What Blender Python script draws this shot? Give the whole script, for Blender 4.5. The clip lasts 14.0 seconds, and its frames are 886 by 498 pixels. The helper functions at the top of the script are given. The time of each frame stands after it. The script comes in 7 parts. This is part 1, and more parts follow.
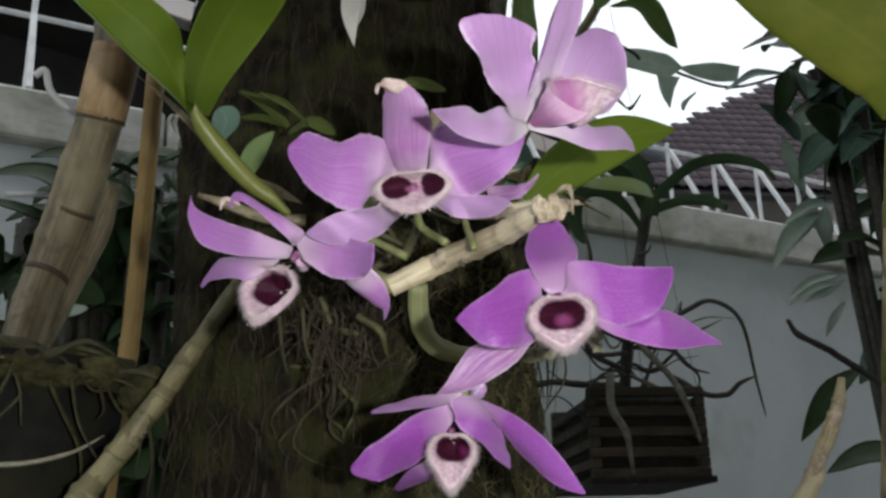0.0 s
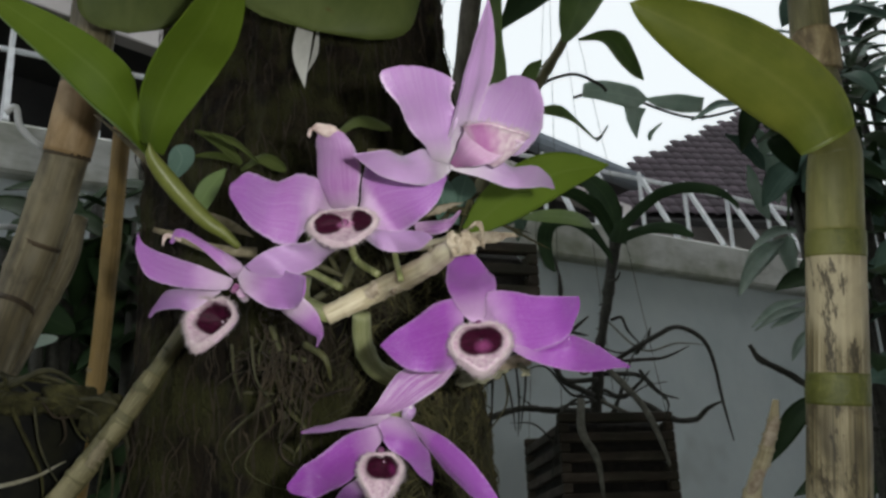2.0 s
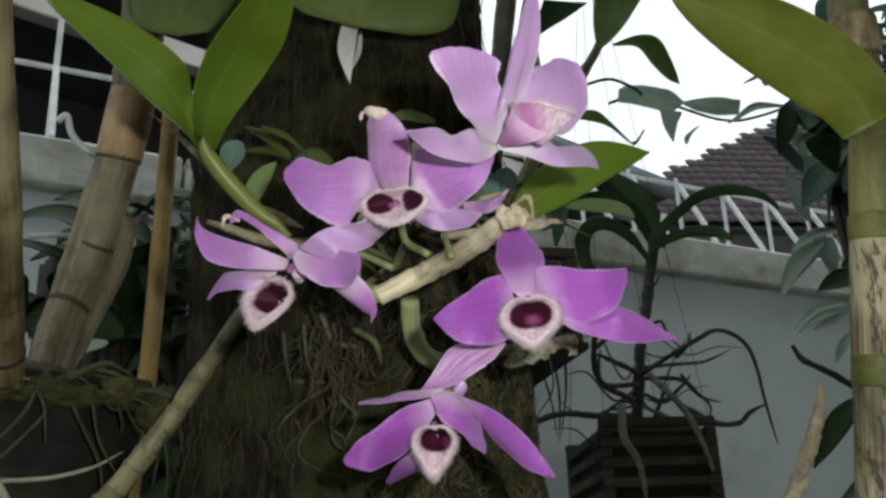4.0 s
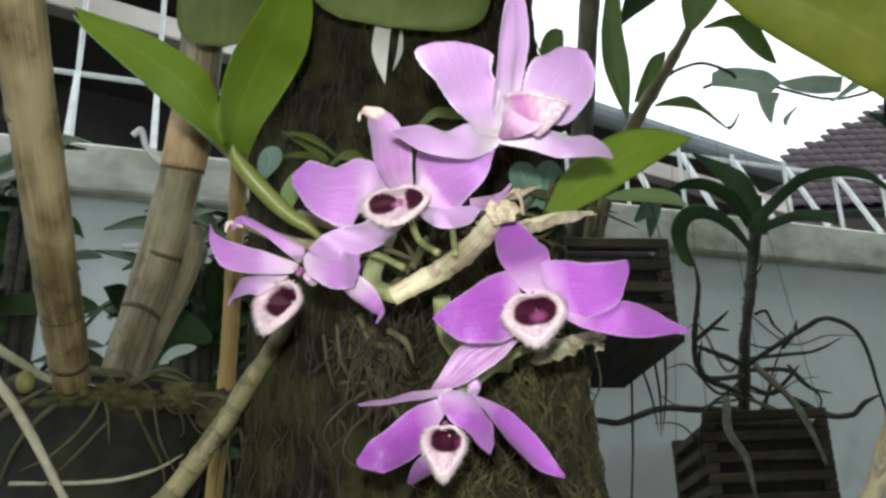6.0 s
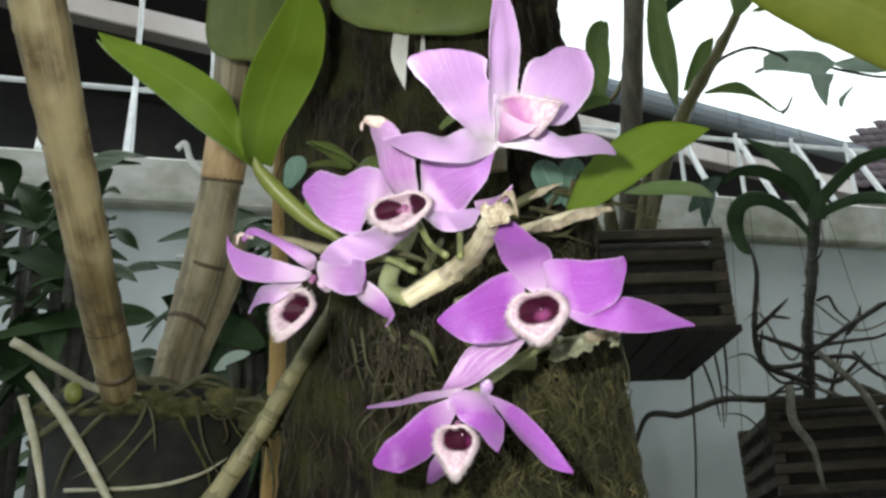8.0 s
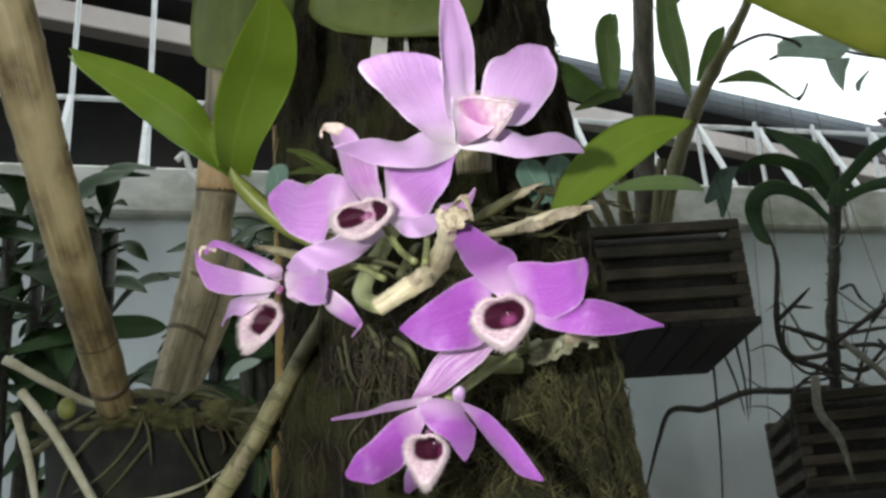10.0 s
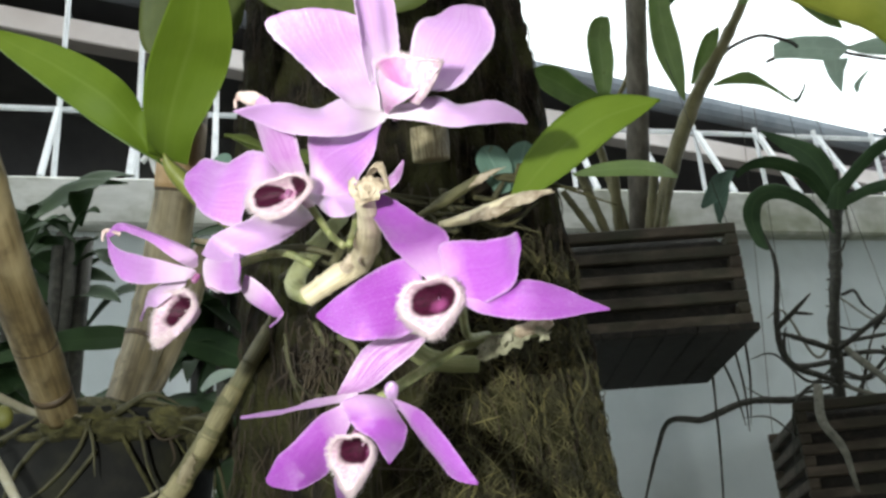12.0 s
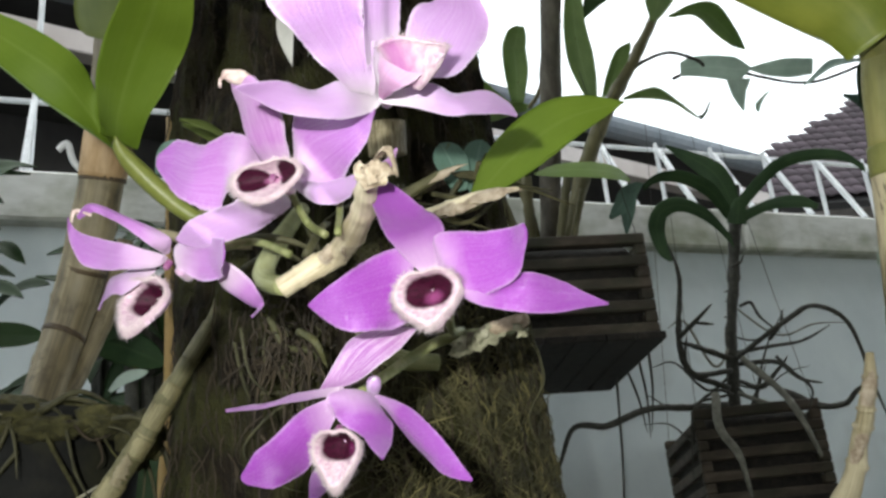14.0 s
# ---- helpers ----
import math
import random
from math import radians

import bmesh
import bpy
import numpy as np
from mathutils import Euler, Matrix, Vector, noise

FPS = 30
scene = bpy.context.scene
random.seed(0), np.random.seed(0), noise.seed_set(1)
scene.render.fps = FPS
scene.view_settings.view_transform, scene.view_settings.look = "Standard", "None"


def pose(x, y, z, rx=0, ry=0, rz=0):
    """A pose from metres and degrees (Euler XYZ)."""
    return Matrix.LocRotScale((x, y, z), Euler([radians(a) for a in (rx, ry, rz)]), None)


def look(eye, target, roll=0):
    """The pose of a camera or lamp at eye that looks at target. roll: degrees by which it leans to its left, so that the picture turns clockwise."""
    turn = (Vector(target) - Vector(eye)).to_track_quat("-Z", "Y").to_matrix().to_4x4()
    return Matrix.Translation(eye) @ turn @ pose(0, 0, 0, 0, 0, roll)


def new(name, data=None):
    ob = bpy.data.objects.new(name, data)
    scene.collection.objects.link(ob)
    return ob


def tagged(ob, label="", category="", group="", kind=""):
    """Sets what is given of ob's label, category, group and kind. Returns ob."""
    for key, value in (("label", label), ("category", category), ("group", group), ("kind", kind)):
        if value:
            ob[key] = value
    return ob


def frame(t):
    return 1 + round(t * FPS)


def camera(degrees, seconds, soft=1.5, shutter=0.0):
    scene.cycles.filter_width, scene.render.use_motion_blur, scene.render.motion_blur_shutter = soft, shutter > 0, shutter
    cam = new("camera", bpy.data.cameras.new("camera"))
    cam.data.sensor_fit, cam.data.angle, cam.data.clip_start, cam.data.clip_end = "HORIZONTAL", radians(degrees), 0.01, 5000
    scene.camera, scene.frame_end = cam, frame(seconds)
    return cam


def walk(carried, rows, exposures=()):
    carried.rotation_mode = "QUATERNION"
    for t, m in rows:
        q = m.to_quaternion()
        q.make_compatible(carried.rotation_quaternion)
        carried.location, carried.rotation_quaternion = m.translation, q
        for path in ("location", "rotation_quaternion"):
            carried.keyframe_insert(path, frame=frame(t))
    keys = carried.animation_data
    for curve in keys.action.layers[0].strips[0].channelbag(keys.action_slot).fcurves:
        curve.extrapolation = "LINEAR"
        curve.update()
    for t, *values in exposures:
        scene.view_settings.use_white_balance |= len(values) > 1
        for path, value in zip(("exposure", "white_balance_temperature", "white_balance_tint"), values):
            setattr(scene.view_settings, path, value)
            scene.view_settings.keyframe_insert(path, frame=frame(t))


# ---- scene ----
cam = camera(49.0, 14.0, soft=2.8)
METRES, EYE, TILT, LEAN, TURN = 0.22, 1.4, 18.0, 1.5, 0.0
ROWS = [
    (0.0, 0.0, 0.0, 0.0, 0.0, 0.0, -0.0),
    (0.5, 0.046, -0.0112, -0.0387, -0.32, 0.0, 0.27),
    (1.0, 0.0853, -0.0225, -0.0143, -0.53, 0.34, 0.42),
    (1.5, 0.0863, -0.0548, -0.0031, -0.7, 1.01, 0.35),
    (2.0, 0.0686, -0.0892, 0.0043, -0.95, 1.63, 0.31),
    (2.5, 0.0093, -0.0974, -0.007, -0.77, 1.98, 0.4),
    (3.0, 0.0072, -0.1336, -0.0183, -0.94, 2.34, 0.32),
    (5.5, 0.164, -0.089, -0.0569, 6.87, 2.61, 2.74),
    (6.0, 0.1912, -0.0947, -0.0458, 8.09, 2.56, 2.91),
    (6.5, 0.2334, -0.1058, -0.043, 9.52, 2.61, 3.58),
    (7.0, 0.2542, -0.1029, -0.0467, 10.41, 2.6, 4.05),
    (7.5, 0.2645, -0.1054, -0.0464, 11.3, 2.63, 4.44),
    (10.0, 0.3502, -0.0644, -0.044, 13.98, 2.82, 6.8),
    (10.5, 0.3919, -0.0133, -0.0661, 14.13, 2.85, 6.98),
    (11.0, 0.4223, 0.0028, -0.0723, 14.65, 3.26, 7.27),
    (11.5, 0.4257, 0.0331, -0.0948, 14.79, 3.45, 7.32),
    (12.0, 0.4069, 0.0737, -0.0915, 14.49, 3.85, 7.35),
    (12.5, 0.4032, 0.057, -0.0811, 13.45, 4.11, 6.96),
    (13.0, 0.369, 0.058, -0.0857, 11.64, 3.84, 6.71),
    (13.5, 0.3195, 0.0668, -0.0889, 9.65, 3.66, 6.55),
    (14.0, 0.2888, 0.0782, -0.0947, 7.93, 3.53, 6.31),
]
walk(cam, [(t, pose(0, 0, EYE, TILT, LEAN, TURN) @ pose(METRES * x, METRES * y, METRES * z, 90 + pitch, roll, yaw)) for t, x, y, z, yaw, pitch, roll in ROWS],
     exposures=[(0.0, -0.2, 6500, 7), (0.5, 0.42, 6500, 6), (1.0, 0.22, 6500, 5), (1.5, -0.12, 6500, 5), (2.0, -0.45, 6500, 5), (2.5, -0.65, 6500, 5), (3.0, -0.65, 6500, 4), (5.5, 0.49, 6500, 0), (6.5, 0.49, 6500, 0), (7.5, 0.58, 6500, 0), (10.0, 0.4, 6500, 2), (10.5, 0.74, 6500, 2), (11.0, 0.76, 6500, 2), (12.0, 0.86, 6500, 2), (13.0, 0.88, 6500, 3), (13.5, 0.78, 6500, 3), (14.0, 0.62, 6500, 4)])

# ---- world and light ----
world = bpy.data.worlds.new("sky")
scene.world = world
world.use_nodes = True
sky = world.node_tree.nodes.new("ShaderNodeTexSky")
sky.sky_type, sky.sun_disc = "NISHITA", False
sky.sun_elevation, sky.sun_rotation = radians(55), radians(200)
sky.air_density, sky.dust_density, sky.ozone_density = 1.0, 4.0, 1.0
haze = world.node_tree.nodes.new("ShaderNodeMix")
haze.data_type = "RGBA"
haze.inputs[0].default_value = 0.75
haze.inputs[7].default_value = (12.0, 12.3, 12.7, 1)
world.node_tree.links.new(sky.outputs[0], haze.inputs[6])
world.node_tree.nodes["Background"].inputs[1].default_value = 0.135
world.node_tree.links.new(haze.outputs[2], world.node_tree.nodes["Background"].inputs[0])

sun = new("sun", bpy.data.lights.new("sun", "SUN"))
sun.data.energy, sun.data.angle, sun.data.color = 0.6, radians(25), (1.0, 0.97, 0.93)
sun.matrix_world = look((0.3, 1.2, 4.0), (0, 0.4, 1.5))

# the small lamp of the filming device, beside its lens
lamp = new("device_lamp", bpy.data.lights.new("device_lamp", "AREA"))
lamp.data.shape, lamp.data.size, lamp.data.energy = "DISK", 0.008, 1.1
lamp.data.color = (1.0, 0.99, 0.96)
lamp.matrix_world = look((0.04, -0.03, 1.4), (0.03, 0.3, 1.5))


# ---- materials ----
def node(nt, kind, **inputs):
    n = nt.nodes.new(kind)
    for key, value in inputs.items():
        n.inputs[key.replace("_", " ")].default_value = value
    return n


def ramp(nt, fac, stops):
    n = nt.nodes.new("ShaderNodeValToRGB")
    while len(n.color_ramp.elements) < len(stops):
        n.color_ramp.elements.new(0.5)
    for e, (p, c) in zip(n.color_ramp.elements, stops):
        e.position, e.color = p, (*c, 1)
    nt.links.new(fac, n.inputs[0])
    return n.outputs[0]


def mixed(nt, fac, a, b, mode="MIX"):
    n = nt.nodes.new("ShaderNodeMix")
    n.data_type, n.blend_type = "RGBA", mode
    for value, slot in ((fac, 0), (a, 6), (b, 7)):
        if isinstance(value, (int, float)):
            n.inputs[slot].default_value = value
        elif isinstance(value, tuple):
            n.inputs[slot].default_value = (*value, 1)
        else:
            nt.links.new(value, n.inputs[slot])
    return n.outputs[2]


def surface(name, dark, mid, light, scale=40.0, stretch=(1, 1, 1), rough=0.6, bump=0.3, fine=6.0, stain=None, stain_scale=0.25,
            stain_at=0.55, metal=0.0, sheen=0.0, sheer=0.0, vary=0.0, relief=0.002, coat=0.0, gloss=0.5):
    """A worn surface: three tones of grain, broader stains, fine relief."""
    m = bpy.data.materials.new(name)
    m.use_nodes = True
    nt = m.node_tree
    bsdf = nt.nodes["Principled BSDF"]
    co = nt.nodes.new("ShaderNodeTexCoord")
    mp = node(nt, "ShaderNodeMapping", Scale=stretch)
    nt.links.new(co.outputs["Object"], mp.inputs[0])
    n1 = node(nt, "ShaderNodeTexNoise", Scale=scale, Detail=6.0, Roughness=0.65)
    n2 = node(nt, "ShaderNodeTexNoise", Scale=scale * stain_scale, Detail=4.0, Roughness=0.6)
    n3 = node(nt, "ShaderNodeTexNoise", Scale=scale * fine, Detail=3.0)
    for n in (n1, n3):
        nt.links.new(mp.outputs[0], n.inputs["Vector"])
    nt.links.new(co.outputs["Object"], n2.inputs["Vector"])
    colour = ramp(nt, n1.outputs[0], [(0.3, dark), (0.5, mid), (0.7, light)])
    if stain:
        fac = ramp(nt, n2.outputs[0], [(stain_at - 0.08, (0, 0, 0)), (stain_at + 0.1, (1, 1, 1))])
        colour = mixed(nt, fac, colour, stain)
    if vary:
        info = nt.nodes.new("ShaderNodeObjectInfo")
        spread = ramp(nt, info.outputs["Random"], [(0.0, (1 - vary,) * 3), (1.0, (1 + vary,) * 3)])
        colour = mixed(nt, 1.0, colour, spread, "MULTIPLY")
    nt.links.new(colour, bsdf.inputs["Base Color"])
    r = nt.nodes.new("ShaderNodeMapRange")
    r.inputs["To Min"].default_value, r.inputs["To Max"].default_value = max(rough - 0.12, 0.05), min(rough + 0.15, 1)
    nt.links.new(n2.outputs[0], r.inputs[0])
    nt.links.new(r.outputs[0], bsdf.inputs["Roughness"])
    bsdf.inputs["Metallic"].default_value = metal
    bsdf.inputs["Specular IOR Level"].default_value = gloss
    bsdf.inputs["Coat Weight"].default_value = coat
    if sheen:
        bsdf.inputs["Sheen Weight"].default_value = sheen
    add = nt.nodes.new("ShaderNodeMath")
    add.operation = "MULTIPLY_ADD"
    add.inputs[1].default_value = 0.35
    nt.links.new(n3.outputs[0], add.inputs[0])
    nt.links.new(n1.outputs[0], add.inputs[2])
    b = node(nt, "ShaderNodeBump", Strength=bump, Distance=relief)
    nt.links.new(add.outputs[0], b.inputs["Height"])
    nt.links.new(b.outputs[0], bsdf.inputs["Normal"])
    if sheer:
        tr = nt.nodes.new("ShaderNodeBsdfTranslucent")
        nt.links.new(colour, tr.inputs[0])
        mx = nt.nodes.new("ShaderNodeMixShader")
        mx.inputs[0].default_value = sheer
        nt.links.new(bsdf.outputs[0], mx.inputs[1])
        nt.links.new(tr.outputs[0], mx.inputs[2])
        nt.links.new(mx.outputs[0], nt.nodes["Material Output"].inputs[0])
    return m


def uv_split(nt):
    co = nt.nodes.new("ShaderNodeTexCoord")
    sep = nt.nodes.new("ShaderNodeSeparateXYZ")
    nt.links.new(co.outputs["UV"], sep.inputs[0])
    return co, sep


def petal_skin(name, base, mid, tip, vein, vein_amount=0.34, rough=0.28, sheer=0.25, rim=0.5):
    """Petal skin: paler at the base, deeper towards the tip, with lengthwise veins and pale specks painted in as
    sparkle.
    """
    m = bpy.data.materials.new(name)
    m.use_nodes = True
    nt = m.node_tree
    bsdf = nt.nodes["Principled BSDF"]
    co, sep = uv_split(nt)
    obj = nt.nodes.new("ShaderNodeTexCoord")
    soft = node(nt, "ShaderNodeTexNoise", Scale=90.0, Detail=3.0)
    nt.links.new(obj.outputs["Object"], soft.inputs["Vector"])
    blur = nt.nodes.new("ShaderNodeMath")
    blur.operation = "MULTIPLY_ADD"
    blur.inputs[1].default_value = 0.22
    nt.links.new(soft.outputs[0], blur.inputs[0])
    nt.links.new(sep.outputs[1], blur.inputs[2])
    colour = ramp(nt, blur.outputs[0], [(0.2, base), (0.5, mid), (0.95, tip)])
    st = node(nt, "ShaderNodeMapping", Scale=(17.0, 0.8, 1.0))
    nt.links.new(co.outputs["UV"], st.inputs[0])
    nv = node(nt, "ShaderNodeTexNoise", Scale=1.6, Detail=4.0, Roughness=0.7)
    nt.links.new(st.outputs[0], nv.inputs["Vector"])
    vf = ramp(nt, nv.outputs[0], [(0.45, (0, 0, 0)), (0.72, (vein_amount,) * 3)])
    colour = mixed(nt, vf, colour, vein)
    mid_u = nt.nodes.new("ShaderNodeMath")
    mid_u.operation = "SUBTRACT"
    mid_u.inputs[1].default_value = 0.5
    nt.links.new(sep.outputs[0], mid_u.inputs[0])
    rim_u = nt.nodes.new("ShaderNodeMath")
    rim_u.operation = "ABSOLUTE"
    nt.links.new(mid_u.outputs[0], rim_u.inputs[0])
    colour = mixed(nt, ramp(nt, rim_u.outputs[0], [(0.44, (0, 0, 0)), (0.5, (rim,) * 3)]), colour, (0.86, 0.74, 0.87))
    comb = node(nt, "ShaderNodeMapping", Scale=(4.0, 48.0, 1.0))
    nt.links.new(co.outputs["UV"], comb.inputs[0])
    teeth = node(nt, "ShaderNodeTexNoise", Scale=1.0, Detail=2.0)
    nt.links.new(comb.outputs[0], teeth.inputs["Vector"])
    fringe = mixed(nt, 1.0, ramp(nt, rim_u.outputs[0], [(0.36, (0, 0, 0)), (0.5, (rim * 0.7,) * 3)]), ramp(nt, teeth.outputs[0], [(0.5, (0, 0, 0)), (0.66, (1, 1, 1))]), "MULTIPLY")
    colour = mixed(nt, fringe, colour, (0.85, 0.7, 0.87))
    # fine relief; its pale specks in the colour stand in for lamp glints
    grain = node(nt, "ShaderNodeTexNoise", Scale=2600.0, Detail=2.0)
    nt.links.new(obj.outputs["Object"], grain.inputs["Vector"])
    colour = mixed(nt, ramp(nt, grain.outputs[0], [(0.54, (0, 0, 0)), (0.76, (0.16,) * 3)]), colour, (0.9, 0.75, 0.95))
    nt.links.new(colour, bsdf.inputs["Base Color"])
    bsdf.inputs["Roughness"].default_value = rough
    bsdf.inputs["Specular IOR Level"].default_value = 0.8
    bsdf.inputs["Sheen Weight"].default_value = 0.2
    high = nt.nodes.new("ShaderNodeMath")
    high.operation = "MULTIPLY_ADD"
    high.inputs[1].default_value = 0.5
    nt.links.new(grain.outputs[0], high.inputs[0])
    nt.links.new(nv.outputs[0], high.inputs[2])
    b = node(nt, "ShaderNodeBump", Strength=0.6, Distance=0.0006)
    nt.links.new(high.outputs[0], b.inputs["Height"])
    nt.links.new(b.outputs[0], bsdf.inputs["Normal"])
    tr = nt.nodes.new("ShaderNodeBsdfTranslucent")
    nt.links.new(colour, tr.inputs[0])
    mx = nt.nodes.new("ShaderNodeMixShader")
    mx.inputs[0].default_value = sheer
    nt.links.new(bsdf.outputs[0], mx.inputs[1])
    nt.links.new(tr.outputs[0], mx.inputs[2])
    nt.links.new(mx.outputs[0], nt.nodes["Material Output"].inputs[0])
    return m


def lip_skin(name, eyes, low, tone=(0.16, 0.015, 0.095)):
    """Lip skin: white felted rim, maroon blotches in the throat. The UV plane is the lip seen from the front, 0.5, 0.5 its centre."""
    m = bpy.data.materials.new(name)
    m.use_nodes = True
    nt = m.node_tree
    bsdf = nt.nodes["Principled BSDF"]
    co, sep = uv_split(nt)
    wob = node(nt, "ShaderNodeTexNoise", Scale=9.0, Detail=3.0)
    nt.links.new(co.outputs["UV"], wob.inputs["Vector"])
    off = nt.nodes.new("ShaderNodeVectorMath")
    off.operation = "MULTIPLY_ADD"
    off.inputs[1].default_value = (0.05, 0.05, 0)
    nt.links.new(wob.outputs["Color"], off.inputs[0])
    nt.links.new(co.outputs["UV"], off.inputs[2])
    veins = node(nt, "ShaderNodeTexNoise", Scale=14.0, Detail=4.0)
    nt.links.new(co.outputs["UV"], veins.inputs["Vector"])
    colour = ramp(nt, veins.outputs[0], [(0.35, (0.5, 0.33, 0.43)), (0.65, (0.66, 0.54, 0.58))])
    for x, y, rx, ry in eyes:
        rel = nt.nodes.new("ShaderNodeVectorMath")
        rel.operation = "SUBTRACT"
        rel.inputs[1].default_value = (x + 0.025, y + 0.025, 0)
        nt.links.new(off.outputs[0], rel.inputs[0])
        fit = nt.nodes.new("ShaderNodeVectorMath")
        fit.operation = "MULTIPLY"
        fit.inputs[1].default_value = (1 / rx, 1 / ry, 0)
        nt.links.new(rel.outputs[0], fit.inputs[0])
        d = nt.nodes.new("ShaderNodeVectorMath")
        d.operation = "LENGTH"
        nt.links.new(fit.outputs[0], d.inputs[0])
        fac = ramp(nt, d.outputs["Value"], [(0.8, (1, 1, 1)), (1.02, (0, 0, 0))])
        dark = ramp(nt, veins.outputs[0], [(0.35, (0.02, 0.001, 0.008)), (0.7, (0.05, 0.002, 0.02))])
        colour = mixed(nt, fac, colour, dark)
    if low:
        d = nt.nodes.new("ShaderNodeVectorMath")
        d.operation = "DISTANCE"
        d.inputs[1].default_value = (low[0], low[1], 0)
        nt.links.new(off.outputs[0], d.inputs[0])
        fac = ramp(nt, d.outputs["Value"], [(low[2] * 0.3, (0.85,) * 3), (low[2], (0, 0, 0))])
        colour = mixed(nt, fac, colour, tone)
    nt.links.new(colour, bsdf.inputs["Base Color"])
    bsdf.inputs["Roughness"].default_value = 0.6
    bsdf.inputs["Specular IOR Level"].default_value = 0.25
    obj = nt.nodes.new("ShaderNodeTexCoord")
    felt = node(nt, "ShaderNodeTexNoise", Scale=1800.0, Detail=2.0)
    nt.links.new(obj.outputs["Object"], felt.inputs["Vector"])
    b = node(nt, "ShaderNodeBump", Strength=0.5, Distance=0.0005)
    nt.links.new(felt.outputs[0], b.inputs["Height"])
    nt.links.new(b.outputs[0], bsdf.inputs["Normal"])
    return m


def leaf_skin(name, dark, light, rough=0.4, sheer=0.3, rib=(0.2, 0.3, 0.08), vein=0.14, stain=(0.1, 0.08, 0.02)):
    """Leaf skin: fine parallel veins along the blade, a paler midrib, blotches."""
    m = bpy.data.materials.new(name)
    m.use_nodes = True
    nt = m.node_tree
    bsdf = nt.nodes["Principled BSDF"]
    co, sep = uv_split(nt)
    obj = nt.nodes.new("ShaderNodeTexCoord")
    st = node(nt, "ShaderNodeMapping", Scale=(22.0, 0.7, 1.0))
    nt.links.new(co.outputs["UV"], st.inputs[0])
    nv = node(nt, "ShaderNodeTexNoise", Scale=1.5, Detail=4.0, Roughness=0.65)
    nt.links.new(st.outputs[0], nv.inputs["Vector"])
    blot = node(nt, "ShaderNodeTexNoise", Scale=26.0, Detail=5.0, Roughness=0.6)
    nt.links.new(obj.outputs["Object"], blot.inputs["Vector"])
    colour = ramp(nt, blot.outputs[0], [(0.3, dark), (0.7, light)])
    colour = mixed(nt, ramp(nt, nv.outputs[0], [(0.45, (0, 0, 0)), (0.7, (vein,) * 3)]), colour, rib)
    mid = nt.nodes.new("ShaderNodeMath")
    mid.operation = "SUBTRACT"
    mid.inputs[1].default_value = 0.5
    nt.links.new(sep.outputs[0], mid.inputs[0])
    ab = nt.nodes.new("ShaderNodeMath")
    ab.operation = "ABSOLUTE"
    nt.links.new(mid.outputs[0], ab.inputs[0])
    colour = mixed(nt, ramp(nt, ab.outputs[0], [(0.008, (0.28,) * 3), (0.05, (0, 0, 0))]), colour, rib)
    specks = node(nt, "ShaderNodeTexNoise", Scale=160.0, Detail=2.0)
    nt.links.new(obj.outputs["Object"], specks.inputs["Vector"])
    colour = mixed(nt, ramp(nt, specks.outputs[0], [(0.72, (0, 0, 0)), (0.78, (0.7,) * 3)]), colour, stain)
    nt.links.new(colour, bsdf.inputs["Base Color"])
    bsdf.inputs["Specular IOR Level"].default_value = 0.5 if rough < 0.5 else 0.2
    r = nt.nodes.new("ShaderNodeMapRange")
    r.inputs["To Min"].default_value, r.inputs["To Max"].default_value = rough - 0.1, rough + 0.15
    nt.links.new(blot.outputs[0], r.inputs[0])
    nt.links.new(r.outputs[0], bsdf.inputs["Roughness"])
    b = node(nt, "ShaderNodeBump", Strength=0.25, Distance=0.0006)
    nt.links.new(nv.outputs[0], b.inputs["Height"])
    nt.links.new(b.outputs[0], bsdf.inputs["Normal"])
    tr = nt.nodes.new("ShaderNodeBsdfTranslucent")
    nt.links.new(colour, tr.inputs[0])
    mx = nt.nodes.new("ShaderNodeMixShader")
    mx.inputs[0].default_value = sheer
    nt.links.new(bsdf.outputs[0], mx.inputs[1])
    nt.links.new(tr.outputs[0], mx.inputs[2])
    nt.links.new(mx.outputs[0], nt.nodes["Material Output"].inputs[0])
    return m


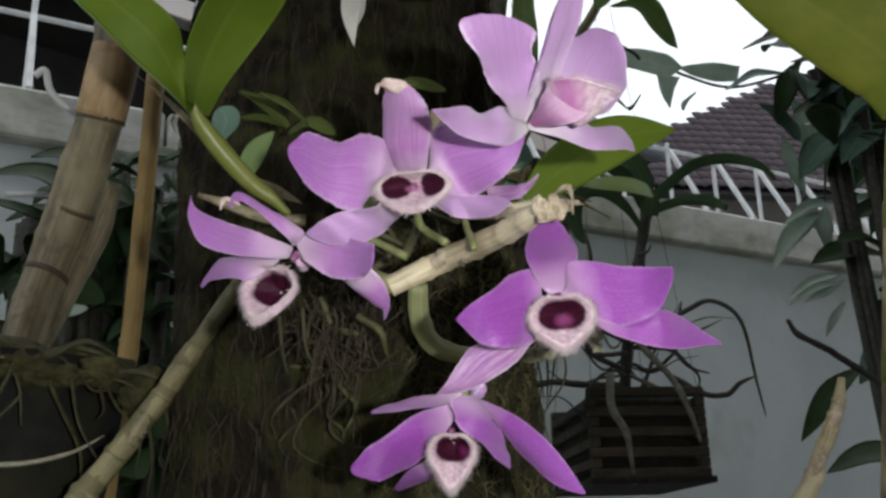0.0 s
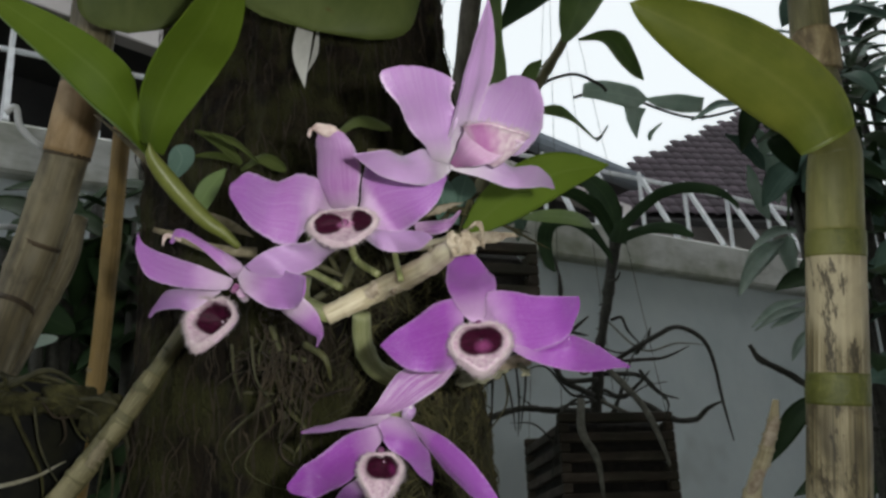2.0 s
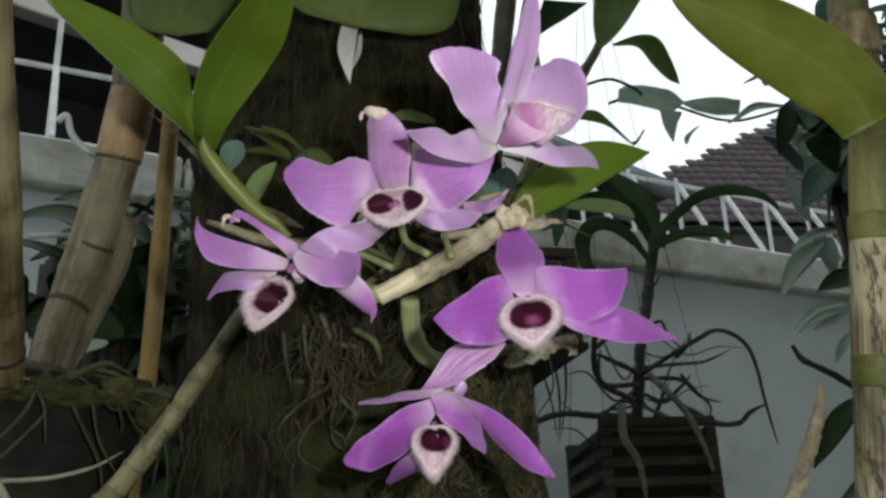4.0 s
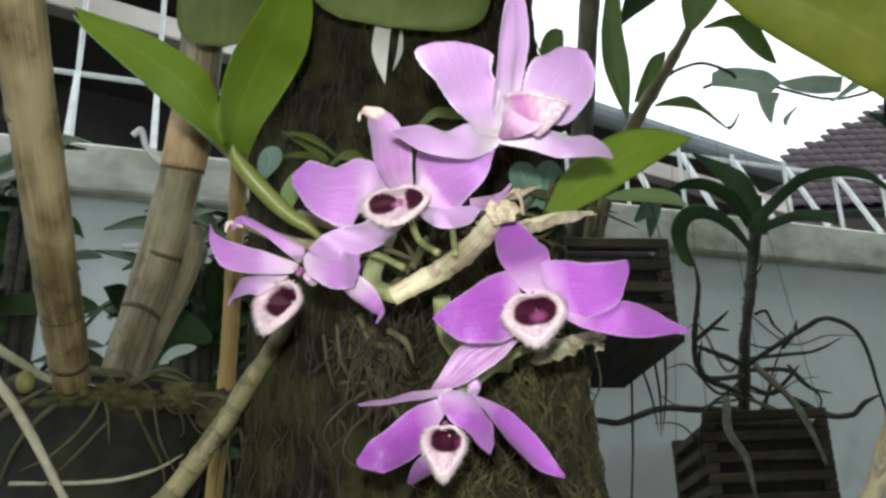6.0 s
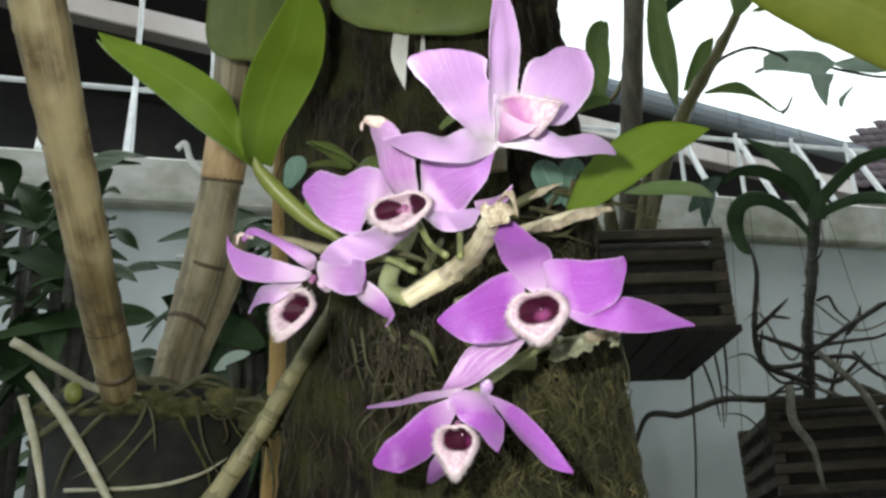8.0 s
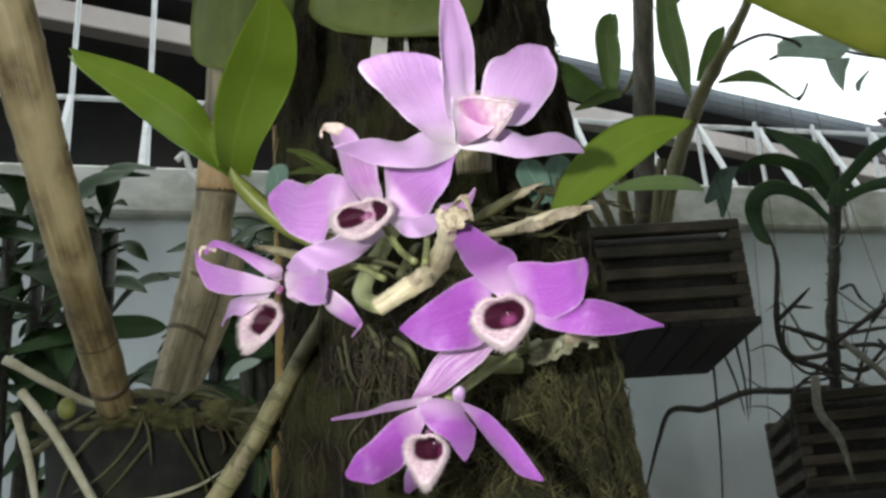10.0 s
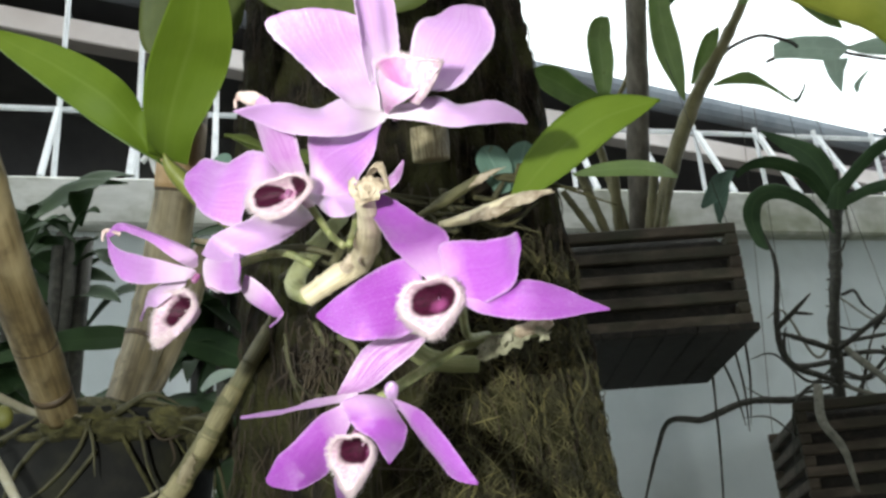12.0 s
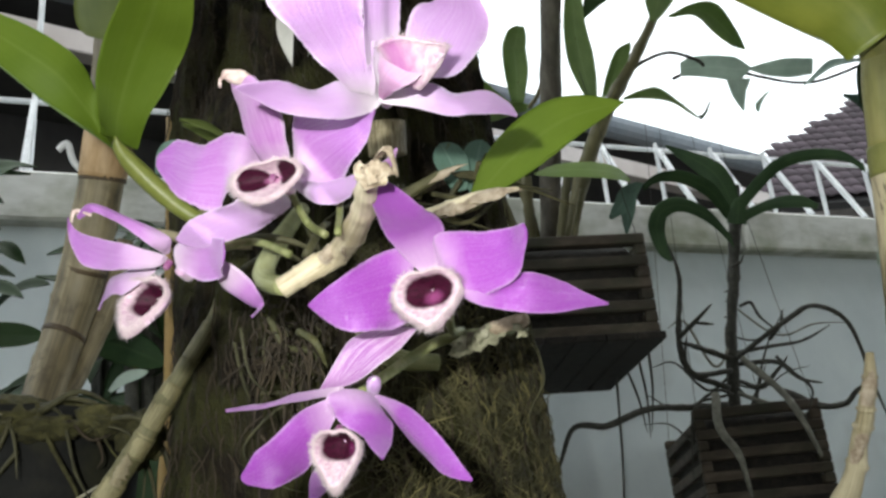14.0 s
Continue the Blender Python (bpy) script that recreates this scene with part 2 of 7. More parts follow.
def cane_skin(name, dark, mid, light, rough=0.55, streak=(18.0, 2.0), crack=0.0):
    """Cane skin: lengthwise fibres, blotches, and dark cracks in old dry skin (UV y runs along the cane)."""
    m = bpy.data.materials.new(name)
    m.use_nodes = True
    nt = m.node_tree
    bsdf = nt.nodes["Principled BSDF"]
    co, sep = uv_split(nt)
    obj = nt.nodes.new("ShaderNodeTexCoord")
    st = node(nt, "ShaderNodeMapping", Scale=(*streak, 1.0))
    nt.links.new(co.outputs["UV"], st.inputs[0])
    nv = node(nt, "ShaderNodeTexNoise", Scale=1.5, Detail=5.0, Roughness=0.7)
    nt.links.new(st.outputs[0], nv.inputs["Vector"])
    blot = node(nt, "ShaderNodeTexNoise", Scale=75.0, Detail=6.0, Roughness=0.7)
    nt.links.new(obj.outputs["Object"], blot.inputs["Vector"])
    colour = ramp(nt, nv.outputs[0], [(0.3, dark), (0.5, mid), (0.72, light)])
    colour = mixed(nt, ramp(nt, blot.outputs[0], [(0.52, (0, 0, 0)), (0.68, (0.75,) * 3)]), colour, dark)
    patch = node(nt, "ShaderNodeTexNoise", Scale=32.0, Detail=3.0, Roughness=0.55)
    long = node(nt, "ShaderNodeMapping", Scale=(1.0, 1.0, 0.45))
    nt.links.new(obj.outputs["Object"], long.inputs[0])
    nt.links.new(long.outputs[0], patch.inputs["Vector"])
    colour = mixed(nt, ramp(nt, patch.outputs[0], [(0.5, (0, 0, 0)), (0.64, (0.7,) * 3)]), colour, light)
    colour = mixed(nt, ramp(nt, patch.outputs[0], [(0.34, (0.8,) * 3), (0.46, (0, 0, 0))]), colour, dark)
    if crack:
        thin = node(nt, "ShaderNodeTexNoise", Scale=150.0, Detail=5.0, Roughness=0.75)
        tall = node(nt, "ShaderNodeMapping", Scale=(1.0, 1.0, 0.22))
        nt.links.new(obj.outputs["Object"], tall.inputs[0])
        nt.links.new(tall.outputs[0], thin.inputs["Vector"])
        colour = mixed(nt, ramp(nt, thin.outputs[0], [(0.54, (0, 0, 0)), (0.6, (crack,) * 3)]), colour, dark)
    nt.links.new(colour, bsdf.inputs["Base Color"])
    r = nt.nodes.new("ShaderNodeMapRange")
    r.inputs["To Min"].default_value, r.inputs["To Max"].default_value = rough - 0.15, rough + 0.2
    nt.links.new(blot.outputs[0], r.inputs[0])
    nt.links.new(r.outputs[0], bsdf.inputs["Roughness"])
    b = node(nt, "ShaderNodeBump", Strength=0.5, Distance=0.0012)
    nt.links.new(nv.outputs[0], b.inputs["Height"])
    nt.links.new(b.outputs[0], bsdf.inputs["Normal"])
    return m


PETAL = petal_skin("petal_purple", (0.77, 0.59, 0.76), (0.49, 0.19, 0.57), (0.39, 0.11, 0.5), (0.72, 0.5, 0.77), rim=0.35)
PETAL_DEEP = petal_skin("petal_deep_purple", (0.72, 0.48, 0.74), (0.35, 0.062, 0.455), (0.3, 0.042, 0.415), (0.5, 0.2, 0.6), rim=0.22)
PETAL_PALE = petal_skin("petal_pale_purple", (0.87, 0.79, 0.86), (0.63, 0.39, 0.71), (0.57, 0.3, 0.66), (0.8, 0.66, 0.84))
LIP_BACK = surface("lip_back", (0.5, 0.26, 0.48), (0.64, 0.44, 0.6), (0.74, 0.62, 0.7), 130, rough=0.6, sheen=0.3)
SEPAL_VEIN = petal_skin("sepal_back_striped", (0.5, 0.24, 0.5), (0.36, 0.09, 0.42), (0.42, 0.14, 0.46), (0.88, 0.78, 0.88), 0.9)
SEPAL_SOFT = petal_skin("sepal_soft_striped", (0.7, 0.5, 0.7), (0.5, 0.2, 0.55), (0.5, 0.24, 0.55), (0.78, 0.6, 0.8), 0.55)
DRY_TIP = surface("petal_dry_tip", (0.36, 0.25, 0.22), (0.56, 0.43, 0.4), (0.7, 0.6, 0.55), 300, rough=0.7)
LIP_TWO = lip_skin("lip_two_blotches", ((0.27, 0.53, 0.2, 0.36), (0.73, 0.53, 0.2, 0.36)), (0.5, 0.5, 0.14), (0.45, 0.16, 0.34))
LIP_ONE = lip_skin("lip_joined_blotch", ((0.4, 0.52, 0.27, 0.33), (0.6, 0.52, 0.27, 0.33)), (0.55, 0.42, 0.17), (0.24, 0.05, 0.16))
LIP_SIDE = lip_skin("lip_dark_blotch", ((0.46, 0.51, 0.34, 0.36), (0.54, 0.51, 0.34, 0.36)), (0.74, 0.45, 0.15))
LIP_OUT = lip_skin("lip_outside", (), (0.36, 0.26, 0.34), (0.4, 0.13, 0.35))
LIP_UP = lip_skin("lip_inside_pale", ((0.44, 0.62, 0.3, 0.24),), (0.42, 0.42, 0.5), (0.42, 0.13, 0.36))
LIP_FLANK = petal_skin("lip_flank", (0.5, 0.14, 0.42), (0.56, 0.25, 0.51), (0.74, 0.58, 0.7), (0.42, 0.08, 0.34), 0.5, 0.5)
FELT = surface("lip_hairs", (0.46, 0.33, 0.39), (0.58, 0.46, 0.5), (0.66, 0.56, 0.58), 400, rough=0.8, sheen=0.3)
COLUMN = surface("column_pink", (0.154, 0.0275, 0.11), (0.22, 0.066, 0.176), (0.33, 0.209, 0.275), 500, rough=0.7)
PEDICEL = surface("pedicel_green", (0.12, 0.14, 0.045), (0.19, 0.205, 0.08), (0.3, 0.3, 0.16), 200, rough=0.5)
DRY_CANE = cane_skin("dry_cane", (0.36, 0.29, 0.17), (0.6, 0.52, 0.35), (0.78, 0.71, 0.54))
OLIVE_CANE = cane_skin("olive_cane", (0.0544, 0.051, 0.0187), (0.1088, 0.1003, 0.0408), (0.1734, 0.1564, 0.07565))
DULL_SHEATH = cane_skin("dull_sheath", (0.06, 0.05, 0.02), (0.16, 0.14, 0.062), (0.31, 0.275, 0.15), streak=(14.0, 1.0))
PALE_CANE = cane_skin("pale_green_cane", (0.14, 0.155, 0.055), (0.27, 0.285, 0.125), (0.38, 0.385, 0.23))
OLD_CANE = cane_skin("old_brown_cane", (0.04, 0.028, 0.013), (0.15, 0.11, 0.05), (0.33, 0.27, 0.15), streak=(9.0, 1.2))
GREY_CANE = cane_skin("old_grey_cane", (0.048, 0.0384, 0.0216), (0.168, 0.138, 0.078), (0.336, 0.288, 0.18), streak=(9.0, 1.2))
YOUNG_CANE = cane_skin("sheathed_cane", (0.045, 0.03, 0.012), (0.3, 0.25, 0.14), (0.56, 0.5, 0.35), streak=(26.0, 1.1))
OLIVE_SHEATH = cane_skin("olive_upper_sheath", (0.085, 0.085, 0.022), (0.16, 0.155, 0.045), (0.23, 0.21, 0.075), streak=(10.0, 0.6))
CRACKED_CANE = cane_skin("cracked_dry_cane", (0.035, 0.026, 0.012), (0.2, 0.165, 0.085), (0.5, 0.43, 0.28), streak=(34.0, 1.6), crack=0.9)
GREEN_CANE = cane_skin("green_cane", (0.06, 0.068, 0.01), (0.105, 0.112, 0.02), (0.16, 0.16, 0.04))
BAMBOO = cane_skin("yellow_stake", (0.15, 0.092, 0.022), (0.245, 0.155, 0.042), (0.32, 0.21, 0.07))
TAN_SHEATH = cane_skin("tan_sheath", (0.2465, 0.1595, 0.0725), (0.3915, 0.261, 0.1305), (0.493, 0.348, 0.1885), streak=(8.0, 1.0))
SHEATH = surface("dry_sheath", (0.128, 0.104, 0.064), (0.272, 0.232, 0.144), (0.416, 0.368, 0.256), 180, rough=0.7, bump=0.6)
STRAW = surface("papery_straw", (0.2, 0.145, 0.095), (0.42, 0.34, 0.25), (0.6, 0.52, 0.41), 260, rough=0.75, bump=0.5, sheer=0.2)
ROOT = surface("live_root", (0.018, 0.018, 0.0054), (0.0441, 0.0414, 0.0144), (0.0783, 0.0729, 0.0315), 160, rough=0.65, bump=0.5)
PALE_ROOT = surface("pale_root", (0.204, 0.186, 0.120), (0.300, 0.282, 0.204), (0.372, 0.360, 0.300), 120, rough=0.7, bump=0.4)
LIVE_ROOT = surface("green_root", (0.0294, 0.0315, 0.0084), (0.063, 0.063, 0.0189), (0.1008, 0.0966, 0.0378), 160, rough=0.6, bump=0.4)
PAPERY_GREY = surface("papery_grey", (0.136, 0.128, 0.08), (0.272, 0.264, 0.176), (0.4, 0.384, 0.288), 260, rough=0.75, bump=0.5, sheer=0.2)
BARKY = surface("shrub_bark", (0.045, 0.04, 0.032), (0.095, 0.085, 0.068), (0.16, 0.145, 0.12), 70, (1, 1, 0.4), 0.85, 0.6)
GREY_ROOT = surface("grey_root", (0.09, 0.09, 0.075), (0.17, 0.17, 0.14), (0.26, 0.26, 0.22), 90, rough=0.7, bump=0.4)
DARK_ROOT = surface("dark_root", (0.015, 0.015, 0.012), (0.035, 0.035, 0.028), (0.07, 0.07, 0.055), 150, rough=0.7, bump=0.6)
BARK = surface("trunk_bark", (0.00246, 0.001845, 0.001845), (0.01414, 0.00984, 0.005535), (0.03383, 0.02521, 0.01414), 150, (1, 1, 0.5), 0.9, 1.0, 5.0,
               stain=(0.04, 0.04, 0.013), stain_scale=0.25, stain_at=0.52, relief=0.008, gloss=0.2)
DARK_FIBRE = surface("dark_fibre", (0.014, 0.0098, 0.0056), (0.035, 0.0252, 0.014), (0.063, 0.0455, 0.0245), 90, rough=0.85, bump=0.3)
FIBRE = surface("root_fibre", (0.0174, 0.01637, 0.005117), (0.0481, 0.04401, 0.01535), (0.1136, 0.1003, 0.03889), 90, rough=0.85, bump=0.3)
STRAND = surface("bright_fibre", (0.0612, 0.0561, 0.01836), (0.1326, 0.1173, 0.04284), (0.204, 0.1785, 0.0714), 90, rough=0.85, bump=0.3)
GREEN_STEM = surface("green_stem", (0.1232, 0.1421, 0.0261), (0.1653, 0.1856, 0.03915), (0.2146, 0.2218, 0.0696), 120, rough=0.45, bump=0.15)
LEAF_LIGHT = leaf_skin("leaf_light_green", (0.105, 0.17, 0.014), (0.16, 0.235, 0.024), 0.55, 0.35, (0.204, 0.278, 0.055))
LEAF_YELLOW = leaf_skin("leaf_yellow_green", (0.115, 0.155, 0.016), (0.265, 0.29, 0.044), 0.4, 0.3, (0.287, 0.299, 0.069))
LEAF_MID = leaf_skin("leaf_mid_green", (0.15, 0.23, 0.075), (0.25, 0.35, 0.13), 0.4, 0.4, (0.33, 0.45, 0.19))
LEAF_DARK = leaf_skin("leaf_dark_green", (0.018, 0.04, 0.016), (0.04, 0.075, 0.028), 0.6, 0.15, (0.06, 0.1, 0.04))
LEAF_PALE = leaf_skin("leaf_silvery", (0.36, 0.46, 0.4), (0.6, 0.7, 0.62), 0.35, 0.4, (0.7, 0.8, 0.7))
LEAF_STRAP = leaf_skin("leaf_strap_green", (0.02325, 0.05175, 0.02325), (0.05175, 0.09825, 0.03975), 0.5, 0.15, (0.100, 0.163, 0.062))
LEAF_OLIVE = leaf_skin("leaf_dull_olive", (0.0575, 0.0805, 0.0184), (0.1265, 0.1552, 0.046), 0.5, 0.2, (0.15, 0.17, 0.06))
LEAF_BLUE = leaf_skin("leaf_grey_green", (0.081, 0.149, 0.115), (0.162, 0.257, 0.203), 0.5, 0.15, (0.270, 0.378, 0.324))
POT = surface("pot_dark_plastic", (0.0088, 0.0096, 0.0088), (0.0144, 0.0144, 0.0136), (0.024, 0.024, 0.0216), 60, rough=0.8, bump=0.4, gloss=0.2, stain=(0.03, 0.03, 0.014), stain_at=0.56)
MOSS = surface("moss", (0.0225, 0.021, 0.006), (0.05625, 0.0525, 0.015), (0.105, 0.0975, 0.03375), 120, rough=0.95, bump=1.0, relief=0.004)
PEAT_AND_SHADE = surface("dark_peat_and_shade", (0.006, 0.005, 0.004), (0.014, 0.012, 0.009), (0.03, 0.025, 0.018), 120, rough=0.95, bump=1.0, relief=0.004)
SLAT = surface("basket_wood", (0.019, 0.014, 0.009), (0.047, 0.036, 0.025), (0.085, 0.068, 0.051), 60, (0.3, 1, 1), 0.8, 0.6, stain=(0.03, 0.03, 0.018), vary=0.25)
WALLPAINT = surface("wall_paint", (0.5162, 0.5839, 0.612), (0.5984, 0.66, 0.6862), (0.661, 0.7268, 0.7382), 5, rough=0.85, bump=0.15, stain=(0.23, 0.24, 0.245), stain_scale=0.5, stain_at=0.62)
CAPPAINT = surface("cap_concrete", (0.3862, 0.399, 0.3605), (0.6436, 0.6565, 0.6308), (0.7981, 0.811, 0.7981), 9, (1, 1, 2.5), 0.9, 0.4, stain=(0.24, 0.26, 0.17), stain_scale=0.6, stain_at=0.56)
WHITE_METAL = surface("white_painted_metal", (0.55, 0.57, 0.6), (0.7, 0.73, 0.77), (0.8, 0.82, 0.85), 30, rough=0.4, bump=0.1, stain=(0.4, 0.36, 0.3), stain_at=0.68)
FASCIA = surface("fascia_boards", (0.36, 0.33, 0.32), (0.48, 0.44, 0.43), (0.56, 0.52, 0.51), 4, rough=0.8, bump=0.1, stain=(0.3, 0.26, 0.24))
GUTTER = surface("gutter_grey", (0.12, 0.14, 0.17), (0.2, 0.23, 0.27), (0.3, 0.33, 0.38), 5, rough=0.6, bump=0.1, stain=(0.1, 0.1, 0.11))
# near-black base colour carries the open shade under the neighbour's eaves
DARKWALL = surface("wall_shade_in_colour", (0.02, 0.02, 0.022), (0.035, 0.034, 0.036), (0.055, 0.052, 0.05), 3, rough=0.9, bump=0.1)
TILE = surface("roof_tile", (0.032, 0.024, 0.032), (0.053, 0.040, 0.050), (0.074, 0.058, 0.073), 12, rough=0.85, bump=0.3, stain=(0.065, 0.061, 0.058), vary=0.3)
GROUND = surface("ground_soil", (0.03, 0.025, 0.018), (0.06, 0.05, 0.035), (0.1, 0.085, 0.06), 6, rough=0.95, bump=0.6, stain=(0.04, 0.06, 0.02))
PAPER = surface("tag_plastic", (0.36, 0.35, 0.32), (0.46, 0.45, 0.42), (0.55, 0.54, 0.5), 60, rough=0.6, bump=0.1)
SIGN_WHITE = surface("white_plastic", (0.6, 0.62, 0.64), (0.72, 0.74, 0.76), (0.8, 0.82, 0.84), 30, rough=0.5, bump=0.1)


# ---- shape helpers ----
def thing(name, at, label, category, group="", kind=""):
    ob = new(name)
    ob.location = at
    ob.empty_display_size = 0.02
    return tagged(ob, label, category, group, kind)


def origin(ob):
    at = Vector((0, 0, 0))
    while ob is not None:
        at = at + ob.location
        ob = ob.parent
    return at


def part(name, bm, material, parent, label="", smooth=True):
    """Links a bmesh, built in world places, as one mesh under a thing or part."""
    me = bpy.data.meshes.new(name)
    if parent is not None:
        bm.transform(Matrix.Translation(-origin(parent)))
    bm.to_mesh(me)
    bm.free()
    for m in (material if isinstance(material, (list, tuple)) else [material]):
        me.materials.append(m)
    if smooth:
        for p in me.polygons:
            p.use_smooth = True
    ob = new(name, me)
    ob.parent = parent
    return tagged(ob, label)


def spline(points, per=6):
    """Points along a smooth curve through the given ones; extra numbers in a point glide along."""
    ps = [np.array(p, float) for p in points]
    ps = [2 * ps[0] - ps[1], *ps, 2 * ps[-1] - ps[-2]]
    out = []
    for a, b, c, d in zip(ps, ps[1:], ps[2:], ps[3:]):
        for i in range(per):
            t = i / per
            out.append(0.5 * (2 * b + (c - a) * t + (2 * a - 5 * b + 4 * c - d) * t * t + (3 * b - a - 3 * c + d) * t ** 3))
    out.append(ps[-2])
    return out


def tube(bm, points, radius, sides=10, per=6, wobble=0.0, joints=0, swell=0.0, seed=0.0, taper=0.0):
    """A round stem along points (x, y, z) or (x, y, z, radius), with joints that swell; UV x runs round it and y along it."""
    pts = [(*p, radius) if len(p) == 3 else p for p in points]
    path = spline(pts, per) if len(pts) > 2 else [np.array(pts[0], float) + (np.array(pts[1], float) - np.array(pts[0], float)) * i / per for i in range(per + 1)]
    uv = bm.loops.layers.uv.verify()
    rings, side = [], None
    n = len(path)
    for i, p in enumerate(path):
        tan = Vector((path[min(i + 1, n - 1)] - path[max(i - 1, 0)])[:3])
        tan = tan.normalized() if tan.length > 1e-9 else Vector((0, 0, 1))
        if side is None:
            side = tan.orthogonal()
        side = (side - tan * side.dot(tan)).normalized()
        up = tan.cross(side)
        u = i / (n - 1)
        r = p[3] * (1 - taper * u ** 3)
        if joints and 0.04 < u < 0.96:
            q = (u * joints) % 1.0
            r *= 1 + swell * (max(0.0, 1 - q / 0.1) + max(0.0, (q - 0.9) / 0.1))
        ring = []
        for k in range(sides):
            a = 2 * math.pi * k / sides
            d = side * math.cos(a) + up * math.sin(a)
            at = Vector(p[:3])
            w = 1 + (wobble * noise.noise(at * (0.35 / max(radius, 1e-4)) + d * 0.8 + Vector((seed, 0, 0))) if wobble else 0)
            ring.append(bm.verts.new(at + d * (r * w)))
        rings.append(ring)
    for i in range(n - 1):
        for k in range(sides):
            f = bm.faces.new((rings[i][k], rings[i][(k + 1) % sides], rings[i + 1][(k + 1) % sides], rings[i + 1][k]))
            for lp, (a, b) in zip(f.loops, ((k, i), (k + 1, i), (k + 1, i + 1), (k, i + 1))):
                lp[uv].uv = (a / sides, b / (n - 1))
    bm.faces.new(list(reversed(rings[0])))
    bm.faces.new(rings[-1])
    return bm


def stem(name, points, radius, material, parent, label="", **kw):
    if "root" in name:
        kw.setdefault("taper", 0.8)
    return part(name, tube(bmesh.new(), points, radius, **kw), material, parent, label)


def outline(u, wide_at, blunt, base=0.12):
    """Half width along a blade, 0 at the tip and base at the foot, 1 where it is widest."""
    if u < wide_at:
        return base + (1 - base) * math.sin(0.5 * math.pi * u / wide_at) ** 1.1
    q = (u - wide_at) / (1 - wide_at)
    return max(0.0, 1 - q ** blunt) ** (0.75 if blunt > 2 else 1.0)


def blade(bm, spine, width, face, wide_at=0.5, blunt=2.5, cup=0.0, fold=0.0, wave=0.0, waves=4, twist=0.0, thick=0.0004, nu=22, nv=12, base=0.12, seed=0.0, frill=0.0, ragged=0.0, crumple=0.0, bulge=0.0):
    """A leaf or petal along the spine, with a top and an underside. face: the way that its top looks. cup: edges towards the face."""
    path = [Vector(p[:3]) for p in spline(spine, 12)]
    n = len(path)
    face = Vector(face).normalized()
    uv = bm.loops.layers.uv.verify()
    top, low = [], []
    for i in range(nu + 1):
        u = i / nu
        f = u * (n - 1)
        k = min(int(f), n - 2)
        c = path[k].lerp(path[k + 1], f - k)
        tan = (path[min(k + 2, n - 1)] - path[max(k - 1, 0)]).normalized()
        side = tan.cross(face)
        side = side.normalized() if side.length > 1e-6 else tan.orthogonal().normalized()
        side = (Matrix.Rotation(radians(twist) * u, 3, tan) @ side).normalized()
        nor = side.cross(tan).normalized()
        w = 0.5 * width * outline(u, wide_at, blunt, base) + 1e-5
        if ragged:
            w *= 1 + ragged * (noise.noise(Vector((u * 7, seed * 3.1, 0.5))) + 0.6 * noise.noise(Vector((u * 19, seed * 1.7, 2.5))))
        row, row2 = [], []
        for j in range(nv + 1):
            v = 2 * j / nv - 1
            ruffle = wave * w * math.sin(waves * math.pi * u + seed + 1.7 * (v > 0)) * abs(v) ** 5
            ruffle += wave * 0.6 * w * noise.noise(Vector((u * 5 + seed, v * 2, seed))) * abs(v)
            ruffle += bulge * w * noise.noise(Vector((u * 2.6 + 3 * seed, v * 1.3, 4.0 + seed)))
            if frill:
                ruffle += frill * w * noise.noise(Vector((u * 36, seed + 3 * (v > 0), 7.0))) * abs(v) ** 6
            if crumple:
                ruffle += crumple * width * (noise.noise(Vector((u * 3.2, v * 2.2, seed * 2.3))) + 0.5 * noise.noise(Vector((u * 8, v * 5, seed * 2.3 + 5))))
            lift = cup * w * v * v + fold * w * abs(v) + ruffle
            shrink = 1 - 0.22 * min(abs(cup) + abs(fold), 1.0) * v * v
            edge = 1 + (0.5 * frill * noise.noise(Vector((u * 34, seed + 5 * (v > 0), 1.0))) if frill else 0) * v * v
            p = c + side * (w * v * shrink * edge) + nor * lift
            row.append(bm.verts.new(p))
            row2.append(bm.verts.new(p - nor * (thick * (1.15 - abs(v)))))
        top.append(row)
        low.append(row2)
    def quad(a, b, c, d, uvs):
        f = bm.faces.new((a, b, c, d))
        for lp, w in zip(f.loops, uvs):
            lp[uv].uv = w
    for i in range(nu):
        for j in range(nv):
            w = ((j / nv, i / nu), ((j + 1) / nv, i / nu), ((j + 1) / nv, (i + 1) / nu), (j / nv, (i + 1) / nu))
            quad(top[i][j], top[i][j + 1], top[i + 1][j + 1], top[i + 1][j], w)
            quad(low[i][j], low[i + 1][j], low[i + 1][j + 1], low[i][j + 1], (w[0], w[3], w[2], w[1]))
        for j in (0, nv):
            w = ((j / nv, i / nu), (j / nv, (i + 1) / nu))
            quad(top[i][j], top[i + 1][j], low[i + 1][j], low[i][j], (w[0], w[1], w[1], w[0]))
    for i in (0, nu):
        for j in range(nv):
            w = ((j / nv, i / nu), ((j + 1) / nv, i / nu))
            quad(top[i][j], top[i][j + 1], low[i][j + 1], low[i][j], (w[0], w[1], w[1], w[0]))
    return bm


def leaf(name, spine, width, face, material, parent, label="", **kw):
    kw.setdefault("thick", 0.0012)
    return part(name, blade(bmesh.new(), spine, width, face, **kw), material, parent, label)


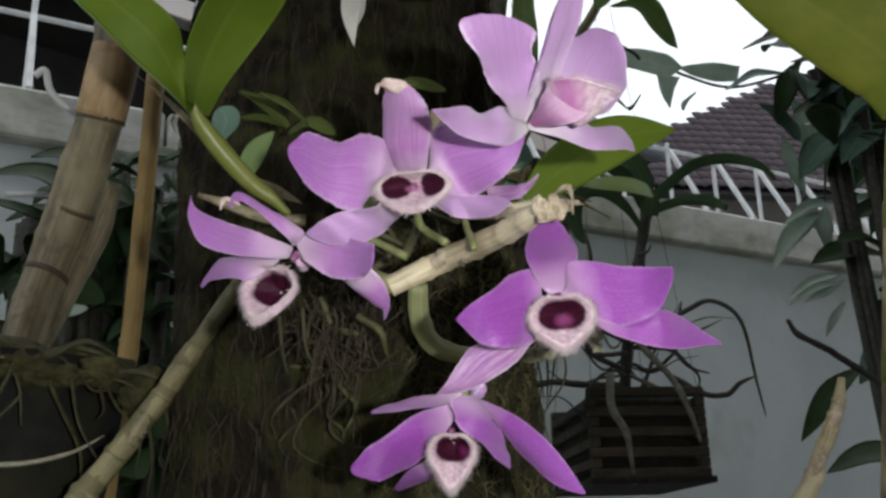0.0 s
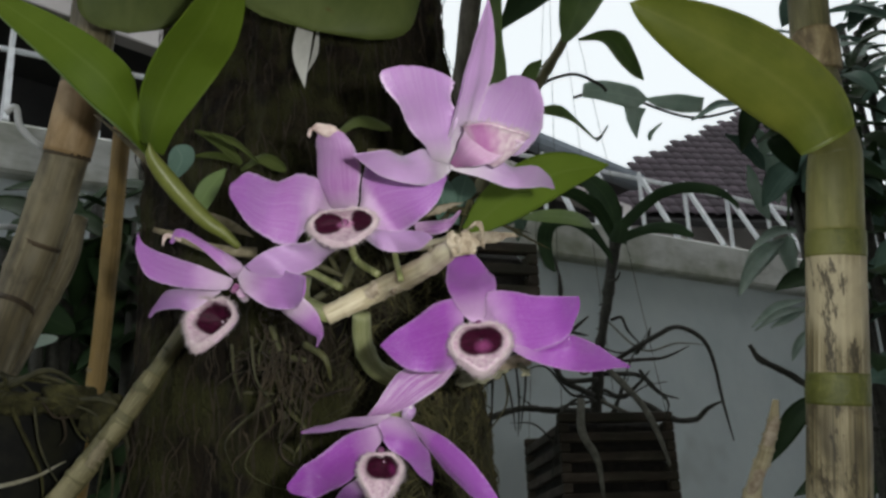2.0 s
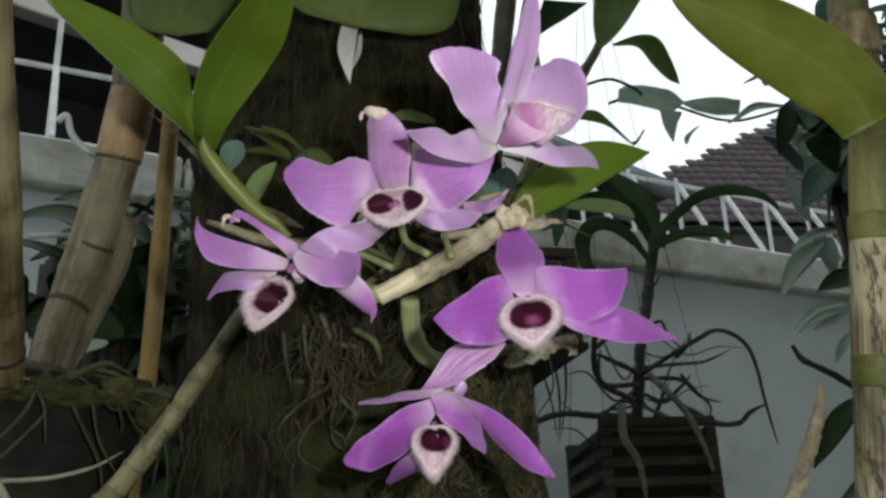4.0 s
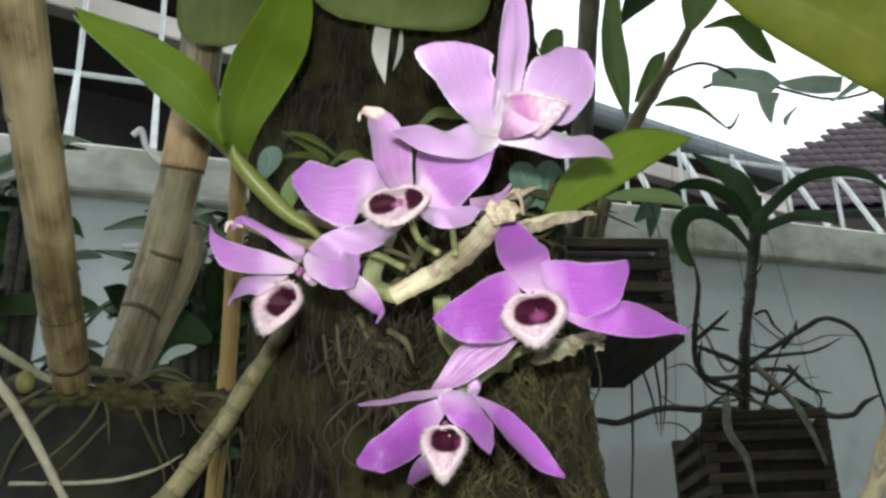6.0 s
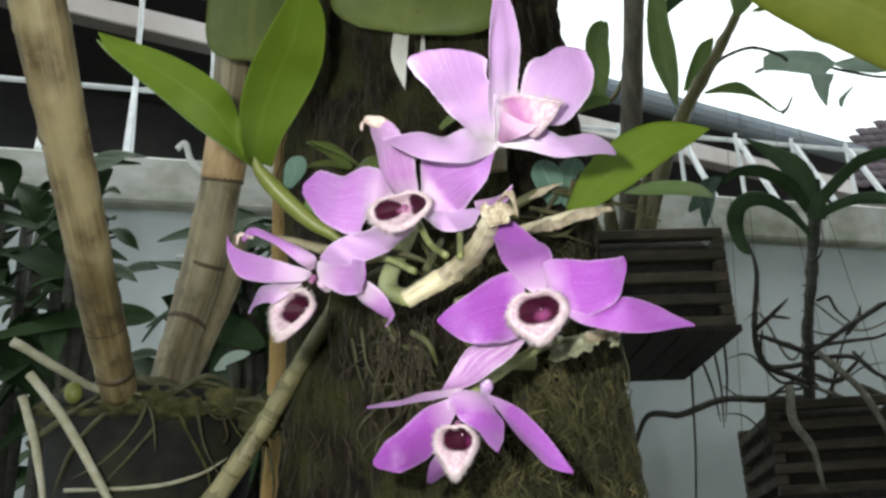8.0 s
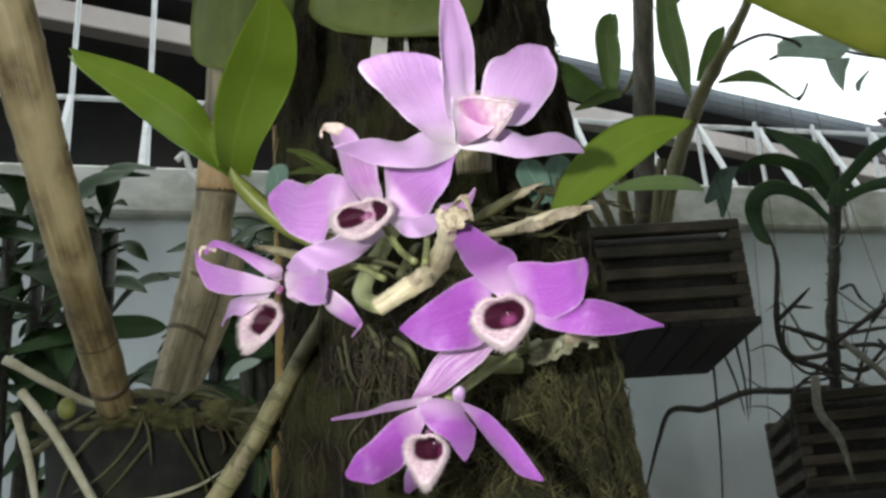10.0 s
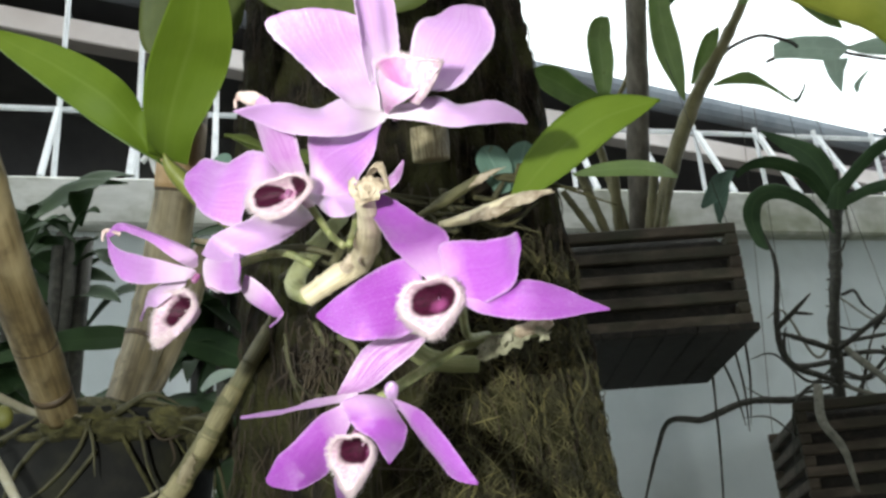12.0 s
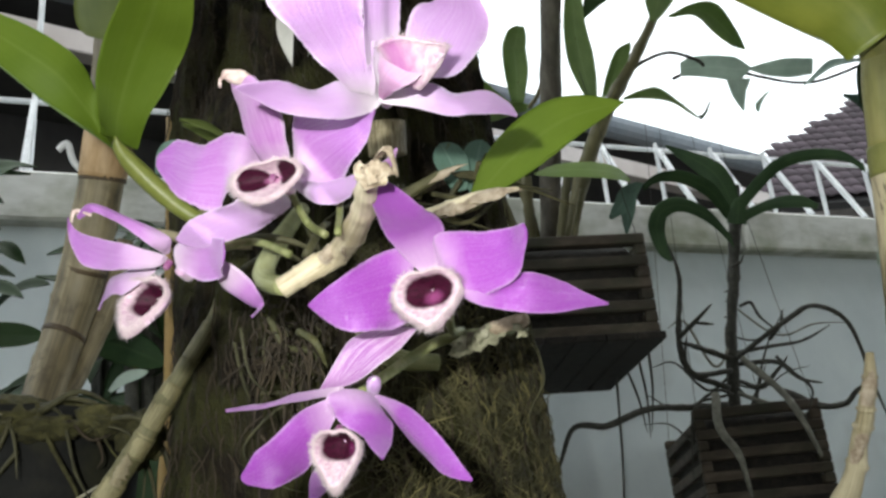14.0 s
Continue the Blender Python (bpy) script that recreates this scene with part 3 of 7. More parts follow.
def box(bm, size, m, bevel=0.0):
    """A bevelled block of that size at the pose m."""
    made = bmesh.ops.create_cube(bm, size=1.0, matrix=m @ Matrix.Diagonal((*size, 1)))
    if bevel:
        edges = {e for v in made["verts"] for e in v.link_edges}
        bmesh.ops.bevel(bm, geom=list(edges), offset=bevel, segments=1, affect="EDGES", profile=0.5)
    return bm


def along(a, b):
    """The pose in the middle between a and b whose x points from a to b and whose z is as upright as can be."""
    a, b = Vector(a), Vector(b)
    x = (b - a).normalized()
    y = Vector((0, 0, 1)).cross(x)
    y = y.normalized() if y.length > 1e-4 else Vector((0, 1, 0))
    z = x.cross(y)
    m = Matrix((x, y, z)).transposed().to_4x4()
    m.translation = (a + b) / 2
    return m


# ---- the large structure ----
def slab(name, size, m, material, label, bevel=0.0, kind="structure"):
    ob = part(name, box(bmesh.new(), size, m, bevel), material, None, label, smooth=False)
    return tagged(ob, label, "", "", kind)


ground = bmesh.new()
bmesh.ops.create_grid(ground, x_segments=60, y_segments=60, size=60)
for v in ground.verts:
    v.co.z = 0.02 * noise.noise(v.co * 0.7) - 0.02
tagged(part("ground", ground, GROUND, None), "bare dark garden soil", "ground", "", "structure")

# the garden wall runs along ALONG_WALL; its cap's front edge lies on y = 1.372 + 0.519 x
WALL_YAW = math.degrees(math.atan(0.519))
WALL = pose(0, 1.372, 0, 0, 0, WALL_YAW)
slab("wall_garden", (8.0, 0.16, 1.92), WALL @ pose(1.2, 0.105, 0.96), WALLPAINT, "white painted garden wall with grey weather stains")
cap = thing("wall_cap", WALL @ Vector((1.2, 0.1, 1.92)), "stained pale concrete cap blocks along the wall top", "wall cap", "", "structure")
for i in range(10):
    part("cap_block", box(bmesh.new(), (0.795, 0.2, 0.07), WALL @ pose(-2.4 + 0.8 * i, 0.1, 1.9545 + 0.0006 * math.sin(i * 2.1)), 0.004), CAPPAINT, cap, smooth=False)

# white steel fence on the wall
fence = thing("fence", WALL @ Vector((0.6, 0.1, 1.99)), "white painted steel fence with slanting braces on the wall", "fence")


def bar(name, a, b, thick, parent, material=WHITE_METAL, label=""):
    a, b = Vector(a), Vector(b)
    return part(name, box(bmesh.new(), ((b - a).length, thick, thick), along(a, b), thick * 0.18), material, parent, label, smooth=False)


for i in range(-6, 22):
    s = -0.168 + 0.1133 * i - 0.632
    bar("picket", WALL @ Vector((s, 0.1, 1.985)), WALL @ Vector((s, 0.1, 2.5 if i < 5 else 2.16)), 0.007, fence)
    bar("brace", WALL @ Vector((s, 0.094, 2.145)), WALL @ Vector((s, 0.012, 1.992)), 0.0085, fence)
bar("rail", WALL @ Vector((-1.6, 0.106, 2.15)), WALL @ Vector((1.9, 0.106, 2.15)), 0.007, fence)

# neighbouring house behind the wall
FACADE = pose(0, 3.22, 0, 0, 0, math.degrees(math.atan(0.89)))
house = thing("house", FACADE @ Vector((0.4, 0.5, 0)), "neighbouring house with grey gutter and wall coloured dark for shade", "house")
part("wall", box(bmesh.new(), (7.0, 0.1, 3.3), FACADE @ pose(-2.2, 0.7, 1.65)), DARKWALL, house, "wall coloured dark for shade", smooth=False)
part("beam", box(bmesh.new(), (7.0, 0.06, 0.07), FACADE @ pose(-2.2, 0.0, 2.995), 0.004), FASCIA, house, "pale weathered beam", smooth=False)
part("soffit", box(bmesh.new(), (7.0, 0.8, 0.03), FACADE @ pose(-2.2, 0.36, 3.12)), DARKWALL, house, "soffit coloured dark for shade", smooth=False)
gut = bmesh.new()
ends = []
for x in (-5.7, 1.3):
    outer = [FACADE @ Vector((x, -0.06 - 0.055 * math.cos(math.pi * k / 8), 3.15 - 0.055 * math.sin(math.pi * k / 8))) for k in range(9)]
    inner = [FACADE @ Vector((x, -0.06 - 0.05 * math.cos(math.pi * k / 8), 3.15 - 0.05 * math.sin(math.pi * k / 8))) for k in range(8, -1, -1)]
    ends.append([gut.verts.new(p) for p in outer + inner])
for k in range(18):
    gut.faces.new((ends[0][k], ends[0][(k + 1) % 18], ends[1][(k + 1) % 18], ends[1][k]))
part("gutter", gut, GUTTER, house, "grey half-round gutter", smooth=False)
part("roof", box(bmesh.new(), (7.0, 1.6, 0.03), FACADE @ pose(-2.2, 0.75, 3.5, 22)), GUTTER, house, "grey roof sheet", smooth=False)

# tiled roof further off
tiled = thing("tiled_roof", (1.6, 4.9, 2.9), "brown clay tiled roof with weathered grey tiles", "roof")


ROOF = Matrix.Translation((1.2805, 4.6278, 3.2028)) @ pose(0, 0, 0, 50, 0, 8)


def roof_tile():
    """One half-round clay tile, its mouth lifted over the tile below."""
    bm = bmesh.new()
    ring = []
    for skin in (0.0, -0.006):
        for y, z in ((-0.005, 0.008), (0.1, 0.0)):
            ring.append([bm.verts.new(((0.034 + skin) * math.cos(math.pi * k / 5), y, z + skin + 0.014 * math.sin(math.pi * k / 5))) for k in range(6)])
    for k in range(5):
        bm.faces.new((ring[0][k], ring[0][k + 1], ring[1][k + 1], ring[1][k]))
        bm.faces.new((ring[2][k + 1], ring[2][k], ring[3][k], ring[3][k + 1]))
        bm.faces.new((ring[0][k + 1], ring[0][k], ring[2][k], ring[2][k + 1]))
    return bm


first_tile = part("tile", roof_tile(), TILE, None)
first_tile.parent = tiled
for r in range(17):
    for c in range(int(r * 1.68), 30):
        ob = first_tile if (r, c) == (0, 0) else tagged(new("tile", first_tile.data))
        ob.parent = tiled
        slip = 0.004 * noise.noise(Vector((c * 1.7, r * 1.3, 0.5)))
        ob.matrix_basis = Matrix.Translation(-origin(tiled)) @ ROOF @ pose(c * 0.062 - 0.6 + slip * 0.5, r * 0.085 + slip, 0.004 * noise.noise(Vector((c, r, 0))), 0, 0, 200 * slip)
under = bmesh.new()
base = ROOF
ring = [under.verts.new(base @ Vector(p)) for p in ((-0.6, -0.02, -0.02), (1.26, -0.02, -0.02), (1.26, 1.44, -0.02), (1.1, 1.44, -0.02), (-0.58, 0.04, -0.02))]
ring2 = [under.verts.new(base @ Vector(p)) for p in ((-0.6, -0.02, -0.06), (1.26, -0.02, -0.06), (1.26, 1.44, -0.06), (1.1, 1.44, -0.06), (-0.58, 0.04, -0.06))]
under.faces.new(ring)
under.faces.new(list(reversed(ring2)))
for k in range(5):
    under.faces.new((ring[k], ring2[k], ring2[(k + 1) % 5], ring[(k + 1) % 5]))
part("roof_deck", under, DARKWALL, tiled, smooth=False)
part("wall", box(bmesh.new(), (3.2, 0.1, 3.6), pose(1.6, 5.25, 1.8, 0, 0, 8)), FASCIA, tiled, smooth=False)

# ---- tree trunk ----
TRUNK_AT = Vector((-0.03, 0.445, 0))


def trunk_point(a, z, out=0.0):
    """A place on the trunk: a in degrees round it, 0 towards the camera's side, 90 to the right."""
    r = (0.075 - 0.035 * (z - 1.42) * (0.7 if z < 1.42 else 1.0)) if z > 0.9 else 0.088 + 0.03 * (0.9 - z)
    r += 0.015 * math.exp(-((((a + 265) % 360) - 180) / 42) ** 2)  # a swelling on the pot's side
    d = Vector((math.sin(radians(a)), -math.cos(radians(a)), 0))
    q = Vector((d.x * 3.2, d.y * 3.2, z * 5))
    ridge = noise.noise(Vector((d.x * 9, d.y * 9, z * 6.0))) * 0.0045 + noise.noise(Vector((d.x * 22, d.y * 22, z * 17))) * 0.0045
    ridge += noise.noise(q) * 0.006 + noise.noise(Vector((d.x * 50, d.y * 50, z * 90))) * 0.0024
    return TRUNK_AT + Vector((0.012 * math.sin(z * 2.2), 0.0, z)) + d * (r + ridge + out)


trunk = thing("tree_trunk", (-0.03, 0.445, 0), "dark rough tree trunk with mossy bark and clinging roots", "tree")
tb = bmesh.new()
levels = [0.06 * i for i in range(18)] + [1.08 + 0.0045 * i for i in range(190)] + [1.94 + 0.08 * i for i in range(12)]
around = 150
rings = [[tb.verts.new(trunk_point(360 * k / around, z)) for k in range(around)] for z in levels]
for a, b in zip(rings, rings[1:]):
    for k in range(around):
        tb.faces.new((a[k], a[(k + 1) % around], b[(k + 1) % around], b[k]))
tb.faces.new(rings[-1])
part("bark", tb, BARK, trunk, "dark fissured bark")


def fibres(count, a0, a1, z0, z1, size, rng, lean=0.6, length=(0.02, 0.07), curl=5.0):
    bm = bmesh.new()
    for _ in range(count):
        a, z = rng.uniform(a0, a1), rng.uniform(z0, z1)
        l, slope = rng.uniform(*length), rng.gauss(0, lean)
        pts = []
        bend = rng.gauss(0, curl)
        for i in range(5):
            q = i / 4
            pts.append((*trunk_point(a + slope * 60 * l * q * 8 + bend * math.sin(q * 3), z - l * q, 0.0009 + 0.0014 * rng.random() * math.sin(q * math.pi)),
                        size * rng.uniform(0.5, 1.2) * (1 - 0.5 * q)))
        tube(bm, pts, size, sides=3, per=2)
    return bm


rng = random.Random(4)
part("root_fibre", fibres(1500, -85, 95, 1.26, 1.78, 0.0004, rng, 0.1, (0.006, 0.03), 1.2), DARK_FIBRE, trunk, "fine brown root fibres")["kind"] = "stuff"
part("mossy_fibre", fibres(3600, 12, 95, 1.26, 1.545, 0.00036, rng, 0.8, (0.005, 0.024)), FIBRE, trunk, "matted mossy fibres")["kind"] = "stuff"

part("mossy_strand", fibres(420, 22, 95, 1.26, 1.54, 0.0004, rng, 0.6, (0.006, 0.025)), STRAND, trunk, "yellowish moss strands")["kind"] = "stuff"


def clinging_root(points, size, material=ROOT, parent=None, label=""):
    return stem("aerial_root", points, size, material, parent or trunk, label, sides=8, per=6, wobble=0.25)


# ---- the flowering orchid ----
orchid = thing("orchid", (-0.0142, 0.2880, 1.4850), "flowering orchid with five purple blooms on a leafless dry cane", "orchid")


def toward(a, b, amount):
    a, b = Vector(a), Vector(b)
    return a + (b - a) * amount


EYE0 = Vector((0.03, 0.0, 1.39))


def petal(name, foot, tip, width, face, material, parent, bow=0.0, sway=0.0, label="", behind=0.005, **kw):
    """One petal or sepal from foot to tip; bow: how far its middle arches towards the face."""
    foot, tip, f = Vector(foot), Vector(tip), Vector(face).normalized()
    foot = foot + (foot - EYE0).normalized() * behind
    side = (tip - foot).cross(f).normalized()
    length = (tip - foot).length
    mids = [foot + (tip - foot) * q + f * (bow * length * 4 * q * (1 - q)) + side * (sway * length * 4 * q * (1 - q)) for q in (0.33, 0.67)]
    kw.setdefault("thick", 0.0005)
    if "petal" in name or "sepal" in name:
        for key, value in (("frill", 0.08), ("bulge", 0.42), ("nu", 60), ("nv", 16), ("seed", 0.7 * len(orchid.children_recursive))):
            kw.setdefault(key, value)
    return part(name, blade(bmesh.new(), [foot, *mids, tip], width, f, **kw), material, parent, label)


def even(points, count):
    """count + 1 places at even steps along a smooth curve through the points."""
    path = np.array(spline(points, 14))
    run = np.concatenate(([0.0], np.cumsum(np.linalg.norm(np.diff(path, axis=0), axis=1))))
    at = np.linspace(0.0, run[-1], count + 1)
    return [Vector([float(np.interp(a, run, path[:, k])) for k in range(3)]) for a in at]


def lofted(name, left, right, material, parent, dome=0.1, cap=0.0, ruffle=0.02, behind=0.003, foot=None, label="", thick=0.0005, frill=0.035, bulge=0.05, nu=72, nv=24):
    """A petal or sepal stretched between two edges that run from foot to tip. dome: how far its middle swells forward, cap: roundness of its end, foot: where the petals meet."""
    seed = 0.7 * len(orchid.children_recursive)
    if foot:
        left, right = [Vector(foot).lerp(Vector(left[0]), 0.35), *left], [Vector(foot).lerp(Vector(right[0]), 0.35), *right]
    a, b = even(left, nu), even(right, nu)
    close = (b[-1] - a[-1]).length
    lean = sum(((b[i] - a[i]).cross(a[min(i + 1, nu)] - a[max(i - 1, 0)]) for i in range(nu + 1)), Vector())
    middle = sum(a + b, Vector()) / (2 * nu + 2)
    sign = 1 if lean.dot(EYE0 - middle) > 0 else -1
    bm = bmesh.new()
    uv = bm.loops.layers.uv.verify()
    top, low = [], []
    most = max((q - p).length for p, q in zip(a, b))
    for i in range(nu + 1):
        u = i / nu
        across = b[i] - a[i]
        w = across.length
        run = ((a[min(i + 1, nu)] + b[min(i + 1, nu)]) - (a[max(i - 1, 0)] + b[max(i - 1, 0)])).normalized()
        nor = (across.cross(run) * sign).normalized() if w > 1e-6 else lean.normalized() * sign
        back = (middle - EYE0).normalized() * (behind * (1 - u) ** 3)
        end = max(0.0, (u - 0.6) / 0.4) ** 1.5
        row, row2 = [], []
        for j in range(nv + 1):
            v = j / nv
            arch = 4 * v * (1 - v)
            edge = abs(2 * v - 1)
            lift = dome * w * arch * (0.35 + 0.65 * math.sin(math.pi * min(1.0, u * 1.1 + 0.05)))
            lift += bulge * w * noise.noise(Vector((u * 2.2 + 3 * seed, v * 1.6, 4.0 + seed)))
            lift += ruffle * min(w, most) * edge ** 4 * math.sin(u * 15 + seed + 2.2 * (v > 0.5)) * min(1.0, 3 * u)
            lift += frill * 0.5 * w * edge ** 8 * noise.noise(Vector((u * 40, seed + 3 * (v > 0.5), 7.0)))
            fringe = 1 + frill * noise.noise(Vector((u * 52, seed + 5 * (v > 0.5), 1.0))) * edge ** 4 * min(1.0, 4 * u)
            mid = (a[i] + b[i]) / 2
            p = mid + across * ((v - 0.5) * fringe) + nor * lift + back
            p = p + run * (cap * close * arch ** 0.55 * end + 0.012 * most * end * (cap > 0.04) * noise.noise(Vector((v * 14, seed, 3.0))))
            row.append(bm.verts.new(p))
            row2.append(bm.verts.new(p - nor * (thick * (1.1 - edge))))
        top.append(row)
        low.append(row2)

    def quad(corners, where):
        f = bm.faces.new(corners)
        for lp, q in zip(f.loops, where):
            lp[uv].uv = q

    for i in range(nu):
        for j in range(nv):
            w = ((j / nv, i / nu), ((j + 1) / nv, i / nu), ((j + 1) / nv, (i + 1) / nu), (j / nv, (i + 1) / nu))
            quad((top[i][j], top[i][j + 1], top[i + 1][j + 1], top[i + 1][j]), w)
            quad((low[i][j], low[i + 1][j], low[i + 1][j + 1], low[i][j + 1]), (w[0], w[3], w[2], w[1]))
        for j in (0, nv):
            w = ((j / nv, i / nu), (j / nv, (i + 1) / nu))
            quad((top[i][j], top[i + 1][j], low[i + 1][j], low[i][j]), (w[0], w[1], w[1], w[0]))
    for i in (0, nu):
        for j in range(nv):
            w = ((j / nv, i / nu), ((j + 1) / nv, i / nu))
            quad((top[i][j], top[i][j + 1], low[i][j + 1], low[i][j]), (w[0], w[1], w[1], w[0]))
    return part(name, bm, material, parent, label)


def lip(centre, face, up, wide, high, deep, material, parent, point=0.35, flare=0.12, seed=0, back=None, drop=2.6, hair=1500):
    """The cupped lip: a throat behind, a felted rim in front drawn out to a point below, fringed with hairs."""
    c, f = Vector(centre), Vector(face).normalized()
    side = Vector(up).cross(f).normalized()
    top = f.cross(side).normalized()
    bm = bmesh.new()
    uv = bm.loops.layers.uv.verify()
    n, m = 40, 14

    def rim(a):
        x, y = math.sin(a), math.cos(a)
        low = max(0.0, -y)
        y2 = y * (1 - 0.16 * math.exp(-(x / 0.3) ** 2) * (y > 0)) - point * low ** drop
        return x * (1 - (0.34 if drop < 3 else 0.16) * low ** 2), y2

    def at(a, r):
        x, y = rim(a)
        if r > 1:
            r = 1 + (r - 1) * (0.12 + 1.2 * 0.5 * (1 - math.cos(a)))
        back = deep * (1 - r ** 1.5) if r < 1.04 else deep * (flare * 14 * (r - 1.04) ** 1.0 - 0.06)
        back -= deep * 0.28 * max(0.0, -y) * r * r
        back += deep * 0.06 * noise.noise(Vector((x * 2 + seed, y * 2, r * 3)))
        return c + side * (0.5 * wide * x * r) + top * (0.5 * high * y * r + 0.12 * high * (1 - r)) - f * back, (0.5 + 0.42 * x * r, 0.5 + 0.42 * y * r + 0.05 * (1 - r))

    layers = []
    for skin in (0, 1):
        grid = []
        for i in range(m + 1):
            r = 0.06 + 1.12 * i / m
            grid.append([])
            for k in range(n):
                p, w = at(2 * math.pi * k / n, r)
                grid[-1].append((bm.verts.new(p - f * (0.0006 * skin) + (p - c).normalized() * (0.0005 * skin)), w))
        layers.append(grid)
        for i in range(m):
            for k in range(n):
                quad = [grid[i][k], grid[i][(k + 1) % n], grid[i + 1][(k + 1) % n], grid[i + 1][k]]
                fc = bm.faces.new([q[0] for q in (quad if skin == 0 else quad[::-1])])
                fc.material_index = skin
                for lp, q in zip(fc.loops, quad if skin == 0 else quad[::-1]):
                    lp[uv].uv = q[1]
    for k in range(n):
        a, b = layers[0][m], layers[1][m]
        fc = bm.faces.new((a[k][0], a[(k + 1) % n][0], b[(k + 1) % n][0], b[k][0]))
        for lp, q in zip(fc.loops, (a[k], a[(k + 1) % n], b[(k + 1) % n], b[k])):
            lp[uv].uv = q[1]
    ob = part("lip", bm, [material, back or LIP_BACK], parent, "lip with maroon throat and white felted rim")
    hairs = bmesh.new()
    rnd = random.Random(seed)
    for _ in range(hair):
        a, r = rnd.uniform(0, 2 * math.pi), rnd.uniform(1.0, 1.18)
        p, _w = at(a, r)
        q, _w = at(a, r + 0.1)
        out = (q - p).normalized() * rnd.uniform(0.4, 1.0) + f * rnd.uniform(0.0, 0.9) + Vector((rnd.gauss(0, 0.25), rnd.gauss(0, 0.25), rnd.gauss(0, 0.25)))
        ln = rnd.uniform(0.0008, 0.0026)
        t1 = out.orthogonal().normalized() * 0.00009
        t2 = out.cross(t1).normalized() * 0.00009
        v = [hairs.verts.new(p + t1), hairs.verts.new(p - t1 * 0.5 + t2), hairs.verts.new(p - t1 * 0.5 - t2), hairs.verts.new(p + out.normalized() * ln)]
        for tri in ((0, 1, 3), (1, 2, 3), (2, 0, 3)):
            hairs.faces.new([v[i] for i in tri])
    part("fringe", hairs, FELT, parent, "white hairs along the rim")["kind"] = "stuff"
    return ob


def bloom(centre, label):
    ob = part("bloom", tube(bmesh.new(), [Vector(centre) + Vector((0, 0.012, 0)), Vector(centre) + Vector((0, 0.009, 0)), Vector(centre) + Vector((0, 0.0065, 0))], 0.0016, sides=8, per=3), LIP_BACK, orchid, label)
    return ob


def column(base, tip, parent):
    b, t = Vector(base), Vector(base) + (Vector(tip) - Vector(base)) * 0.55
    return stem("column", [(*b, 0.0009), (*((b + t) / 2), 0.001), (*t, 0.0008), (*(t + (t - b) * 0.1), 0.0004)], 0.0012, COLUMN, parent, "pale pink column", sides=10, per=4)


# bloom B, in the middle: two blotches in its lip
c = Vector((-0.0050, 0.2341, 1.4952))
f = (EYE0 - c).normalized() + Vector((-0.25, 0, 0.05))
flower = bloom(c, "purple bloom with two maroon eyes")
lofted("dorsal_sepal", [(-0.0105, 0.2398, 1.5012), (-0.0127, 0.2340, 1.5080), (-0.0127, 0.2269, 1.5130), (-0.0114, 0.2206, 1.5142)],
       [(-0.0016, 0.2342, 1.4978), (-0.0004, 0.2250, 1.5047), (-0.0010, 0.2171, 1.5075), (-0.0038, 0.2175, 1.5121)],
       SEPAL_SOFT, flower, dome=0.22, cap=0.2, label="striped sepal with a withered tip", foot=(-0.0059, 0.2353, 1.4959))
lofted("petal", [(-0.0101, 0.2376, 1.5002), (-0.0123, 0.2331, 1.5058), (-0.0187, 0.2363, 1.5094), (-0.0245, 0.2345, 1.5070), (-0.0334, 0.2398, 1.5116), (-0.0376, 0.2383, 1.5082)],
       [(-0.0150, 0.2287, 1.4893), (-0.0187, 0.2325, 1.4860), (-0.0268, 0.2342, 1.4894), (-0.0329, 0.2360, 1.4947), (-0.0373, 0.2367, 1.5022)],
       PETAL, flower, dome=0.06, cap=0.16, ruffle=0.04, foot=(-0.0059, 0.2353, 1.4959))
lofted("petal", [(-0.0013, 0.2360, 1.4980), (-0.0000, 0.2331, 1.5071), (0.0033, 0.2309, 1.5097), (0.0138, 0.2269, 1.5062), (0.0229, 0.2247, 1.5034)],
       [(0.0028, 0.2340, 1.4911), (0.0094, 0.2366, 1.4907), (0.0165, 0.2282, 1.4918), (0.0207, 0.2255, 1.4958), (0.0228, 0.2238, 1.5003)],
       PETAL, flower, dome=0.05, cap=0.1, ruffle=0.03, foot=(-0.0059, 0.2353, 1.4959))
lofted("lateral_sepal", [(-0.0139, 0.2291, 1.4871), (-0.0231, 0.2343, 1.4870), (-0.0283, 0.2341, 1.4848), (-0.0332, 0.2384, 1.4830)],
       [(-0.0074, 0.2543, 1.4946), (-0.0136, 0.2440, 1.4844), (-0.0193, 0.2350, 1.4782), (-0.0269, 0.2377, 1.4791), (-0.0317, 0.2388, 1.4814)],
       PETAL_PALE, flower, dome=0.1, cap=0.25, foot=(-0.0059, 0.2353, 1.4959))
lofted("lateral_sepal", [(0.0005, 0.2391, 1.4942), (0.0074, 0.2348, 1.4905), (0.0123, 0.2327, 1.4898), (0.0150, 0.2295, 1.4882)],
       [(-0.0006, 0.2404, 1.4911), (0.0048, 0.2351, 1.4852), (0.0101, 0.2355, 1.4845), (0.0157, 0.2272, 1.4824), (0.0190, 0.2219, 1.4831)],
       PETAL_PALE, flower, dome=0.14, cap=0.15, foot=(-0.0059, 0.2353, 1.4959))
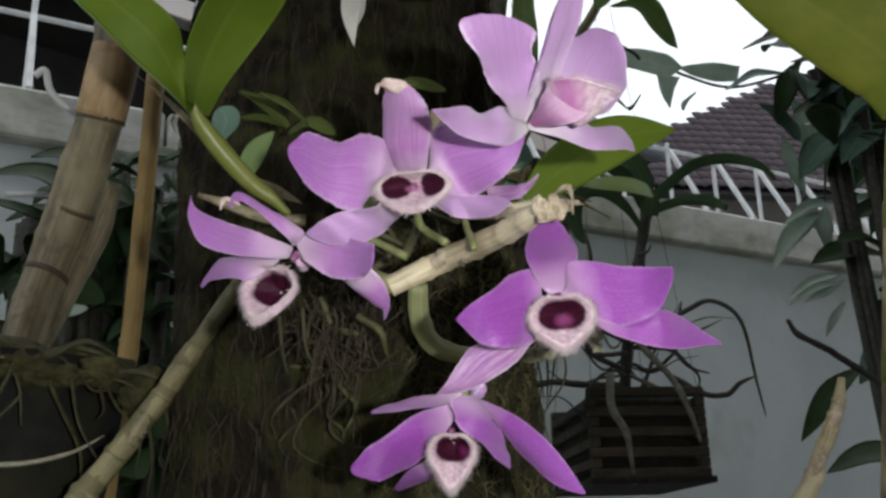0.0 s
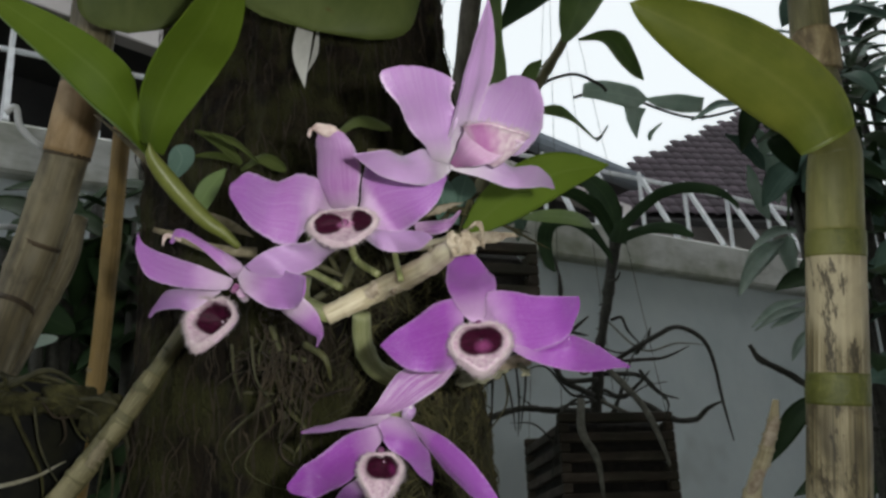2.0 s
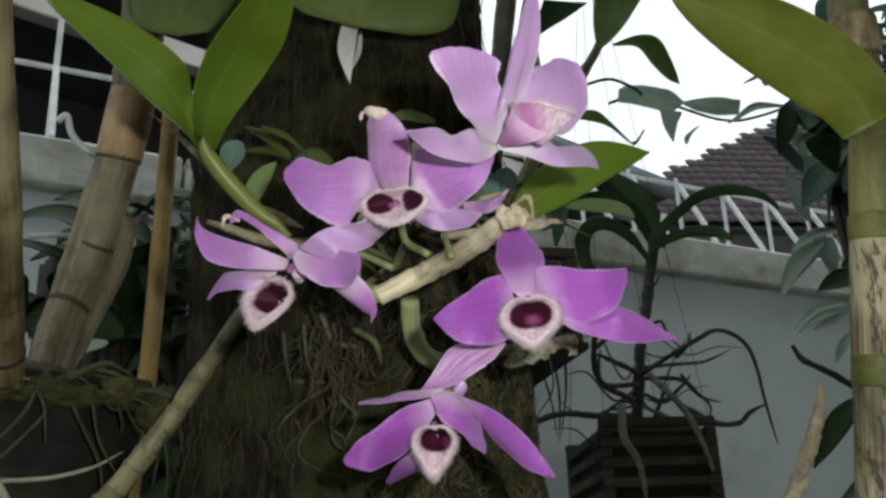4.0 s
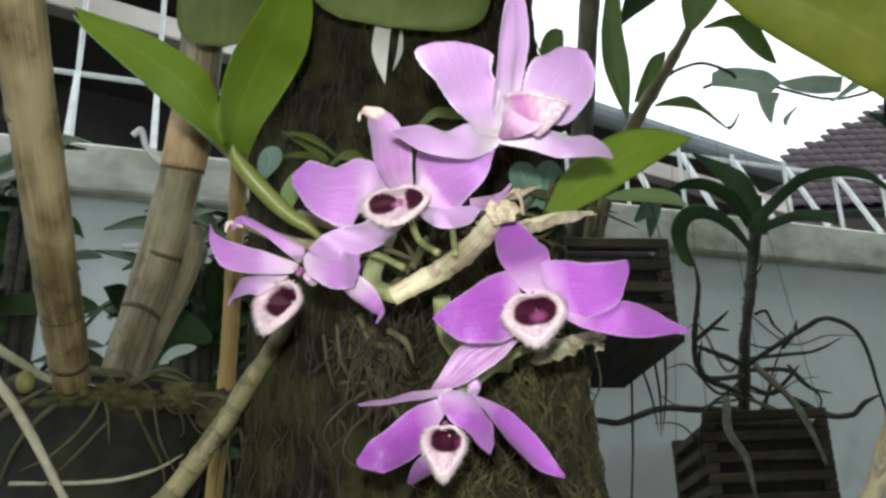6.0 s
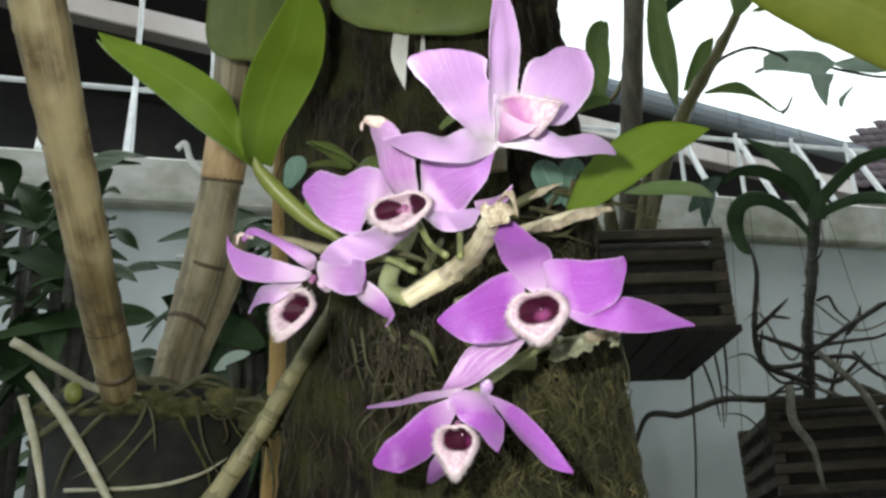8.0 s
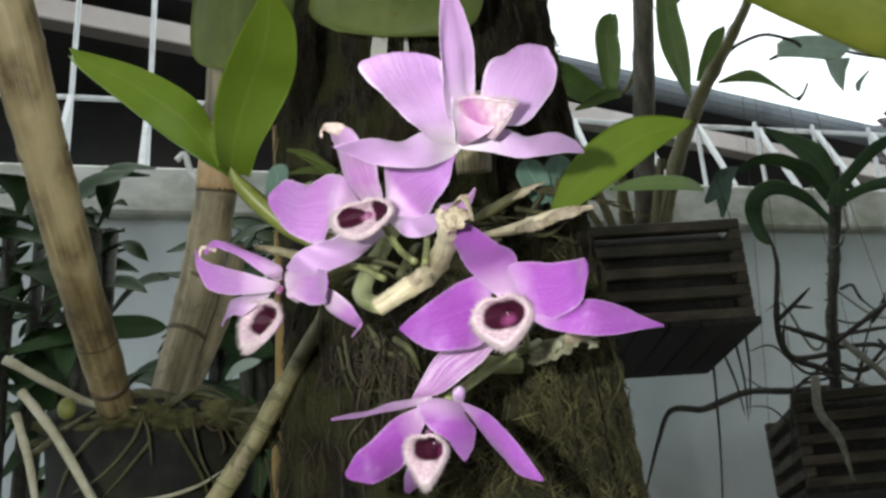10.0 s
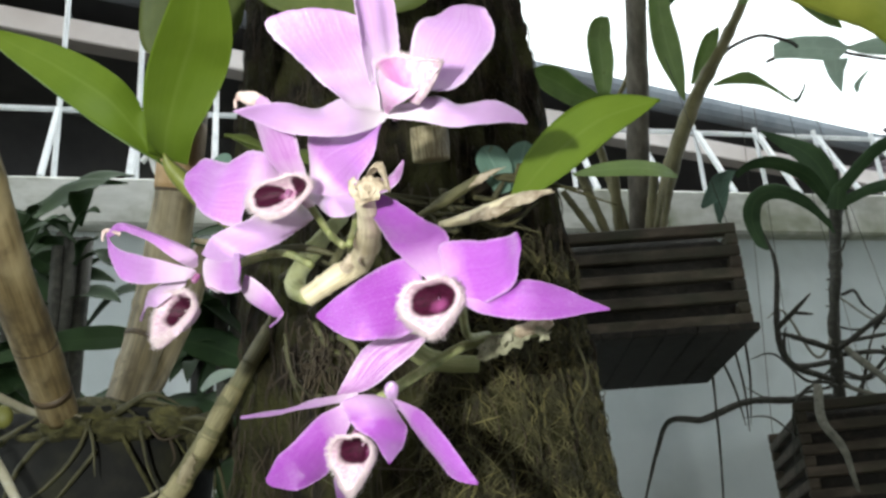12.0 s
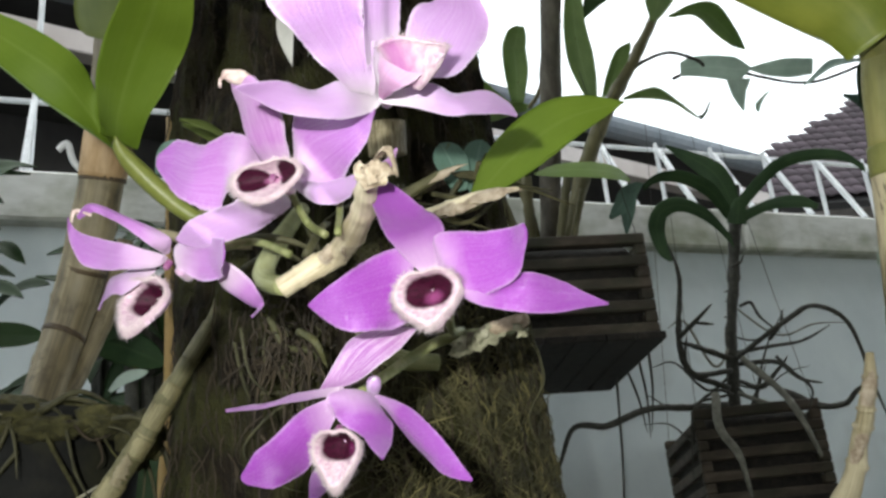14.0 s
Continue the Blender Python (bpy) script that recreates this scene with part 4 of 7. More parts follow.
lofted("sepal_tip", [(0.0143, 0.2392, 1.4947), (0.0204, 0.2364, 1.4940), (0.0242, 0.2312, 1.4926), (0.0267, 0.2301, 1.4944)],
       [(0.0148, 0.2417, 1.4919), (0.0211, 0.2357, 1.4897), (0.0248, 0.2338, 1.4915), (0.0271, 0.2304, 1.4941)],
       SEPAL_VEIN, flower, dome=0.3, behind=0.0, label="rolled and drying sepal tip")
lofted("withered_tip", [(-0.0113, 0.2201, 1.5139), (-0.0134, 0.2187, 1.5148), (-0.0141, 0.2189, 1.5131), (-0.0136, 0.2193, 1.5122)],
       [(-0.0038, 0.2177, 1.5122), (-0.0071, 0.2157, 1.5140), (-0.0110, 0.2155, 1.5149), (-0.0127, 0.2171, 1.5142), (-0.0130, 0.2186, 1.5130)],
       DRY_TIP, flower, dome=0.2, behind=0.0, frill=0.12, bulge=0.12, label="curled withered tip")
lip((-0.0052, 0.2272, 1.4904), f + Vector((-0.05, 0, 0.1)), (0, 0, 1), 0.0168, 0.0078, 0.006, LIP_TWO, flower, 0.34, flare=0.03, seed=1, drop=4)
column((-0.0050, 0.2333, 1.4942), (-0.0052, 0.2297, 1.4894), flower)

# bloom A, turned to the side
c = Vector((-0.0360, 0.2416, 1.4783))
f = Vector((-0.28, -0.85, -0.2))
flower = bloom(c, "smaller purple bloom turned aside")
lofted("petal", [(-0.0375, 0.2387, 1.4796), (-0.0452, 0.2363, 1.4825), (-0.0545, 0.2410, 1.4871), (-0.0629, 0.2431, 1.4917), (-0.0646, 0.2407, 1.4947)],
       [(-0.0379, 0.2365, 1.4753), (-0.0466, 0.2365, 1.4758), (-0.0576, 0.2437, 1.4802), (-0.0630, 0.2453, 1.4838), (-0.0657, 0.2441, 1.4898), (-0.0646, 0.2410, 1.4944)],
       PETAL, flower, dome=-0.08, ruffle=0.06, foot=(-0.0360, 0.2415, 1.4788))
lofted("dorsal_sepal", [(-0.0333, 0.2339, 1.4819), (-0.0420, 0.2307, 1.4870), (-0.0465, 0.2244, 1.4884), (-0.0488, 0.2218, 1.4878), (-0.0491, 0.2185, 1.4836)],
       [(-0.0368, 0.2314, 1.4789), (-0.0425, 0.2289, 1.4839), (-0.0454, 0.2240, 1.4852), (-0.0475, 0.2226, 1.4859), (-0.0489, 0.2192, 1.4828)],
       PETAL, flower, dome=0.25, foot=(-0.0360, 0.2415, 1.4788))
lofted("petal", [(-0.0360, 0.2438, 1.4838), (-0.0306, 0.2409, 1.4839), (-0.0237, 0.2363, 1.4810), (-0.0178, 0.2287, 1.4769), (-0.0148, 0.2238, 1.4744)],
       [(-0.0329, 0.2393, 1.4748), (-0.0268, 0.2384, 1.4707), (-0.0216, 0.2355, 1.4689), (-0.0175, 0.2296, 1.4679), (-0.0157, 0.2259, 1.4680)],
       PETAL, flower, dome=0.06, cap=0.06, ruffle=0.06, foot=(-0.0360, 0.2415, 1.4788))
lofted("lateral_sepal", [(-0.0498, 0.2455, 1.4792), (-0.0589, 0.2544, 1.4812), (-0.0640, 0.2599, 1.4785), (-0.0657, 0.2609, 1.4755)],
       [(-0.0477, 0.2411, 1.4713), (-0.0532, 0.2458, 1.4731), (-0.0611, 0.2558, 1.4757), (-0.0651, 0.2606, 1.4750)],
       PETAL, flower, dome=0.1, foot=(-0.0360, 0.2415, 1.4788))
lofted("lateral_sepal", [(-0.0182, 0.2315, 1.4718), (-0.0140, 0.2345, 1.4694), (-0.0121, 0.2396, 1.4659), (-0.0121, 0.2434, 1.4639), (-0.0129, 0.2378, 1.4591)],
       [(-0.0258, 0.2489, 1.4739), (-0.0199, 0.2454, 1.4684), (-0.0159, 0.2446, 1.4644), (-0.0140, 0.2440, 1.4632), (-0.0133, 0.2377, 1.4593)],
       PETAL, flower, dome=0.25)
lip((-0.0434, 0.2425, 1.4695), (-0.3, -0.9, 0.12), (0.12, 0, 1), 0.0138, 0.0115, 0.007, LIP_SIDE, flower, 0.5, seed=2)
column(c, toward(c, (-0.0386, 0.2395, 1.4729), 0.7), flower)
tip = Vector((-0.0497, 0.2227, 1.4866))
petal("curled_tip", tip + Vector((0.002, 0.0, -0.001)), tip + Vector((-0.0022, -0.002, -0.0035)), 0.0042, (-0.4, -0.6, 0.7), DRY_TIP, flower, 0.5, wide_at=0.4, blunt=2, cup=-0.5, base=0.8, behind=0.0)

# bloom C, on top, looking upwards
c = Vector((0.0245, 0.2232, 1.5060))
f = Vector((0.45, -0.85, -0.1))
flower = bloom(c + Vector((0, 0, 0.004)), "pale purple bloom that looks upwards")
lofted("petal", [(0.0195, 0.2136, 1.5023), (0.0168, 0.2086, 1.5043), (0.0134, 0.2048, 1.5083), (0.0099, 0.1967, 1.5112), (0.0079, 0.1926, 1.5158)],
       [(0.0239, 0.2217, 1.5049), (0.0257, 0.2148, 1.5124), (0.0256, 0.2100, 1.5179), (0.0250, 0.2074, 1.5217)],
       PETAL_PALE, flower, dome=-0.06, cap=0.14, ruffle=0.05, foot=(0.0245, 0.2245, 1.5058))
lofted("petal", [(0.0308, 0.2250, 1.5167), (0.0329, 0.2228, 1.5231), (0.0357, 0.2231, 1.5284), (0.0419, 0.2269, 1.5332)],
       [(0.0351, 0.2215, 1.5074), (0.0429, 0.2211, 1.5065), (0.0499, 0.2268, 1.5154), (0.0530, 0.2327, 1.5267), (0.0511, 0.2333, 1.5349)],
       PETAL_PALE, flower, dome=-0.16, cap=0.25, ruffle=0.04, foot=(0.0245, 0.2245, 1.5058))
lofted("lateral_sepal", [(0.0229, 0.2246, 1.5078), (0.0173, 0.2145, 1.5058), (0.0118, 0.2104, 1.5023), (0.0079, 0.1993, 1.4986), (0.0033, 0.1926, 1.4949), (0.0001, 0.1917, 1.4942)],
       [(0.0247, 0.2234, 1.5032), (0.0220, 0.2211, 1.4999), (0.0164, 0.2113, 1.4939), (0.0073, 0.2043, 1.4933), (0.0029, 0.1980, 1.4938), (0.0001, 0.1918, 1.4939)],
       PETAL_PALE, flower, dome=0.12, foot=(0.0245, 0.2245, 1.5058))
lofted("lateral_sepal", [(0.0254, 0.2214, 1.5046), (0.0369, 0.2262, 1.5085), (0.0424, 0.2325, 1.5082), (0.0499, 0.2378, 1.5106), (0.0546, 0.2454, 1.5106), (0.0564, 0.2490, 1.5085)],
       [(0.0247, 0.2226, 1.5031), (0.0332, 0.2252, 1.5015), (0.0403, 0.2293, 1.5004), (0.0457, 0.2315, 1.5011), (0.0518, 0.2409, 1.5052), (0.0561, 0.2485, 1.5076)],
       PETAL_PALE, flower, dome=0.14, foot=(0.0245, 0.2245, 1.5058))
petal("dorsal_sepal", c, (0.0337, 0.1811, 1.5294), 0.0116, f, PETAL_PALE, flower, 0.03, wide_at=0.45, blunt=2.0, cup=0.35, base=0.5)
lofted("lip_side", [(0.0245, 0.2242, 1.5059), (0.0269, 0.2142, 1.5080), (0.0291, 0.2073, 1.5102)],
       [(0.0258, 0.2224, 1.5037), (0.0328, 0.2105, 1.4990), (0.0387, 0.2110, 1.5024), (0.0435, 0.2077, 1.5039)],
       LIP_FLANK, flower, dome=0.1, behind=0.0, frill=0.05, label="rolled outer side of the lip")
lip((0.0361, 0.2097, 1.5071), (0.12, -0.58, 0.8), (0.2, 0.9, 0.3), 0.0146, 0.0080, 0.0078, LIP_UP, flower, 0.0, flare=0.0, seed=3, back=LIP_OUT, hair=350)

# bloom D, the deepest purple
c = Vector((0.0300, 0.2371, 1.4653))
f = (EYE0 - c).normalized() + Vector((-0.12, 0, 0.1))
flower = bloom(c, "deep purple bloom with pointed sepals")
lofted("dorsal_sepal", [(0.0265, 0.2371, 1.4666), (0.0225, 0.2297, 1.4716), (0.0223, 0.2211, 1.4740), (0.0227, 0.2137, 1.4760), (0.0235, 0.2097, 1.4778)],
       [(0.0341, 0.2386, 1.4662), (0.0360, 0.2328, 1.4731), (0.0333, 0.2234, 1.4744), (0.0291, 0.2159, 1.4766), (0.0248, 0.2088, 1.4777)],
       PETAL_DEEP, flower, dome=0.1, foot=(0.0307, 0.2377, 1.4628))
lofted("petal", [(0.0269, 0.2390, 1.4651), (0.0269, 0.2379, 1.4711), (0.0200, 0.2334, 1.4690), (0.0132, 0.2284, 1.4632), (0.0084, 0.2267, 1.4595), (0.0047, 0.2252, 1.4559)],
       [(0.0242, 0.2375, 1.4521), (0.0172, 0.2318, 1.4494), (0.0115, 0.2295, 1.4501), (0.0075, 0.2271, 1.4525), (0.0047, 0.2253, 1.4552)],
       PETAL_DEEP, flower, dome=0.05, ruffle=0.05, foot=(0.0307, 0.2377, 1.4628))
lofted("petal", [(0.0328, 0.2360, 1.4660), (0.0335, 0.2332, 1.4711), (0.0401, 0.2312, 1.4710), (0.0458, 0.2294, 1.4688), (0.0506, 0.2264, 1.4677), (0.0555, 0.2182, 1.4651)],
       [(0.0396, 0.2313, 1.4551), (0.0443, 0.2307, 1.4537), (0.0496, 0.2278, 1.4545), (0.0538, 0.2241, 1.4572), (0.0558, 0.2207, 1.4618)],
       PETAL_DEEP, flower, dome=0.04, cap=0.03, ruffle=0.05, foot=(0.0307, 0.2377, 1.4628))
lofted("lateral_sepal", [(0.0396, 0.2293, 1.4566), (0.0461, 0.2326, 1.4577), (0.0539, 0.2290, 1.4578), (0.0615, 0.2340, 1.4564), (0.0670, 0.2369, 1.4534), (0.0717, 0.2399, 1.4513)],
       [(0.0394, 0.2293, 1.4536), (0.0452, 0.2274, 1.4500), (0.0518, 0.2285, 1.4482), (0.0597, 0.2334, 1.4486), (0.0669, 0.2380, 1.4503), (0.0717, 0.2399, 1.4508)],
       PETAL_DEEP, flower, dome=0.12, behind=0.006, foot=(0.0307, 0.2377, 1.4628))
lofted("lateral_sepal", [(0.0167, 0.2464, 1.4554), (0.0090, 0.2473, 1.4535), (0.0051, 0.2479, 1.4491), (0.0020, 0.2477, 1.4444), (-0.0006, 0.2494, 1.4417)],
       [(0.0252, 0.2489, 1.4544), (0.0204, 0.2478, 1.4492), (0.0148, 0.2481, 1.4457), (0.0085, 0.2498, 1.4428), (0.0005, 0.2508, 1.4415)],
       SEPAL_VEIN, flower, dome=0.16)
lip((0.0308, 0.2324, 1.4573), f, (-0.05, 0, 1), 0.0146, 0.0106, 0.0065, LIP_ONE, flower, 0.34, seed=4, drop=6)
mouth = Vector((0.0308, 0.2324, 1.4573))
column(mouth + Vector((0, 0.0045, 0.0066)), mouth + Vector((0.0003, 0.002, 0.0044)), flower)

# bloom E, at the bottom, nodding
c = Vector((0.0063, 0.2628, 1.4433))
f = (EYE0 - c).normalized() + Vector((-0.2, 0, -0.3))
flower = bloom(c, "nodding deep purple bloom")
lofted("dorsal_sepal", [(0.0057, 0.2471, 1.4416), (-0.0030, 0.2442, 1.4405), (-0.0108, 0.2434, 1.4393), (-0.0157, 0.2271, 1.4346)],
       [(0.0024, 0.2420, 1.4383), (-0.0021, 0.2349, 1.4366), (-0.0088, 0.2339, 1.4355), (-0.0153, 0.2268, 1.4339)],
       PETAL, flower, dome=0.0, behind=0.0, foot=(0.0053, 0.2502, 1.4406))
lofted("petal", [(0.0020, 0.2441, 1.4382), (-0.0048, 0.2481, 1.4372), (-0.0119, 0.2514, 1.4332), (-0.0185, 0.2531, 1.4291), (-0.0222, 0.2558, 1.4254)],
       [(0.0030, 0.2478, 1.4335), (-0.0045, 0.2570, 1.4267), (-0.0108, 0.2615, 1.4232), (-0.0158, 0.2590, 1.4211), (-0.0204, 0.2572, 1.4222)],
       PETAL_DEEP, flower, dome=0.12, cap=0.45, ruffle=0.04, foot=(0.0053, 0.2502, 1.4406))
lofted("petal", [(0.0023, 0.2424, 1.4389), (0.0046, 0.2462, 1.4338), (0.0092, 0.2471, 1.4295), (0.0130, 0.2435, 1.4252), (0.0163, 0.2382, 1.4217)],
       [(0.0112, 0.2552, 1.4405), (0.0152, 0.2563, 1.4343), (0.0165, 0.2516, 1.4289), (0.0172, 0.2453, 1.4255), (0.0169, 0.2393, 1.4220)],
       PETAL_DEEP, flower, dome=0.14, cap=0.1, ruffle=0.05, foot=(0.0053, 0.2502, 1.4406))
lofted("lateral_sepal", [(0.0104, 0.2614, 1.4424), (0.0190, 0.2563, 1.4374), (0.0259, 0.2489, 1.4304), (0.0311, 0.2457, 1.4232), (0.0356, 0.2461, 1.4160)],
       [(0.0117, 0.2602, 1.4394), (0.0164, 0.2582, 1.4331), (0.0213, 0.2563, 1.4261), (0.0272, 0.2499, 1.4193), (0.0321, 0.2465, 1.4164), (0.0352, 0.2458, 1.4155)],
       PETAL_DEEP, flower, dome=0.2, behind=0.002, foot=(0.0053, 0.2502, 1.4406))
lofted("lateral_sepal", [(-0.0025, 0.2532, 1.4259), (-0.0090, 0.2674, 1.4239), (-0.0133, 0.2807, 1.4206)],
       [(0.0027, 0.2535, 1.4217), (-0.0045, 0.2699, 1.4213), (-0.0119, 0.2814, 1.4200)],
       PETAL_DEEP, flower, dome=0.12, behind=0.006)
lip((0.0030, 0.2497, 1.4272), f + Vector((0, 0, 0.2)), (0.05, 0, 1), 0.0108, 0.0092, 0.007, LIP_SIDE, flower, 0.7, seed=5)
mouth = Vector((0.0030, 0.2497, 1.4272))
column(mouth + Vector((0, 0.0045, 0.006)), mouth + Vector((0.0003, 0.002, 0.0042)), flower)

stem("spur", [(0.0098, 0.2640, 1.4428, 0.0012), (0.0106, 0.2610, 1.4440, 0.0019), (0.0113, 0.2590, 1.4449, 0.0017), (0.0115, 0.2580, 1.4453, 0.0006)], 0.0018, PETAL_PALE, flower, "pale blunt spur", sides=12)

# its canes and flower stalks
CANE = [Vector(p) for p in ((0.0263, 0.2040, 1.4762), (0.0228, 0.2120, 1.4764), (0.0170, 0.2315, 1.4787), (0.0041, 0.2591, 1.4816), (-0.0045, 0.2604, 1.4779), (-0.0130, 0.2614, 1.4742))]
stem("cane", [(*p, r) for p, r in zip(CANE, (0.0014, 0.0023, 0.003, 0.0033, 0.0032, 0.0031))], 0.003, DRY_CANE, orchid, "dry straw-coloured cane", sides=18, per=14, joints=8, swell=0.16, wobble=0.16)
TIP = CANE[0]
for k, (x0, x1, up, turn) in enumerate(((-0.0026, -0.0036, 0.0034, -0.6), (-0.0012, -0.0018, 0.0022, -0.1), (0.0004, 0.0002, 0.0044, 0.3), (0.0014, 0.0032, 0.0026, 0.6), (-0.0006, 0.0012, 0.003, -0.4))):
    petal("bract", TIP + Vector((x0, 0.0012 - 0.0006 * k, -0.004)), TIP + Vector((x1 * 0.75, 0.0006 * k - 0.001, up * 0.6)), 0.0034, (turn, -0.9, 0.3), STRAW, orchid, 0.3, label="torn pale papery bract",
          wide_at=0.6, blunt=4, cup=-0.4, base=0.7, crumple=0.12, ragged=0.8, seed=k * 1.7, behind=0.0, thick=0.0002, nu=20, nv=10)
petal("bract", TIP + Vector((0.0004, -0.0006, 0.0022)), TIP + Vector((0.0048, 0.0006, -0.0024)), 0.0034, (0.3, -0.7, 0.7), STRAW, orchid, 0.7, wide_at=0.5, blunt=3, cup=-0.3, base=0.7, crumple=0.15, ragged=0.5, seed=4.4, behind=0.0, thick=0.0002, label="bent pale papery bract")
for k, (n, q, up) in enumerate(((1, 0.7, 1), (2, 0.5, 1), (2, 0.9, -1), (3, 0.6, 1))):
    on = CANE[n].lerp(CANE[n + 1], q)
    skin = (EYE0 - on).normalized() * 0.0034
    petal("bract", on + skin, on + skin * 1.15 + (CANE[n] - CANE[n + 1]).normalized() * 0.006 + Vector((0, 0, 0.0022 * up)), 0.0048, skin, STRAW, orchid, 0.1, wide_at=0.4, blunt=1.8, cup=-0.7, base=0.8, crumple=0.08, ragged=0.5, seed=k + 0.2, behind=0.0, thick=0.0002, label="torn papery bract")
stem("flower_stalk", [(-0.0050, 0.2447, 1.4950), (-0.0038, 0.2567, 1.4903), (0.0031, 0.2487, 1.4825)], 0.0011, PEDICEL, orchid, sides=8)
stem("flower_stalk", [(-0.0320, 0.2491, 1.4820), (-0.0207, 0.2605, 1.4887), (-0.0078, 0.2527, 1.4801)], 0.0011, PEDICEL, orchid, sides=8)
stem("flower_stalk", [(0.0225, 0.2276, 1.5078), (0.0082, 0.2426, 1.5052), (0.0081, 0.2457, 1.4889), (0.0100, 0.2347, 1.4762)], 0.0009, PEDICEL, orchid, sides=8)
stem("flower_stalk", [(0.0063, 0.2635, 1.4431), (0.0115, 0.2781, 1.4516), (0.0233, 0.2933, 1.4629), (0.0347, 0.3055, 1.4675), (0.0433, 0.3224, 1.4725)], 0.0016, PEDICEL, orchid, sides=8)
stem("flower_stalk", [(0.0330, 0.2548, 1.4629), (0.0315, 0.2650, 1.4574), (0.0307, 0.2939, 1.4656)], 0.0011, PEDICEL, orchid, sides=8)
stem("cane", [(*(0.0306, 0.2984, 1.4637), 0.0013), (*(0.0403, 0.2941, 1.4650), 0.0018), (*(0.0475, 0.2919, 1.4655), 0.0022), (*(0.0501, 0.2910, 1.4660), 0.0019)], 0.002, STRAW, orchid, "short dry cane", sides=12, joints=3, swell=0.2, wobble=0.25)
for k, (a, b, w, fc) in enumerate((((0.0441, 0.2927, 1.4647), (0.0256, 0.2985, 1.4600), 0.006, (0.1, -0.9, -0.2)), ((0.0386, 0.2903, 1.4630), (0.0272, 0.2932, 1.4616), 0.006, (0.1, -0.8, 0.5)), ((0.0460, 0.2889, 1.4642), (0.0496, 0.2890, 1.4599), 0.0035, (0.3, -1, 0.3)), ((0.0364, 0.3061, 1.4670), (0.0459, 0.3027, 1.4681), 0.004, (0, -1, 0.6)))):
    petal("dead_leaf", a, b, w, fc, PAPERY_GREY, orchid, 0.1, wide_at=0.6, blunt=2.5, cup=-0.3, base=0.3, crumple=0.22, ragged=0.9, seed=k * 1.3 + 0.4, behind=0.0, thick=0.0002, nu=30, nv=12, label="papery dead leaf")
stem("green_cane", [(*(-0.0061, 0.3176, 1.4905), 0.0033), (*(-0.0060, 0.3258, 1.4817), 0.0036), (*(-0.0024, 0.3334, 1.4743), 0.0036), (*(0.0051, 0.3395, 1.4714), 0.0034), (*(0.0153, 0.3449, 1.4708), 0.003)], 0.0035, PALE_CANE, orchid, "curved green cane", sides=12, joints=3, swell=0.1)
KNEE = CANE[-1]
stem("green_cane", [(*KNEE.lerp(CANE[-2], 0.1), 0.0026), (*(-0.0217, 0.2736, 1.4821), 0.003), (*(-0.0229, 0.2806, 1.4914), 0.003), (*(-0.0218, 0.2939, 1.5051), 0.0028), (*(-0.0222, 0.3146, 1.5216), 0.0026)], 0.003, PALE_CANE, orchid, "pale green cane", sides=14, joints=3, swell=0.1, wobble=0.15)
for pts in (([(-0.0302, 0.2720, 1.4951), (-0.0180, 0.2752, 1.4950), (-0.0065, 0.2799, 1.4908)]), ([(-0.0086, 0.2702, 1.4861), (-0.0053, 0.2776, 1.4975), (-0.0076, 0.2955, 1.5065)]), ([(-0.0358, 0.2931, 1.4940), (-0.0239, 0.2944, 1.4986), (-0.0138, 0.2995, 1.4924)]), ([(-0.0217, 0.2986, 1.4894), (-0.0128, 0.2976, 1.4978), (-0.0182, 0.3021, 1.5108)])):
    stem("aerial_root", pts, 0.0013, ROOT, orchid, sides=7, wobble=0.2)
for pts in (([(-0.0405, 0.3333, 1.4917), (-0.0368, 0.3367, 1.4811), (-0.0267, 0.3357, 1.4775), (-0.0245, 0.3460, 1.4684)], 0.0026), ([(-0.0351, 0.3391, 1.4899), (-0.0407, 0.3448, 1.4789), (-0.0363, 0.3529, 1.4638), (-0.0305, 0.3574, 1.4561), (-0.0361, 0.3620, 1.4455)], 0.0022),
            ([(-0.0311, 0.3403, 1.4797), (-0.0349, 0.3486, 1.4671), (-0.0313, 0.3551, 1.4599), (-0.0314, 0.3630, 1.4486)], 0.002), ([(-0.0569, 0.3423, 1.4871), (-0.0565, 0.3481, 1.4759), (-0.0550, 0.3529, 1.4674)], 0.002),
            ([(-0.0432, 0.3391, 1.4902), (-0.0468, 0.3442, 1.4810), (-0.0443, 0.3500, 1.4697)], 0.0016), ([(-0.0265, 0.3204, 1.4807), (-0.0188, 0.3134, 1.4739), (-0.0169, 0.3186, 1.4667)], 0.0024), ([(-0.0449, 0.3163, 1.4833), (-0.0436, 0.3198, 1.4690), (-0.0388, 0.3257, 1.4615)], 0.0016),
            ([(0.0471, 0.3638, 1.4840), (0.0494, 0.3757, 1.4679), (0.0417, 0.3843, 1.4562), (0.0438, 0.3991, 1.4468)], 0.0012)):
    clinging_root(pts[0], pts[1] * (0.55 if pts[1] > 0.0021 else 0.36), LIVE_ROOT if pts[1] > 0.0021 else ROOT)

rr = random.Random(77)
